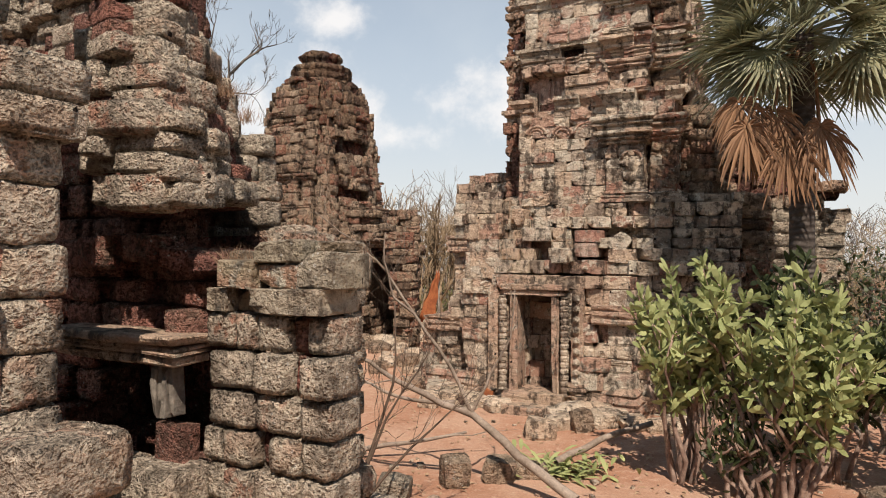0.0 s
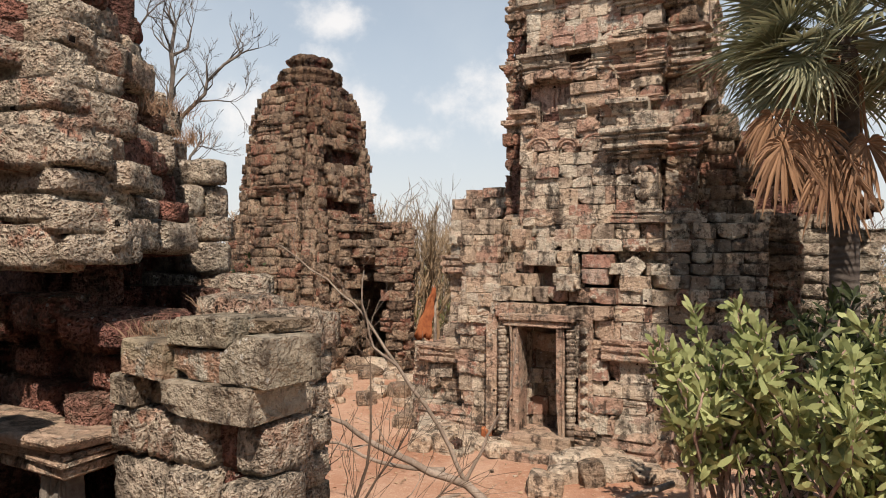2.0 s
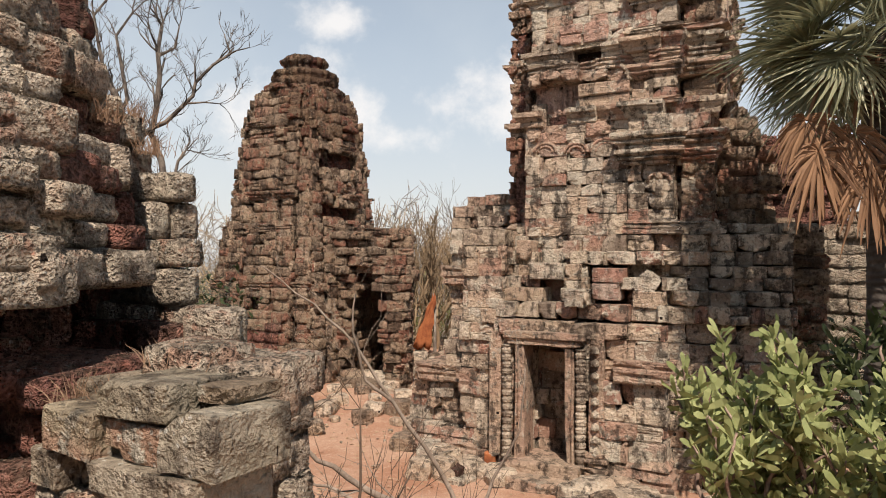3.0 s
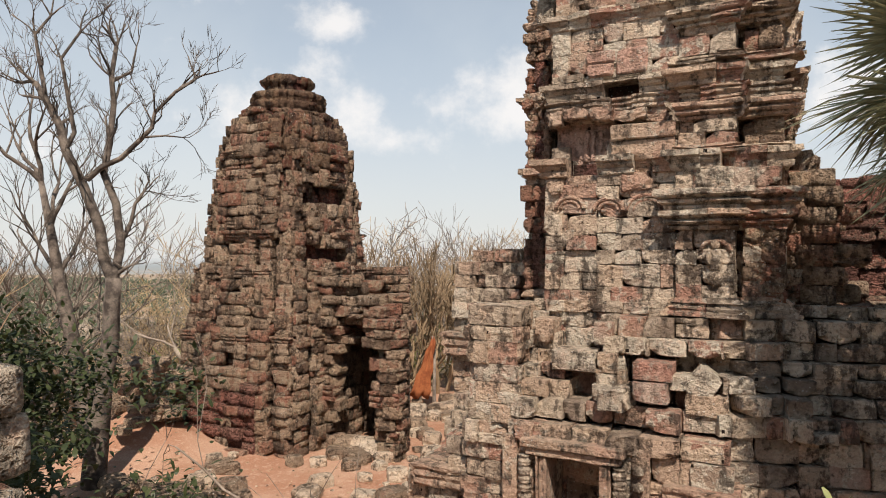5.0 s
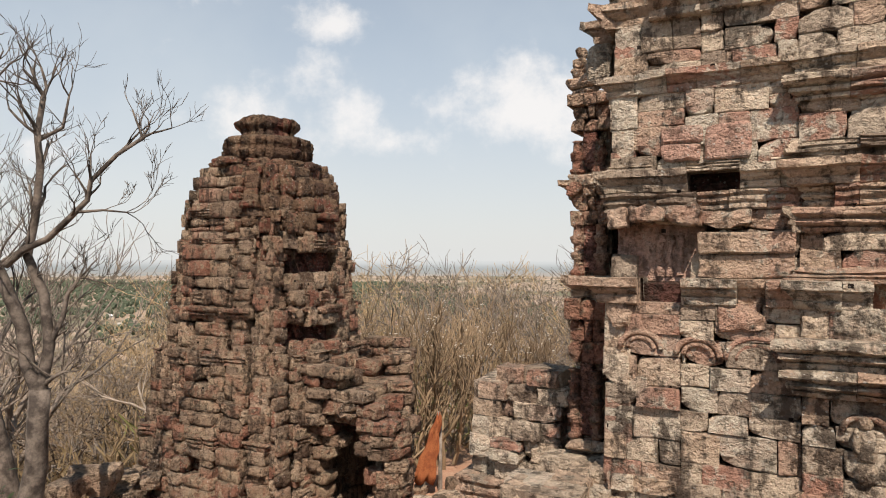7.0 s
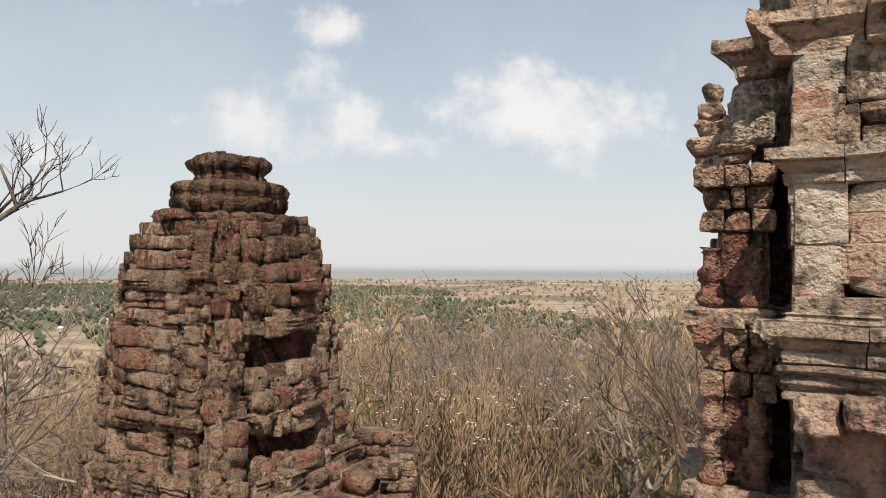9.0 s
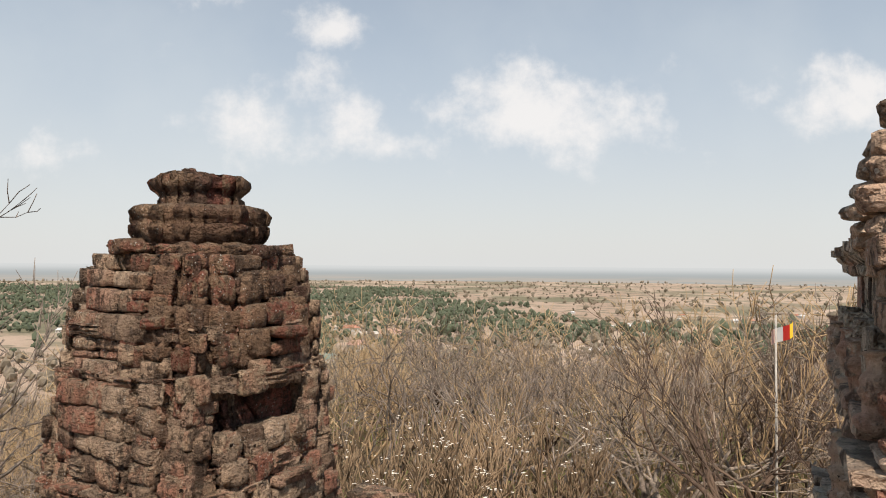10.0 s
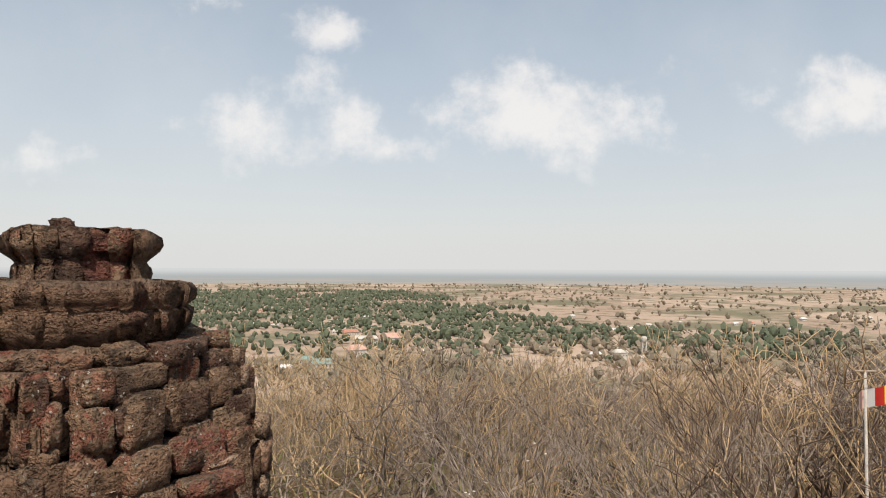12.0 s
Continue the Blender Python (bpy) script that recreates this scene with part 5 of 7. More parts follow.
def leafy_shrub(x, y, z, rx, rz, seed, count, label, mat=M_GREEN, size=0.12):
    t = thing("leafy_shrub", label, "shrub", (x, y, z))
    rnd = random.Random(seed)
    v, f, tips, lv, lf = [], [], [], [], []
    for s in range(5):
        grow(rnd, v, f, tips, Vector((rnd.gauss(0, 0.1), rnd.gauss(0, 0.1), -0.2)), Vector((rnd.gauss(0, 0.4), rnd.gauss(0, 0.4), 1)).normalized(), rz * 0.55, 0.05, 3, 0.7, 0.3, (2, 3), 5, 3)
    mesh_ob("stem_clump", v, f, M_BARK, t)
    for n in range(count):
        q, e = rnd.choice(tips)
        p = q + Vector((rnd.gauss(0, rx * 0.22), rnd.gauss(0, rx * 0.22), rnd.gauss(0, rx * 0.18)))
        d = Vector((rnd.gauss(0, 1), rnd.gauss(0, 1), rnd.gauss(0.2, 0.6))).normalized()
        add_leaf(lv, lf, p, d, Vector((0, 0, 1)), rnd.uniform(0.7, 1.3) * size, size * 0.5)
    tagged(mesh_ob("foliage", lv, lf, mat, t, smooth=False), kind="stuff")
    return t


leafy_shrub(-6.3, 13.0, 0.2, 1.35, 2.6, 6, 7000, "dark evergreen shrub beside the ruined wall", size=0.14)
leafy_shrub(7.2, 11.2, 0.0, 1.4, 2.2, 8, 1800, "dark evergreen shrub in the shade of the palm")
leafy_shrub(6.6, 9.6, 0.0, 1.2, 1.9, 9, 1500, "dark evergreen shrub in the shade of the palm")
leafy_shrub(-7.6, 13.8, 0.0, 1.2, 1.9, 7, 3500, "dark evergreen shrub beside the ruined wall", size=0.14)


def plumeria(x, y, seed):
    t = thing("plumeria_tree", "leafless plumeria tree with white blossoms at the twig tips", "tree", (x, y, ground_z(x, y)))
    rnd = random.Random(seed)
    v, f, tips = [], [], []
    for s in range(7):
        d = Vector((rnd.gauss(0, 0.55), rnd.gauss(0, 0.45), 1)).normalized()
        grow(rnd, v, f, tips, Vector((rnd.gauss(0, 0.25), rnd.gauss(0, 0.2), -0.2)), d, 1.7, 0.075, 4, 0.62, 0.5, (2, 4), 6, 3, 0.14, 0.7, 0.016)
    mesh_ob("crown", v, f, M_TWIG, t)
    pv, pf = [], []
    for q, e in tips:
        if q.z < 3.2 or rnd.random() < 0.8:
            continue
        for c in range(rnd.randint(1, 3)):
            o = q + Vector((rnd.gauss(0, 0.04), rnd.gauss(0, 0.04), rnd.uniform(0, 0.06)))
            for k in range(5):
                a = 2 * math.pi * k / 5 + c
                d = Vector((math.cos(a), math.sin(a), 0.5)).normalized()
                add_leaf(pv, pf, o, d, Vector((0, 0, 1)), 0.034, 0.026)
    tagged(mesh_ob("blossoms", pv, pf, M_PETAL, t, smooth=False), kind="stuff")


plumeria(-0.2, 25.2, 4)
plumeria(1.6, 26.0, 9)
plumeria(-1.6, 24.6, 15)


def fan_leaf_mesh(name, mat, seed, droop, half=2.2, count=30, radius=0.95, stalk=0.95, fat=0.24):
    """A fan-palm leaf: stalk, and pleated pointed segments spread in a fan."""
    rnd = random.Random(seed)
    v, f = [], []
    tube(v, f, [Vector((0, 0, 0)), Vector((stalk * 0.5, 0, 0.05)), Vector((stalk, 0, 0))], [0.03, 0.022, 0.018], 5)
    hub = Vector((stalk, 0, 0))
    for i in range(count):
        a = -half + 2 * half * i / (count - 1)
        r = radius * (0.72 + 0.28 * math.cos(a * 0.6)) * rnd.uniform(0.78, 1.1)
        d = Vector((math.cos(a), math.sin(a), 0.0))
        side = Vector((-math.sin(a), math.cos(a), 0))
        w = 2 * half / count * r * fat
        s = len(v)
        for k, (al, wd) in enumerate(((0.03, 0.15), (0.42, 1.0), (0.72, 0.5), (1.0, 0.04))):
            sag = -droop * al ** 2.2 * rnd.uniform(0.7, 1.3) + 0.06 * abs(math.sin(a))
            c = hub + d * (r * al) + Vector((0, 0, sag * r))
            for sg, lift in ((-1, 0.0), (0, 0.35), (1, 0.0)):
                q = c + side * (sg * w * wd) + Vector((0, 0, lift * w * wd))
                v.append((q.x, q.y, q.z))
        for k in range(3):
            for j in range(2):
                b = s + k * 3 + j
                f.append((b, b + 1, b + 4, b + 3))
    me = bpy.data.meshes.new(name)
    me.from_pydata(v, [], f)
    me.materials.append(mat)
    return me


def dead_leaf_mesh(seed, size, root, turn):
    """A withered fan: a bent stalk to the crown, and narrow segments that start all round and hang down."""
    rnd = random.Random(seed)
    v, f = [], []
    tube(v, f, [root, root * 0.5 + Vector((root.x * -0.25, root.y * -0.25, 0.12)), Vector((0, 0, 0))], [0.03, 0.024, 0.018], 5)
    c, s = math.cos(turn), math.sin(turn)
    for i in range(46):
        a = -2.5 + 5.0 * i / 45 + rnd.gauss(0, 0.04)
        r = size * (0.34 + 0.66 * math.cos(a / 2) ** 2) * rnd.uniform(0.8, 1.12)
        d = Vector((math.sin(a) * c, math.sin(a) * s + rnd.gauss(0, 0.12) - 0.25, -math.cos(a)))
        side = d.cross(Vector((-s, c, 0))).normalized()
        n = len(v)
        for al, wd in ((0.04, 0.35), (0.45, 1.0), (0.78, 0.6), (1.0, 0.08)):
            p = d * (r * al * (1 - 0.3 * al)) + Vector((0, 0, -0.42 * r * al ** 2 * abs(math.sin(a)) - 0.12 * r * al))
            w = 0.03 * wd * size
            fold = Vector((s, -c, 0.3)) * w * 0.6
            v += [tuple(p - side * w), tuple(p + fold), tuple(p + side * w)]
        for k in range(3):
            for j in range(2):
                b = n + k * 3 + j
                f.append((b, b + 1, b + 4, b + 3))
    me = bpy.data.meshes.new("dry_leaf")
    me.from_pydata(v, [], f)
    me.materials.append(M_DRYPALM)
    return me


DEAD_LEAVES = ((-0.97, -0.48, 4.62, 1.02, 0.1), (-1.03, -0.36, 4.98, 0.9, -0.2), (-0.4, -0.46, 4.4, 1.05, 0.0), (0.1, -0.38, 4.66, 1.1, 0.25), (0.42, 0.2, 4.75, 1.0, 0.9), (-0.45, 0.42, 4.7, 1.0, 0.3), (-0.55, -0.4, 4.85, 0.85, -0.1))


def palm(x, y):
    z0 = ground_z(x, y)
    t = thing("sugar_palm", "tall fan palm with green crown and hanging dry brown leaves", "palm", (x, y, z0))
    rnd = random.Random(31)
    top = (6.12 - z0) / 0.92
    t.scale = (0.92, 0.92, 0.92)
    v, f = [], []
    path, radii = [], []
    n = 60
    for i in range(n + 1):
        k = i / n
        path.append(Vector((0.08 * math.sin(k * 2.2), 0.05 * k, -0.2 + (top + 0.2) * k)))
        radii.append((0.26 - 0.09 * min(k * 2, 1) + 0.02 * k) * (1.006 if i % 2 else 0.996) * rnd.uniform(0.985, 1.015))
    tube(v, f, path, radii, 14)
    m, kk = material("palm_trunk")
    p = kk.add("ShaderNodeNewGeometry").outputs["Position"]
    band = kk.add("ShaderNodeTexWave", {"Vector": p, "Scale": 3.4, "Distortion": 4.5, "Detail": 4.0}, bands_direction="Z").outputs[1]
    col = kk.mix(band, (0.06, 0.048, 0.04), (0.072, 0.058, 0.048))
    col = kk.mix(kk.ramp(kk.noise(p, 7.0, 5.0), 0.45, 0.65), col, (0.095, 0.08, 0.067))
    finish(kk, col, 0.9, kk.math("ADD", band, kk.noise(p, 30.0)), 0.5, 0.03)
    mesh_ob("trunk", v, f, m, t)
    green = [fan_leaf_mesh("green_leaf", M_PALM, s, 0.05 + 0.12 * s, 2.0, 34, 1.02, 0.98) for s in range(4)]
    for i in range(68):
        a, el = i * 2.39996, radians(rnd.uniform(-34, 60))
        ob = new("green_leaf", green[i % 4])
        ob.parent = t
        ob.matrix_basis = Matrix.Translation((0.1, 0.05, top - 0.05 + 0.3 * math.sin(el))) @ Euler((rnd.gauss(0, 0.6), -el, a)).to_matrix().to_4x4() @ Matrix.Scale(rnd.uniform(0.9, 1.14), 4)
    for i, (a, el) in enumerate(((2.8, -34), (3.1, -22), (3.3, -40), (2.6, -28), (3.5, -30), (3.0, -12), (0.2, -36), (-0.3, -30), (0.5, -26), (2.2, -34), (1.2, -36))):
        ob = new("green_leaf", green[i % 4])
        ob.parent = t
        ob.matrix_basis = Matrix.Translation((0.1, 0.05, top + 0.05)) @ Euler((rnd.gauss(0, 0.5), -radians(el), a)).to_matrix().to_4x4() @ Matrix.Scale(rnd.uniform(0.9, 1.02), 4)
    # dead leaves folded down round the trunk: hub beside the trunk, height above the ground, size, turn
    for i, (dx, dy, z, size, turn) in enumerate(DEAD_LEAVES):
        hub = Vector((dx, dy, z - z0)) / 0.92
        ob = new("dry_leaf", dead_leaf_mesh(40 + i, size, Vector((0.08, 0.05, top - 0.1)) - hub, turn))
        ob.parent = t
        ob.matrix_basis = Matrix.Translation(hub)
    return t


palm(5.14, 9.4)



def undergrowth():
    """Ochre and yellow-green bushes and dry grass between the bare trees."""
    rnd = random.Random(23)
    for mat, count, nm, lb in ((leaf_mat("ochre_brush", (0.17, 0.12, 0.06), (0.28, 0.21, 0.115), 0.8), 230, "dry_brush", "dry ochre brush between the bare trees"),
                               (leaf_mat("green_brush", (0.12, 0.13, 0.04), (0.24, 0.24, 0.09), 0.8), 190, "green_brush", "yellow-green brush between the bare trees")):
        v, f = [], []
        for i in range(count):
            y = rnd.uniform(21, 66)
            x = rnd.uniform(-1, 1) * (7 + (y - 8) * 0.8)
            if (y < 25 and abs(x + 3) < 6) or (nm == "green_brush" and abs(x - 1) > 0.35 * y):
                continue
            c, s = Vector((x, y, ground_z(x, y))), rnd.uniform(0.7, 1.5) * (1.5 if nm == "green_brush" else 1.0)
            for k in range(46):
                d = Vector((rnd.gauss(0, 0.5), rnd.gauss(0, 0.5), rnd.uniform(0.4, 1.2))).normalized()
                p = c + Vector((rnd.gauss(0, 0.45), rnd.gauss(0, 0.45), 0)) * s + d * rnd.uniform(0.1, 1.2) * s
                add_leaf(v, f, p, d, Vector((rnd.gauss(0, 1), rnd.gauss(0, 1), 0.5)), rnd.uniform(0.25, 0.5) * s, 0.06)
        tagged(mesh_ob(nm, v, f, mat, None, smooth=False), lb, "brush", kind="stuff")


undergrowth()

# ---------------------------------------------------------------- fallen branches, cut shoots, stones
M_FALLEN = mottled("fallen_wood", (0.20, 0.155, 0.12), (0.31, 0.25, 0.20), 4.0, 0.9, 0.4)


def branch(label, paths, mat=M_FALLEN, twigs=0, seed=0, name="fallen_branch"):
    t = thing(name, label, "branch")
    rnd = random.Random(seed)
    for i, (pts, r0, r1) in enumerate(paths):
        v, f, tips = [], [], []
        path = [Vector(p) for p in pts]
        fine = [path[0]]
        for a, b in zip(path, path[1:]):
            for k in (0.33, 0.66, 1.0):
                fine.append(a.lerp(b, k) + (Vector((rnd.gauss(0, 0.015), rnd.gauss(0, 0.015), rnd.gauss(0, 0.015))) if k < 1 else Vector()))
        n = len(fine)
        tube(v, f, fine, [r0 + (r1 - r0) * j / (n - 1) for j in range(n)], 7)
        for _ in range(twigs):
            j = rnd.randint(n // 3, n - 1)
            d = (fine[j] - fine[j - 1]).normalized()
            grow(rnd, v, f, tips, fine[j], (d + Vector((rnd.gauss(0, .5), rnd.gauss(0, .5), rnd.gauss(.2, .5)))).normalized(), rnd.uniform(0.3, 0.6), r1 * 0.6, 1, 0.5, 0.2, (2, 2), 4, 3, 0.2, 0.5, 0.003)
        mesh_ob("stem" if i == 0 else "limb", v, f, mat, t)
    return t


branch("long fallen grey branch with forked limbs leaning over the court", (
    ([(1.5, 7.25, 0.1), (0.9, 7.7, 0.45), (0.38, 8.05, 0.85), (-0.2, 7.95, 1.12), (-0.75, 7.9, 1.42), (-1.15, 7.9, 1.7)], 0.065, 0.018),
    ([(0.38, 8.05, 0.85), (0.1, 8.0, 1.45), (-0.35, 8.0, 2.1), (-0.7, 8.0, 2.62), (-1.1, 8.05, 3.0), (-1.6, 8.1, 3.35)], 0.026, 0.006),
    ([(-0.35, 8.0, 2.1), (-0.6, 7.95, 2.3), (-0.72, 7.95, 2.75), (-0.7, 7.95, 3.1)], 0.018, 0.006),
    ([(0.15, 8.05, 1.0), (-0.4, 8.2, 1.0), (-0.9, 8.2, 1.2), (-1.2, 8.3, 1.25)], 0.03, 0.01),
    ([(0.38, 8.05, 0.9), (0.6, 8.1, 1.35), (0.85, 8.1, 1.8), (0.9, 8.1, 2.4)], 0.02, 0.006),
), twigs=3, seed=3)
branch("dry grey stick lying on the red earth", (([(-1.3, 9.0, 0.12), (-0.5, 9.1, 0.2), (0.35, 9.3, 0.3)], 0.04, 0.02),), seed=4, twigs=2)
branch("pale cut stem lying on the red earth", (([(1.5, 8.55, 0.12), (2.2, 9.0, 0.3), (3.0, 9.3, 0.45)], 0.05, 0.04),), seed=5)
branch("dry brown brushwood against the broken wall", (
    ([(-0.95, 6.2, 0.2), (-0.85, 6.4, 1.5), (-1.0, 6.5, 2.5)], 0.022, 0.007), ([(-0.9, 6.25, 0.2), (-0.5, 6.6, 1.5), (-0.5, 6.8, 2.3)], 0.02, 0.006),
    ([(-1.0, 6.3, 0.2), (-0.3, 6.5, 0.9), (0.3, 6.8, 1.4)], 0.02, 0.006), ([(-0.9, 6.3, 0.3), (-0.55, 6.4, 1.2), (-0.1, 6.6, 1.9)], 0.018, 0.006)), M_BROWN, 12, 6, "brushwood")
lt = thing("cut_shoots", "pale green cut succulent shoots lying on the earth", "cut plant", (1.55, 8.5, ground_z(1.55, 8.5)))
rr = random.Random(8)
lv, lf = [], []
for i in range(170):
    p = Vector((rr.gauss(0, 0.3), rr.gauss(0, 0.2), abs(rr.gauss(0.06, 0.07))))
    add_leaf(lv, lf, p, Vector((rr.gauss(0, 1), rr.gauss(0, 1), rr.gauss(0.3, 0.3))).normalized(), Vector((0, 0, 1)), rr.uniform(0.15, 0.28), 0.07)
mesh_ob("leaves", lv, lf, M_PADDLE, lt, smooth=False)["kind"] = "stuff"


def boulder(name, x, y, size, seed, mat, label, category="stone", group="fallen stones", z=None, turn=0.0):
    rng = np.random.default_rng(seed)
    bm = bmesh.new()
    bmesh.ops.create_cube(bm, size=1.0)
    bmesh.ops.subdivide_edges(bm, edges=bm.edges[:], cuts=3, use_grid_fill=True)
    for v in bm.verts:
        r = v.co.length
        v.co *= 1 - 0.16 * max(r - 0.55, 0) / 0.3
        n = noise.noise_vector(v.co * 2.3 + Vector((seed * 1.7, 0, 0)))
        v.co += n * 0.09
        v.co = Vector((v.co.x * size[0], v.co.y * size[1], v.co.z * size[2]))
    ob = part(name, bm, mat)
    ob.matrix_basis = pose(x, y, (ground_z(x, y) if z is None else z) + size[2] * 0.36, rng.uniform(-9, 9), rng.uniform(-9, 9), math.degrees(turn) + rng.uniform(-15, 15))
    return tagged(ob, label, category, group)


boulder("fallen_block", 1.55, 10.2, (0.5, 0.34, 0.36), 1, M_SAND, "worn carved sandstone block fallen on the earth")
boulder("fallen_block", 2.0, 10.7, (0.62, 0.4, 0.26), 2, M_SAND, "worn carved sandstone block fallen on the earth")
boulder("fallen_block", 2.25, 10.5, (0.35, 0.3, 0.4), 3, M_DARK, "worn carved sandstone block fallen on the earth")
boulder("fallen_block", 0.16, 8.0, (0.36, 0.34, 0.42), 4, M_DARK, "dark laterite block standing on the earth")
boulder("fallen_block", 0.72, 8.15, (0.4, 0.32, 0.34), 5, M_DARK, "dark laterite block standing on the earth")
boulder("fallen_block", 1.05, 8.35, (0.6, 0.3, 0.2), 6, M_DARK, "dark laterite block standing on the earth")
boulder("fallen_block", -0.75, 6.9, (0.55, 0.4, 0.3), 7, M_LAT, "broken laterite block at the wall foot")
boulder("fallen_block", -0.55, 7.6, (0.4, 0.4, 0.3), 8, M_LAT, "broken laterite block at the wall foot")
boulder("fallen_block", 5.0, 7.0, (0.9, 0.5, 0.35), 9, M_DARK, "broken laterite block beside the bushes")
rub = random.Random(44)
for i in range(215):
    k = rub.random()
    if k < 0.5:      # heap at the left foot of the brown tower
        u, w = rub.uniform(-17.2, -14.2), rub.uniform(12.6, 15.5)
        g = uv(u, w)
        zz = ground_z(g.x, g.y) + max(0, (u + 17.2) / 3.0 * 1.5) * rub.random()
        mt = M_DARK
    elif k < 0.82:    # strewn between the towers
        u, w = rub.uniform(-12.6, -6.4), rub.uniform(11.6, 16.5)
        g = uv(u, w)
        zz, mt = None, M_SAND if i % 2 else M_DARK
    else:             # along the foot of the front walls
        u, w = rub.uniform(-6.2, -1.5), rub.uniform(10.7, 11.4)
        if -4.7 < u < -3.5:
            continue
        g = uv(u, w)
        zz, mt = None, M_SAND
    s = rub.uniform(0.16, 0.46)
    boulder("rubble_stone", g.x, g.y, (s * rub.uniform(0.9, 1.7), s, s * rub.uniform(0.55, 0.9)), 50 + i, mt, "tumbled temple stone lying in rubble", "stone", "rubble", zz, rub.uniform(0, 3))


for i in range(85):
    if i < 45:        # collapsed stones round the leaning stake between the towers
        x, y = rub.uniform(-1.6, 1.3), rub.uniform(17.5, 23.5)
        mt = M_SAND if i % 3 else M_DARK
    else:             # stones under the trees at the edge of the court
        x, y = rub.uniform(-6.2, -3.4), rub.uniform(12.6, 16.8)
        mt = M_DARK
    s = rub.uniform(0.2, 0.55)
    boulder("rubble_stone", x, y, (s * rub.uniform(0.9, 1.6), s, s * rub.uniform(0.55, 0.9)), 400 + i, mt, "tumbled temple stone lying in rubble", "stone", "rubble", None, rub.uniform(0, 3))


# ---------------------------------------------------------------- carved doorway of the central tower
SLAB_RNG = np.random.default_rng(61)


def slab(name, u0, u1, v0, v1, z0, z1, mat, parent, label="", bevel=0.012, wear=(0.014, 0.01)):
    """A cut stone with worn edges and an uneven face."""
    w = block_verts((u1 - u0, v1 - v0, z1 - z0), bevel, 0.002, SLAB_RNG)
    w = w @ np.array(Matrix.Rotation(TURN_T, 3, "Z")).T + np.array(uv((u0 + u1) / 2, (v0 + v1) / 2, (z0 + z1) / 2))
    return mesh_ob(name, weathered(w, *wear), GB_FACES, mat, parent, label, smooth=False)


def lathe(name, u, v, rows, mat, parent, label="", sides=10, wear=(0.016, 0.016)):
    c = uv(u, v)
    verts, faces = [], []
    for r, z in rows:
        for i in range(sides):
            a = 2 * math.pi * i / sides
            verts.append((c.x + r * math.cos(a), c.y + r * math.sin(a), z))
    for j in range(len(rows) - 1):
        for i in range(sides):
            faces.append((j * sides + i, j * sides + (i + 1) % sides, (j + 1) * sides + (i + 1) % sides, (j + 1) * sides + i))
    faces.append(tuple(range((len(rows) - 1) * sides, len(rows) * sides)))
    return mesh_ob(name, weathered(np.array(verts), *wear), faces, mat, parent, label)


def doorway():
    t = thing("door_frame", "carved sandstone door frame with ringed colonettes", "door frame", uv(CU, 11.5, 0))
    t.location = (0, 0, 0)
    a, b = CU - 0.64, CU + 0.02
    jamb = slab("jamb", a - 0.11, a, 11.36, 11.8, 0.3, 2.1, M_SAND, t)
    slab("moulding", a - 0.15, a - 0.115, 11.33, 11.6, 0.3, 2.16, M_SAND, jamb)
    jamb = slab("jamb", b, b + 0.1, 11.36, 11.8, 0.3, 2.1, M_SAND, t)
    slab("moulding", b + 0.105, b + 0.14, 11.33, 11.6, 0.3, 2.16, M_SAND, jamb)
    slab("lintel", a - 0.28, b + 0.26, 11.34, 11.85, 2.1, 2.2, M_SAND, t)
    slab("lintel", a - 0.34, b + 0.32, 11.3, 11.85, 2.204, 2.31, M_SAND, t)
    slab("threshold", a - 0.25, b + 0.25, 11.2, 11.9, 0.12, 0.34, M_SAND, t)
    slab("step", a - 0.1, b + 0.15, 10.85, 11.25, -0.05, 0.16, M_SAND, t)
    slab("inner_jamb", b - 0.02, b + 0.4, 12.02, 12.25, 0.2, 2.4, M_RED, t)
    slab("inner_panel", a - 0.4, b - 0.06, 12.3, 12.42, 0.2, 2.6, M_PINK, t)
    for c in (a - 0.3, b + 0.24):
        rows, z = [], 0.3
        while z < 2.05:
            for r, dz in ((0.075, 0.0), (0.085, 0.012), (0.085, 0.03), (0.066, 0.04), (0.066, 0.075), (0.08, 0.085), (0.08, 0.1)):
                rows.append((r, z + dz))
            z += 0.112
        lathe("colonette", c, 11.4, rows, M_SAND, t, "ringed colonette", 12, (0.004, 0.004))
    pilaster = slab("pilaster", b + 0.36, b + 0.57, 11.42, 11.7, 0.25, 2.28, M_SAND, t)
    for i in range(9):
        c = uv(b + 0.46, 11.40, 0.55 + i * 0.19)
        bm = bmesh.new()
        bmesh.ops.create_icosphere(bm, subdivisions=1, radius=0.07)
        for w in bm.verts:
            w.co = w.co + c
        part("rosette", bm, M_SAND, pilaster)
    slab("pilaster", a - 0.62, a - 0.42, 11.42, 11.7, 0.25, 2.28, M_SAND, t)
    for k in range(5):
        slab("base_moulding", b + 0.3 - 0.02 * (k % 2), b + 0.63 + 0.02 * (k % 2), 11.36 - 0.03 * (k % 2), 11.7, 0.2 + 0.07 * k, 0.262 + 0.07 * k, M_SAND, pilaster)


doorway()


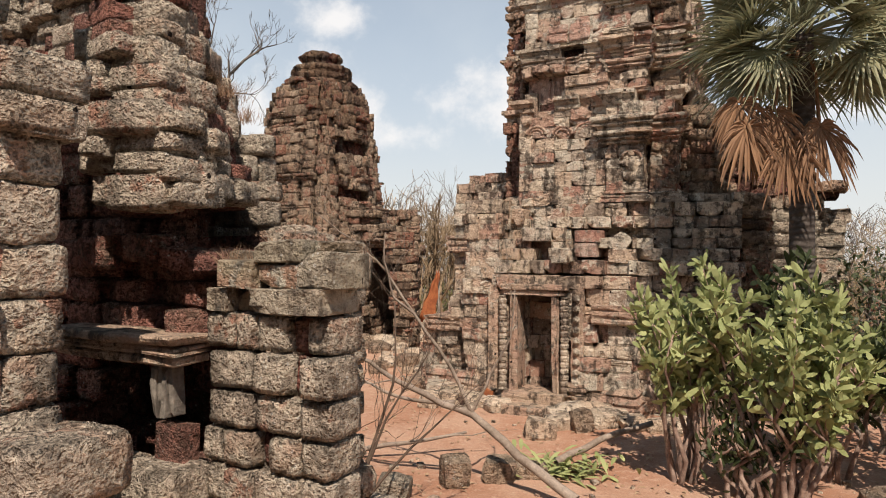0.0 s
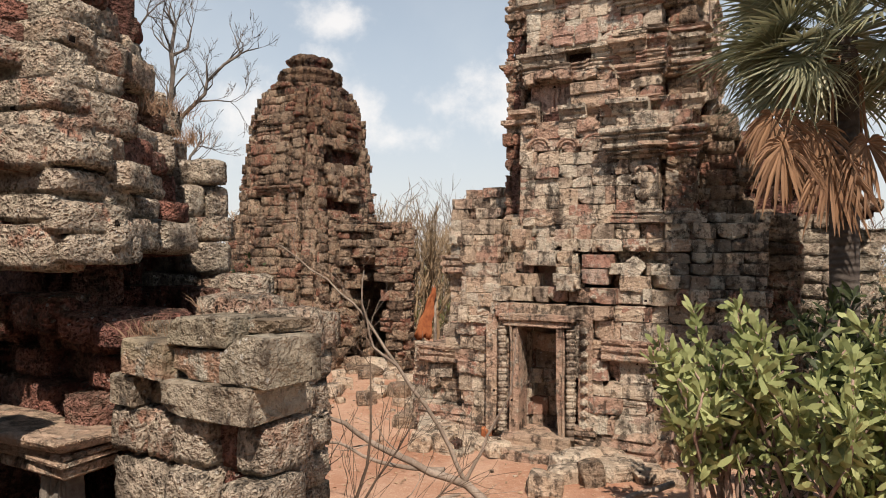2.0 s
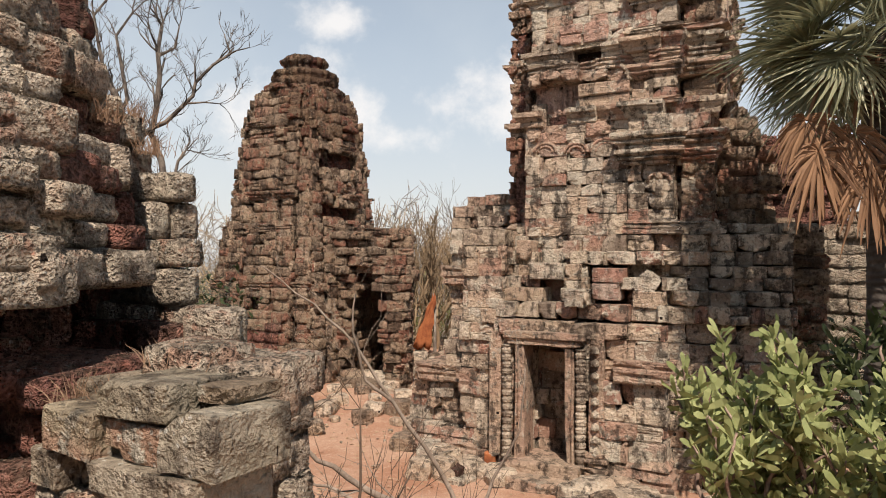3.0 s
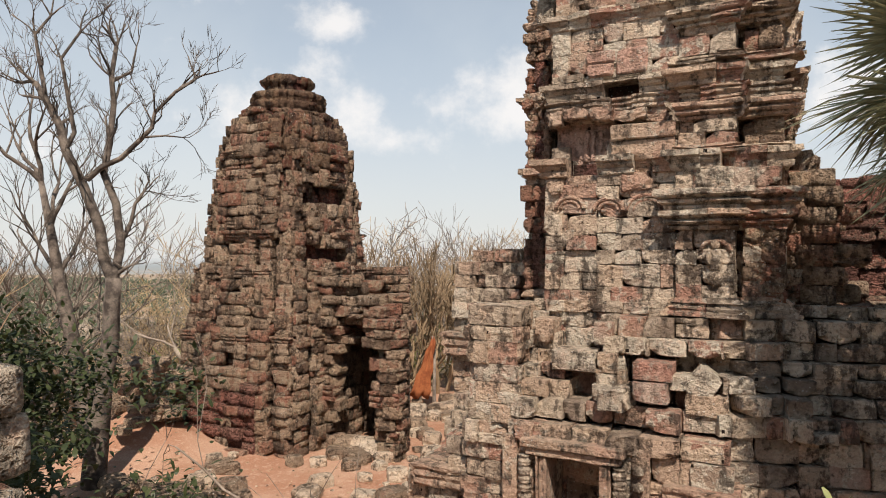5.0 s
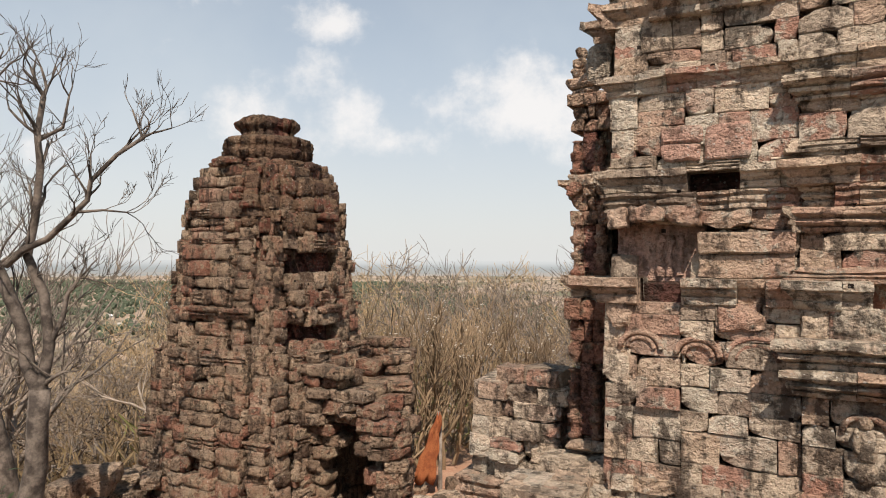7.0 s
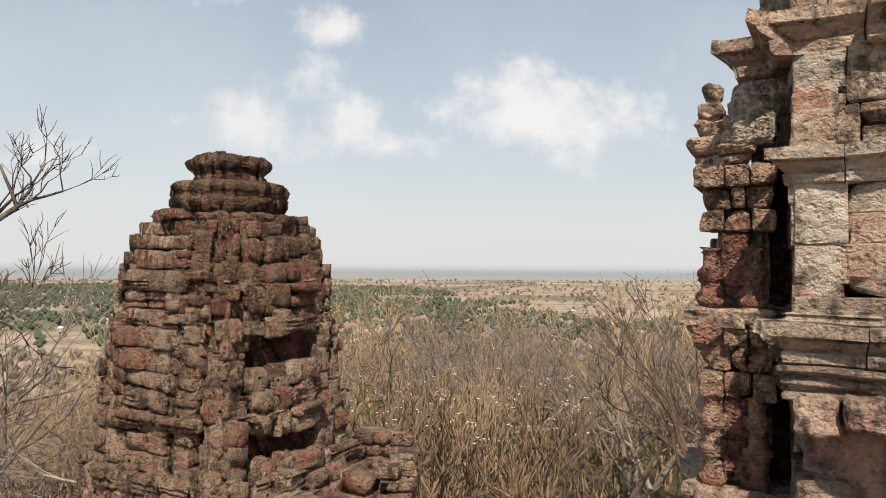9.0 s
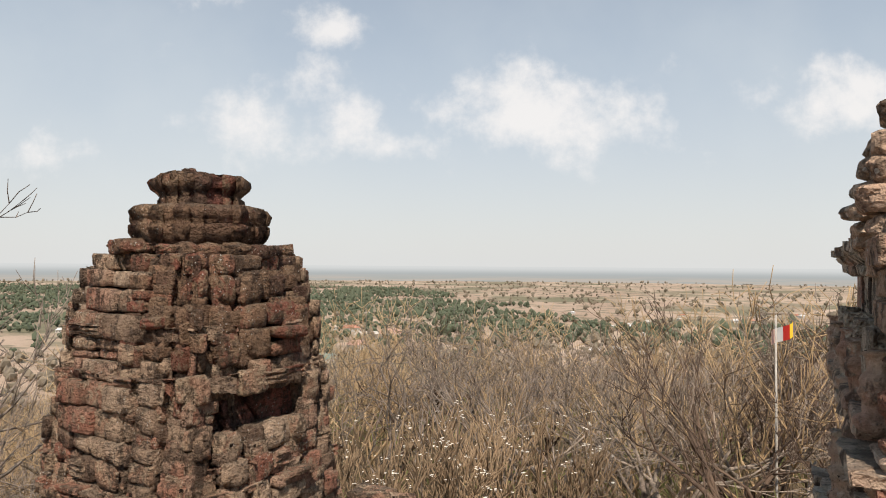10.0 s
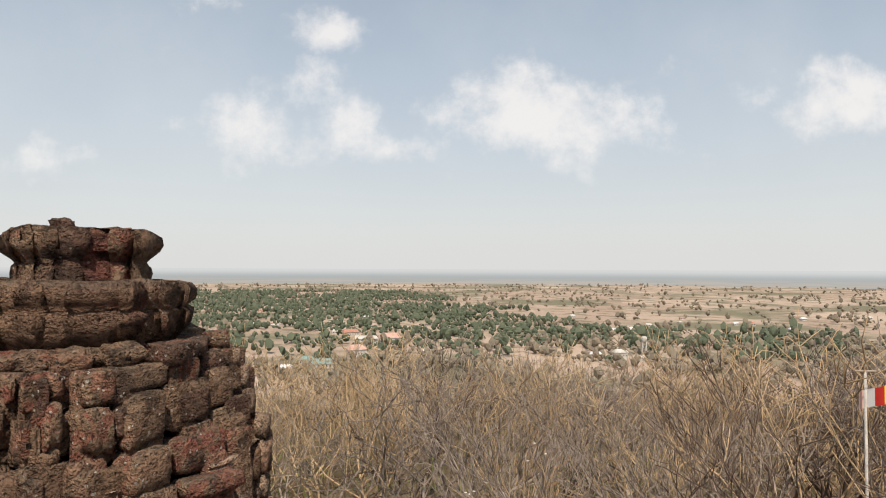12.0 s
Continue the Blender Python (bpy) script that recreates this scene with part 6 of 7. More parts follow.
def wall_mouldings():
    """Carved bands along the vestibule, the low wall and the porch."""
    t = thing("carved_bands", "weathered horizontal bands carved along the ruined walls", "carving")
    rng = np.random.default_rng(8)
    for pts, z, h, prof in (([(CU + 0.75, 11.5), (CU + 1.45, 11.5), (CU + 1.45, 12.6)], 0.1, 0.42, BASEMOULD), ([(CU + 0.75, 11.5), (CU + 1.45, 11.5), (CU + 1.45, 12.6)], 1.62, 0.34, FRIEZE),
                            ([(-6.6, 11.75), (-5.4, 11.75)], 0.15, 0.36, BASEMOULD), ([(-6.6, 13.7), (-6.6, 11.75), (-5.4, 11.75)], 1.3, 0.3, FRIEZE), ([(-7.0, 15.0), (-7.0, 13.6), (-5.8, 13.6)], 2.9, 0.4, FRIEZE),
                            ([(-12.0, 15.55), (-11.0, 15.55)], 1.3, 0.35, FRIEZE), ([(-12.0, 15.55), (-11.0, 15.55)], 0.0, 0.35, BASEMOULD), ([(-10.0, 15.55), (-9.25, 15.55)], 1.3, 0.35, FRIEZE),
                            ([(-13.9, 14.2), (-12.4, 14.2)], 0.0, 0.3, BASEMOULD)):
        m = Masonry()
        moulding(m, pts, z, h, prof, 0.25, (0.3, 0.6), False, rng, 0.02, 0.05)
        for verts, faces in m.stones:
            mesh_ob("moulded_stone", verts, faces, M_SAND if pts[0][0] > -9 else M_DARK, t, smooth=False)


wall_mouldings()


def tower_carving():
    """Niche figure, arched gables, columns and finials on the central tower."""
    t = thing("tower_carving", "weathered carved niche, small arches and corner finials in sandstone", "carving")

    def arch(u, v, z, r, thick):
        verts, faces = [], []
        path = [uv(u + r * math.cos(a), v, z + r * 0.8 * math.sin(a)) for a in np.linspace(0, math.pi, 13)]
        tube(verts, faces, path, [thick] * 13, 6)
        mesh_ob("arch", verts, faces, M_SAND, t, "carved arch moulding")

    for u, z, r in ((-4.52, 5.28, 0.2), (-3.98, 5.24, 0.2), (-3.46, 5.22, 0.27)):
        arch(u, 12.425, z, r, 0.034)
        arch(u, 12.425, z, r * 0.66, 0.026)
    c = uv(-2.62, 12.36, 4.56)
    bm = bmesh.new()
    for p, s in ((Vector((0, 0, 0.0)), (0.1, 0.07, 0.17)), (Vector((0, 0, 0.2)), (0.06, 0.06, 0.075)), (Vector((-0.08, 0, 0.04)), (0.035, 0.05, 0.13)), (Vector((0.08, 0, 0.04)), (0.035, 0.05, 0.13)), (Vector((0, 0, -0.22)), (0.09, 0.06, 0.12))):
        g = bmesh.ops.create_icosphere(bm, subdivisions=2, radius=1.0)["verts"]
        for w in g:
            w.co = Matrix.Rotation(TURN_T, 3, "Z") @ Vector((w.co.x * s[0], w.co.y * s[1], w.co.z * s[2])) + c + p
    part("niche_figure", bm, M_SAND, t, "worn relief", True)
    arch(-2.62, 12.355, 4.68, 0.17, 0.03)
    # niche of the second tier: red back, small balusters, sill
    slab("niche_back", -4.84, -3.95, 12.84, 13.0, 5.94, 6.56, M_PINK, t, "red stone back of the niche", 0.01)
    for u in (-4.4, -4.3, -4.2):
        rows = [(0.04, 6.0), (0.05, 6.04), (0.035, 6.1), (0.05, 6.18), (0.035, 6.24), (0.05, 6.34), (0.04, 6.42)]
        lathe("baluster", u, 12.84, rows, M_PINK, t, "red stone baluster", 8)
    slab("panel", -4.0, -3.14, 12.64, 12.8, 5.98, 6.22, M_SAND, t, "", 0.02)
    slab("panel", -4.0, -3.14, 12.6, 12.8, 6.224, 6.44, M_SAND, t, "", 0.02)
    for u0, u1, z0, z1 in ((-4.36, -3.98, 7.18, 7.36), (-4.36, -3.96, 7.364, 7.54), (-3.94, -3.52, 7.18, 7.54)):
        slab("panel", u0, u1, 12.69, 12.85, z0, z1, M_PINK, t, "reddish stone of the third tier", 0.025)
    for u0, u1, z0, z1, v in ((-4.9, -4.66, 6.5, 6.7, 12.56), (-4.65, -4.3, 6.54, 6.72, 12.5), (-4.29, -3.97, 6.5, 6.72, 12.53), (-3.95, -3.5, 6.5, 6.66, 12.6), (-4.86, -4.6, 5.5, 5.72, 12.38), (-3.8, -3.4, 5.5, 5.72, 12.37)):
        slab("frieze_block", u0, u1, v, v + 0.34, z0, z1, M_SAND, t, "", 0.03, (0.02, 0.03))
    # the narrow bay: corner columns, red panels, jutting capitals, tier by tier
    for z0, z1, z2, du in ((4.1, 4.98, 5.72, 0.0), (5.98, 6.56, 7.08, 0.03), (7.16, 7.66, 8.1, 0.03)):
        vb = 13.14
        for u in (-5.4 + du, -5.14 + du):
            rows, z = [], z0
            while z < z1 - 0.1:
                rows += [(0.07, z), (0.09, z + 0.025), (0.09, z + 0.055), (0.06, z + 0.075), (0.055, z + 0.17), (0.08, z + 0.19)]
                z += 0.2
            lathe("small_column", u, vb, rows, M_DARK, t, "", 9)
        slab("panel", -5.34 + du, -5.18 + du, vb - 0.02, vb + 0.12, z0 + 0.04, z1, M_RED, t, "reddish niche panel", 0.015)
        steps = 3
        for i in range(steps):
            a, b = z1 + (z2 - z1) * i / steps, z1 + (z2 - z1) * (i + 1) / steps - 0.004
            o = (0.01, 0.0, 0.05)[i]
            cuts = (-5.46 - o + du, -5.32 + du + 0.04 * (i % 2), -5.16 + du - 0.03 * (i % 2), -5.02 + du + o * 0.5)
            for j, (c, d) in enumerate(zip(cuts, cuts[1:])):
                slab("capital", c + 0.003, d - 0.003, vb - 0.06 - o + 0.03 * ((i + j) % 2), vb + 0.4, a, b, M_DARK, t, "", 0.012, (0.012, 0.006))
        slab("sill", -5.5 + du, -5.0 + du, vb - 0.12, vb + 0.3, z0 - 0.12, z0, M_SAND, t, "", 0.025)
        # columns along the flank
        for v in (13.6, 14.2, 14.9, 15.6, 16.3):
            rows, z = [], z0
            while z < z1 - 0.1:
                rows += [(0.085, z), (0.1, z + 0.03), (0.1, z + 0.06), (0.07, z + 0.085), (0.07, z + 0.16), (0.09, z + 0.18)]
                z += 0.2
            lathe("small_column", -5.44 + du, v, rows, M_SAND, t, "", 9)
        for v in (13.9, 14.55, 15.25, 15.95):
            slab("panel", -5.47 + du, -5.3 + du, v - 0.18, v + 0.18, z0 + 0.05, z1 - 0.02, M_LAT, t, "reddish niche panel", 0.02)
            slab("sill", -5.54 + du, -5.3 + du, v - 0.24, v + 0.24, z0 - 0.05, z0 + 0.05, M_SAND, t, "", 0.02)
    for u, v, z, h, r in ((-5.38, 13.3, 8.1, 0.6, 0.12), (-5.22, 13.18, 8.1, 0.42, 0.1), (-5.4, 13.75, 8.1, 0.5, 0.11)):
        for i in range(5):
            w, a = r * (1.0, 1.15, 0.85, 0.7, 0.45)[i], z + h * (0.0, 0.16, 0.36, 0.56, 0.78)[i]
            slab("finial_stone", u - w, u + w, v - w, v + w, a, z + h * (0.16, 0.36, 0.56, 0.78, 1.0)[i], M_SAND, t, "pointed corner finial" if i == 4 else "", 0.03, (0.025, 0.025))
    slab("panel", -5.24, -4.96, 13.05, 13.3, 8.22, 8.64, M_LAT, t, "reddish niche panel", 0.03)


tower_carving()

# ---------------------------------------------------------------- lintel and post of the near doorway
lt = thing("door_lintel", "weathered grey carved lintel over the dark doorway", "lintel")
beam = slab("beam", -5.6, -4.06, 3.34, 3.7, 1.95, 2.03, M_SAND, lt, "", 0.02)
slab("upper_fillet", -5.62, -4.04, 3.31, 3.7, 2.034, 2.07, M_SAND, beam)
slab("upper_fillet", -5.64, -4.02, 3.29, 3.7, 2.074, 2.11, M_SAND, beam)
slab("top_fillet", -5.66, -4.0, 3.25, 3.7, 2.114, 2.19, M_SAND, beam, "", 0.02)
lt = thing("wooden_post", "grooved weathered grey post standing in the doorway", "post")
for i in range(4):
    slab("lath", -4.4 + 0.055 * i, -4.352 + 0.055 * i, 3.42 + 0.02 * (i % 2), 3.56, 1.5 + 0.015 * i, 1.945, M_WOOD, lt, "", 0.006)
slab("lower_post", -4.38, -4.06, 3.44, 3.6, 0.4, 1.49, M_RED, lt)
# orange cloth on a leaning stake
lt = thing("draped_cloth", "orange cloth hung over a leaning wooden stake", "cloth", (-0.42, 23.2, ground_z(-0.42, 23.2)))
v, f = [], []
tube(v, f, [Vector((-0.25, 0, -0.2)), Vector((0.0, 0, 0.9)), Vector((0.22, 0, 2.1))], [0.05, 0.045, 0.035], 7)
tube(v, f, [Vector((0.28, 0.1, -0.2)), Vector((0.27, 0.1, 1.9))], [0.06, 0.045], 7)
mesh_ob("stake", v, f, M_BARK, lt)
v, f = [], []
for i in range(9):
    for j in range(7):
        k, s = i / 8, j / 6
        v.append((0.24 - 0.42 * k ** 1.1 + (s - 0.5) * (0.12 + 0.5 * k) + 0.03 * math.sin(i * 2.1), -0.09 + 0.05 * math.sin(j * 2.3 + i * 0.6), 2.05 - 1.75 * k + 0.06 * math.sin(j * 1.9)))
for i in range(8):
    for j in range(6):
        a = i * 7 + j
        f.append((a, a + 1, a + 8, a + 7))
cl = mesh_ob("cloth", v, f, M_CLOTH, lt, "orange cloth")
md = cl.modifiers.new("thick", "SOLIDIFY")
md.thickness = 0.012
boulder("clay_pot_shard", 0.9, 12.55, (0.2, 0.18, 0.2), 77, M_CLOTH, "round orange shard at the terrace foot", "shard", "shards", 0.12)


def grass_tuft(x, y, z, count, spread, height, seed, label="dry orange grass growing on the masonry"):
    rnd = random.Random(seed)
    v, f = [], []
    for i in range(count):
        p = Vector((rnd.gauss(0, spread), rnd.gauss(0, spread), 0))
        d = Vector((rnd.gauss(0, 0.45), rnd.gauss(0, 0.45), 1)).normalized()
        h = height * rnd.uniform(0.5, 1.2)
        s = d.orthogonal().normalized() * 0.0026
        m = p + d * h * 0.6
        e = p + d * h + Vector((d.x, d.y, -0.1)) * h * 0.3
        k = len(v)
        v += [tuple(p - s), tuple(p + s), tuple(m - s * 0.8), tuple(m + s * 0.8), tuple(e)]
        f += [(k, k + 1, k + 3, k + 2), (k + 2, k + 3, k + 4)]
    ob = mesh_ob("dry_grass", v, f, M_DRYGRASS, None, smooth=False)
    ob.location = (x, y, z)
    return tagged(ob, label, "grass", kind="stuff")


for u, w, z, n, s, h in ((-3.78, 3.7, 2.7, 70, 0.07, 0.2), (-3.5, 4.1, 2.9, 50, 0.12, 0.14), (-5.3, 5.0, 4.45, 160, 0.1, 0.22), (-4.78, 4.45, 4.32, 90, 0.06, 0.2), (-5.05, 5.0, 4.2, 80, 0.07, 0.2), (-6.2, 14.2, 4.6, 90, 0.3, 0.2)):
    g = uv(u, w, z)
    grass_tuft(g.x, g.y, g.z, n, s, h, int(n * 3 + h * 100))


def ground_litter():
    """Dry leaves and small stones strewn over the court."""
    rnd = random.Random(91)
    v, f = [], []
    for i in range(3600):
        x, y = rnd.uniform(-7, 6), rnd.uniform(6.2, 18)
        if hash2(x * 0.8, y * 0.8) < rnd.uniform(-0.5, 0.3):
            continue
        p = Vector((x, y, ground_z(x, y) + 0.012))
        d = Vector((rnd.gauss(0, 1), rnd.gauss(0, 1), rnd.gauss(0, 0.12))).normalized()
        add_leaf(v, f, p, d, Vector((rnd.gauss(0, 0.3), rnd.gauss(0, 0.3), 1)), rnd.uniform(0.05, 0.12), rnd.uniform(0.025, 0.05), 0.25)
    tagged(mesh_ob("leaf_litter", v, f, leaf_mat("dead_leaves", (0.20, 0.11, 0.06), (0.46, 0.33, 0.21), 0.9, 0.1), None, smooth=False), "dry brown leaves strewn over the red earth", "leaves", kind="stuff")
    v, f, n = [], [], 0
    place, quads = grid_box((1, 1, 1))
    for i in range(1500):
        x, y = rnd.uniform(-7, 6), rnd.uniform(6.2, 18)
        if hash2(x * 0.9 + 7, y * 0.9) < rnd.uniform(-0.4, 0.4):
            continue
        s = rnd.uniform(0.012, 0.05) * (2.2 if rnd.random() < 0.12 else 1.0)
        a = rnd.uniform(0, 3)
        for q in place:
            e = (Vector(q) - Vector((0.5, 0.5, 0.5)))
            e = Vector((e.x * rnd.uniform(0.7, 1.6), e.y * rnd.uniform(0.7, 1.2), e.z * rnd.uniform(0.5, 0.9))) * s
            v.append((x + e.x * math.cos(a) - e.y * math.sin(a), y + e.x * math.sin(a) + e.y * math.cos(a), ground_z(x, y) + e.z + s * 0.2))
        f += [tuple(j + n for j in q) for q in quads]
        n += 8
    tagged(mesh_ob("pebbles", v, f, M_SAND, None, smooth=False), "small stone chips strewn over the red earth", "pebbles", kind="stuff")


ground_litter()


# ---------------------------------------------------------------- flag, village, woods and plain
def flag_pole(x, y, top):
    z0 = ground_z(x, y)
    t = thing("flag_pole", "white pole with a striped wind-blown flag", "flag", (x, y, z0))
    h = top - z0
    v, f = [], []
    tube(v, f, [Vector((0, 0, -0.2)), Vector((0, 0, h * 0.5)), Vector((0, 0, h))], [0.036, 0.032, 0.025], 8)
    pole = mesh_ob("pole", v, f, mottled("pole_paint", (0.36, 0.34, 0.30), (0.48, 0.46, 0.42), 3.0), t)
    v, f = [], []
    tube(v, f, [Vector((-0.22, 0, h)), Vector((0.22, 0, h))], [0.025, 0.025], 6)
    mesh_ob("crossbar", v, f, M_PALE, pole)
    stripes = (("blue", (0.05, 0.06, 0.4)), ("yellow", (0.8, 0.55, 0.05)), ("red", (0.6, 0.04, 0.03)), ("white", (0.8, 0.8, 0.78)), ("pale pink", (0.70, 0.47, 0.40)))
    for i, (nm, col) in enumerate(stripes):
        m, k = material(nm + "_flag")
        finish(k, col, 0.8)
        v, f = [], []
        for a in range(4):
            for c in range(6):
                s, w = (i + a / 3) / 5, c / 5
                v.append((0.42 - 0.46 * s, -0.2 * math.sin(s * 5) - 0.05, h - 0.12 - 0.36 * w - 0.34 * s + 0.04 * math.sin(w * 6)))
        for a in range(3):
            for c in range(5):
                q = a * 6 + c
                f.append((q, q + 1, q + 7, q + 6))
        mesh_ob("stripe", v, f, m, t, nm + " stripe of the flag")
    v, f = [], []
    tube(v, f, [Vector((0.22, 0, h)), Vector((0.45, -0.05, h - 0.2)), Vector((0.4, 0, h * 0.3))], [0.006, 0.006, 0.006], 4)
    mesh_ob("cord", v, f, M_WOOD, t)


flag_pole(8.1, 28.0, 6.8)

M_PLASTER = mottled("white_plaster", (0.40, 0.38, 0.34), (0.52, 0.50, 0.45), 0.4, 0.8, 0.1)
M_TILE_RED = mottled("red_roof", (0.33, 0.15, 0.10), (0.42, 0.22, 0.16), 0.3, 0.8, 0.1)
M_TILE_PINK = mottled("pink_roof", (0.45, 0.27, 0.21), (0.52, 0.35, 0.29), 0.3, 0.8, 0.1)
M_TEAL = mottled("teal_roof", (0.17, 0.28, 0.26), (0.23, 0.34, 0.31), 0.3, 0.6, 0.1)
M_TIN = mottled("tin_roof", (0.50, 0.50, 0.50), (0.66, 0.66, 0.65), 0.3, 0.5, 0.1)
M_PANE = mottled("dark_window", (0.04, 0.05, 0.06), (0.07, 0.08, 0.09), 0.5, 0.3, 0.0)


def house(x, y, w, d, h, roof, turn, label):
    t = thing("village_house", label, "house", (x, y, ground_z(x, y)), "village houses")
    t.rotation_euler, t.scale = (0, 0, turn), (0.7, 0.7, 0.7)

    def bx(name, cx, cy, cz, sx, sy, sz, mat):
        bm = bmesh.new()
        bmesh.ops.create_cube(bm, size=1.0)
        for q in bm.verts:
            q.co = Vector((cx + q.co.x * sx, cy + q.co.y * sy, cz + q.co.z * sz))
        return part(name, bm, mat, t)

    bx("wall", 0, 0, h / 2 - 0.5, w, d, h + 1, M_PLASTER)
    rise, eave = d * 0.34, 0.8
    v = [(-w / 2 - eave, -d / 2 - eave, h - 0.3), (w / 2 + eave, -d / 2 - eave, h - 0.3), (w / 2 + eave, d / 2 + eave, h - 0.3), (-w / 2 - eave, d / 2 + eave, h - 0.3), (-w / 2 + d * 0.18, 0, h + rise), (w / 2 - d * 0.18, 0, h + rise)]
    f = [(0, 1, 5, 4), (1, 2, 5), (2, 3, 4, 5), (3, 0, 4), (0, 3, 2, 1)]
    mesh_ob("roof", v, f, roof, t, smooth=False)
    for i in range(max(2, int(w / 3.5))):
        bx("window", -w / 2 + (i + 0.5) * w / max(2, int(w / 3.5)), -d / 2 - 0.03, h * 0.55, 1.2, 0.12, 1.3, M_PANE)


for x, y, w, d, h, r, a, lb in ((-44, 590, 26, 16, 9, M_TILE_PINK, 0.2, "large pink-roofed hall in the village"), (-66, 600, 30, 10, 6, M_PLASTER, 0.1, "long white hall in the village"),
                                (-62, 500, 18, 14, 10, M_TILE_PINK, 0.5, "pink gabled hall in the village"), (-78, 455, 22, 12, 5, M_TEAL, 0.3, "teal-roofed shed in the village"),
                                (-92, 470, 14, 9, 5, M_TEAL, -0.2, "teal-roofed shed in the village"), (-100, 440, 12, 8, 4, M_TIN, 0.1, "tin-roofed house in the village"),
                                (-88, 660, 22, 12, 6, M_TILE_RED, 0.4, "orange-roofed house among trees"), (136, 505, 14, 9, 8, M_PLASTER, 0.2, "white block house by the water tower"),
                                (120, 515, 12, 7, 4, M_TIN, 0.0, "tin-roofed house in the village"), (150, 498, 9, 7, 4, M_PLASTER, -0.3, "small white house by the water tower"), (-12, 520, 8, 6, 5, M_PLASTER, 0.3, "small white house at the wood edge"),
                                (204, 705, 18, 10, 5, M_TIN, 0.1, "tin-roofed house in the village"), (180, 690, 16, 9, 5, M_TIN, -0.2, "tin-roofed house in the village")):
    house(x, y, w, d, h, r, a, lb)
vr = random.Random(5)
for i in range(34):
    k = vr.random()
    x, y = (vr.uniform(-420, -90), vr.uniform(600, 1000)) if k < 0.5 else (vr.uniform(120, 620), vr.uniform(620, 960))
    house(x, y, vr.uniform(6, 13), vr.uniform(5, 8), vr.uniform(3, 4.5), vr.choice((M_TIN, M_TIN, M_PLASTER, M_TILE_RED)), vr.uniform(-0.6, 0.6), "small village house on the plain")


def water_tower(x, y):
    t = thing("water_tower", "white concrete water tower above the village", "water tower", (x, y, ground_z(x, y)))
    for sx in (-1.6, 1.6):
        for sy in (-1.6, 1.6):
            v, f = [], []
            tube(v, f, [Vector((sx, sy, -1)), Vector((sx * 0.85, sy * 0.85, 13))], [0.35, 0.3], 6)
            mesh_ob("leg", v, f, M_PLASTER, t)
    for z in (4.5, 9.0):
        v, f = [], []
        s = 1.45
        tube(v, f, [Vector((-s, -s, z)), Vector((s, -s, z)), Vector((s, s, z)), Vector((-s, s, z)), Vector((-s, -s, z))], [0.2] * 5, 4)
        mesh_ob("brace", v, f, M_PLASTER, t)
    v, f = [], []
    tube(v, f, [Vector((0, 0, 12.6)), Vector((0, 0, 12.8)), Vector((0, 0, 16.6)), Vector((0, 0, 17.2))], [1.5, 2.1, 2.1, 0.4], 12)
    mesh_ob("tank", v, f, M_PLASTER, t)


water_tower(155, 508)


def crown_template(seed, lumps=4):
    """An uneven small crown for far trees: several rough lumps."""
    rng = np.random.default_rng(seed)
    vs, fs, n = [], [], 0
    bm = bmesh.new()
    bmesh.ops.create_icosphere(bm, subdivisions=1, radius=1.0)
    base = np.array([v.co[:] for v in bm.verts])
    tris = [[v.index for v in f.verts] for f in bm.faces]
    bm.free()
    for i in range(lumps):
        c = rng.normal(0, (0.42, 0.42, 0.25)) + (0, 0, 0.8)
        s = rng.uniform(0.3, 0.62)
        vs.append(base * s * rng.uniform(0.6, 1.35, (len(base), 1)) + c)
        fs += [[a + n for a in t] for t in tris]
        n += len(base)
    return np.concatenate(vs), fs


def far_trees(name, label, spots, mat):
    temps = [crown_template(60 + i, 2 + i % 2) for i in range(5)]
    verts, faces, n = [], [], 0
    rng = np.random.default_rng(9)
    for i, (x, y, s) in enumerate(spots):
        v, f = temps[i % 5]
        a = rng.uniform(0, 6.28)
        r = np.array(((math.cos(a), -math.sin(a), 0), (math.sin(a), math.cos(a), 0), (0, 0, 1)))
        verts.append(v @ r.T * (s, s, s * rng.uniform(0.8, 1.3)) + (x, y, ground_z(x, y)))
        faces += [tuple(q + n for q in t) for t in f]
        n += len(v)
    return tagged(mesh_ob(name, np.concatenate(verts), faces, mat, None, smooth=False), label, "trees", kind="stuff")


M_FARGREEN = leaf_mat("far_green_crowns", (0.065, 0.085, 0.052), (0.115, 0.135, 0.085), 0.85, 0.1)
M_FARBROWN = leaf_mat("far_dry_crowns", (0.16, 0.14, 0.10), (0.25, 0.21, 0.155), 0.9, 0.1)
fr = random.Random(6)
belt, dots = [], []
while len(belt) < 8500:
    x, y = fr.uniform(-1300, 260), fr.uniform(560, 1900)
    edge = 230 - 0.25 * (y - 560) + 90 * hash2(x * 0.01, y * 0.01)
    if x > edge or (y < 700 + 60 * hash2(x * 0.02, 1.0) and -200 < x < -20 and fr.random() < 0.75) or hash2(x * 0.006, y * 0.006) < -0.25:
        continue
    belt.append((x, y, fr.uniform(2.6, 6.2)))
for i in range(90):
    belt.append((fr.uniform(120, 420), fr.uniform(560, 720), fr.uniform(4, 8)))
while len(dots) < 2300:
    y = 600 + 2200 * fr.random() ** 1.1
    x = fr.uniform(-0.9, 0.95) * y
    if hash2(x * 0.003, y * 0.002) < -0.1 and fr.random() < 0.6:
        continue
    dots.append((x, y, fr.uniform(2, 5.2) * (1 + y / 6000)))
near_brown = []
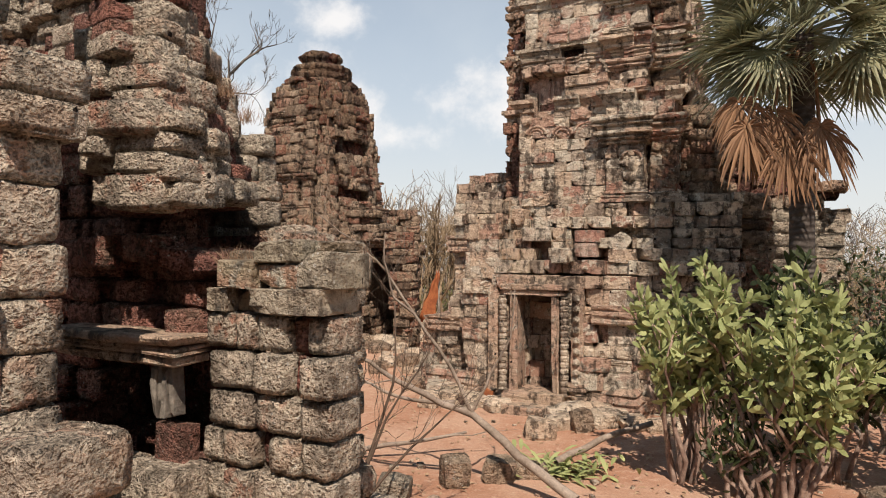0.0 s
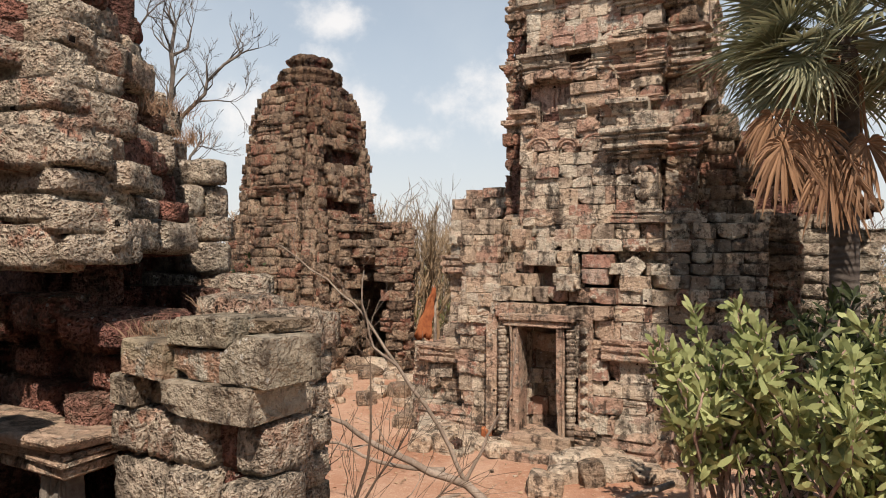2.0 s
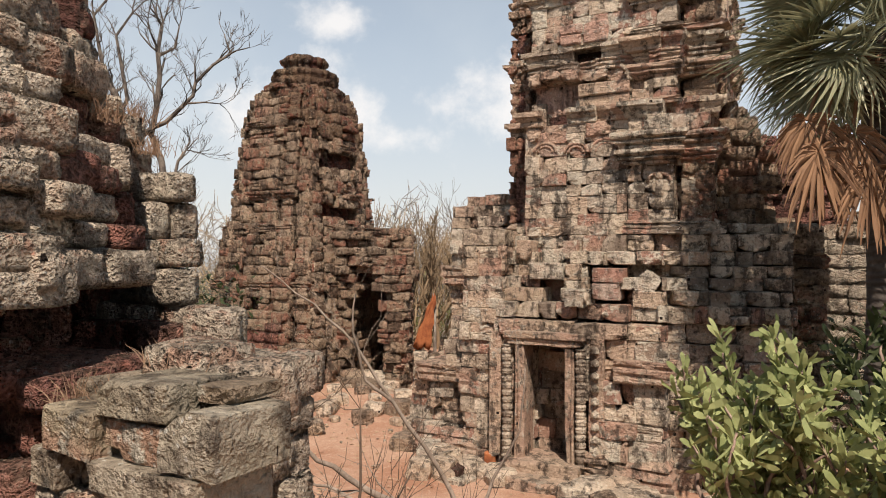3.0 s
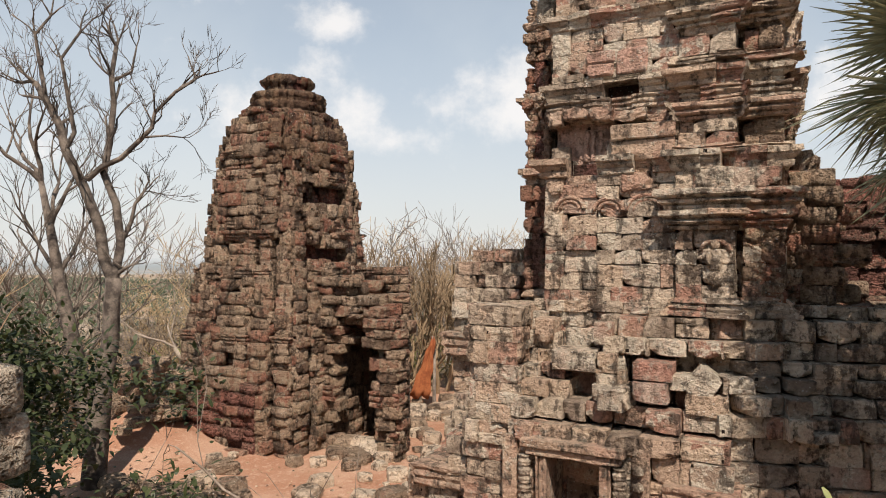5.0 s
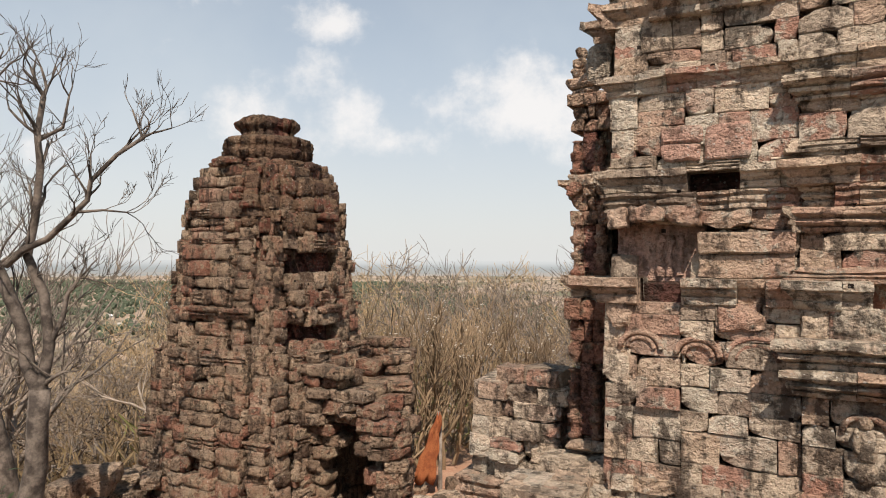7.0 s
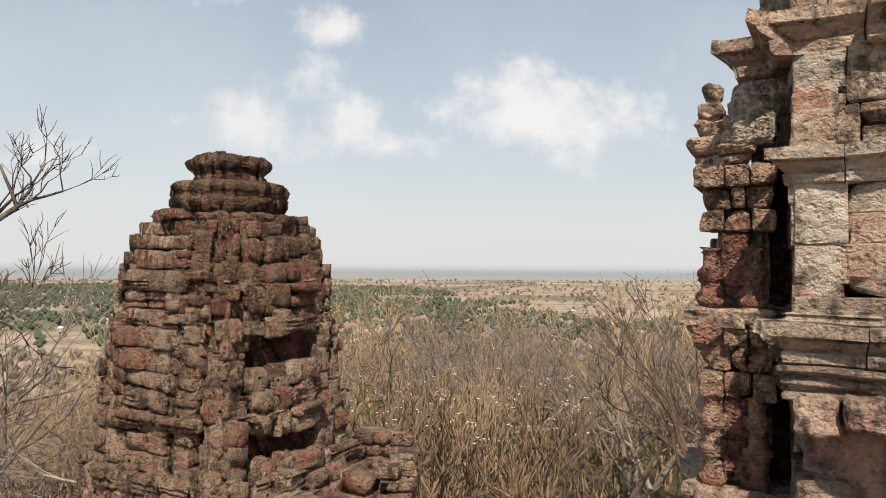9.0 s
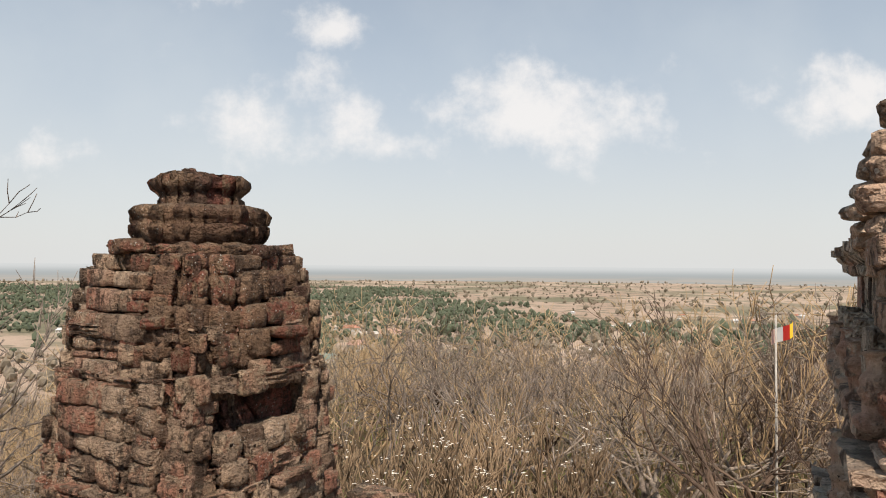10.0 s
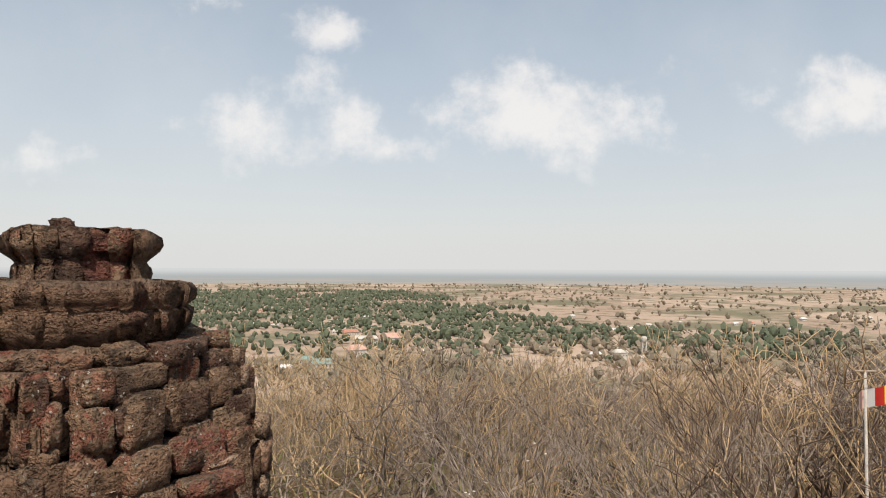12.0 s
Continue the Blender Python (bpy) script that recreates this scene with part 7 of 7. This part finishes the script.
while len(near_brown) < 1300:
    x, y = fr.uniform(-420, 560), fr.uniform(300, 620)
    if ground_z(x, y) > -56 and fr.random() < 0.5 or hash2(x * 0.012, y * 0.012) < -0.3 or (x < -70 and y > 470):
        continue
    near_brown.append((x, y, fr.uniform(2.5, 5.5)))
for i in range(120):
    x, y = fr.uniform(-330, 330), fr.uniform(470, 640)
    if not (-190 < x < -75 and 440 < y < 480):
        belt.append((x, y, fr.uniform(3.5, 7.5)))
far_trees("dry_wood", "dry brown wood at the foot of the hill", near_brown, M_FARBROWN)
far_trees("green_belt", "belt of green trees round the village", belt, M_FARGREEN)
far_trees("field_trees", "scattered dusty trees on the dry fields", dots, M_FARBROWN)


def far_thicket():
    """Leafless wood on the lower slopes: sprays of thin stems."""
    rng = random.Random(19)
    v, f = [], []
    count = 0
    while count < 3200:
        y = 58 + 430 * rng.random() ** 1.1
        x = rng.uniform(-0.85, 0.95) * y
        z = ground_z(x, y)
        if z < -57 and rng.random() < 0.2:
            continue
        s = rng.uniform(4.5, 8.5)
        for k in range(15):
            a, lean = rng.uniform(0, 6.28), abs(rng.gauss(0, 0.7))
            d = Vector((math.cos(a) * lean, math.sin(a) * lean, 1)).normalized()
            b = Vector((x, y, z)) + d * s * rng.uniform(0, 0.45)
            e = b + d * s * rng.uniform(0.4, 0.7)
            r = 0.03 + y * 0.00022
            o = d.orthogonal().normalized() * r
            n = len(v)
            q = d.cross(o)
            v += [tuple(b + o), tuple(b - o * 0.5 + q * 0.87), tuple(b - o * 0.5 - q * 0.87), tuple(e)]
            f += [(n, n + 1, n + 3), (n + 1, n + 2, n + 3), (n + 2, n, n + 3)]
        count += 1
    tagged(mesh_ob("leafless_wood", v, f, M_TWIG, None, smooth=False), "leafless brown wood on the hill slopes", "woods", kind="stuff")


far_thicket()


def horizon_haze():
    """A far glowing ring, haze painted in: fields below, dim woods, melting into the pale sky."""
    m, k = material("horizon_haze")
    p = k.add("ShaderNodeNewGeometry").outputs["Position"]
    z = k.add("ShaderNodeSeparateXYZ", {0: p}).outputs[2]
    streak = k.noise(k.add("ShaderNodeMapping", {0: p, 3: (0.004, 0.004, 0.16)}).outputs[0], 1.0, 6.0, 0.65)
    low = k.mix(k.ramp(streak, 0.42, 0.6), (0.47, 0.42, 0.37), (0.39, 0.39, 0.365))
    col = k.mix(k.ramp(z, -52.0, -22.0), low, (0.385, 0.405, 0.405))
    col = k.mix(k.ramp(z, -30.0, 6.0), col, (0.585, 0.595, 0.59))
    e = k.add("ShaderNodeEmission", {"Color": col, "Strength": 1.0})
    out = k.add("ShaderNodeOutputMaterial")
    k.link(e.outputs[0], out.inputs[0])
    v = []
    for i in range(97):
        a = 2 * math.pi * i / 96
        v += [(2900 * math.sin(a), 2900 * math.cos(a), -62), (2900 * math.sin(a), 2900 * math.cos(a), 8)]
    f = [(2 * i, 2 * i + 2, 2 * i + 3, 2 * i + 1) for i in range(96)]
    tagged(mesh_ob("backdrop", v, f, m, None, smooth=False), "glowing backdrop of distant woods with grey-blue haze painted in", "backdrop", kind="structure")


horizon_haze()


# ---------------------------------------------------------------- separate stones of the walls and towers
for items, mat, owner in PIECES:
    stone_pieces(items, mat, owner)
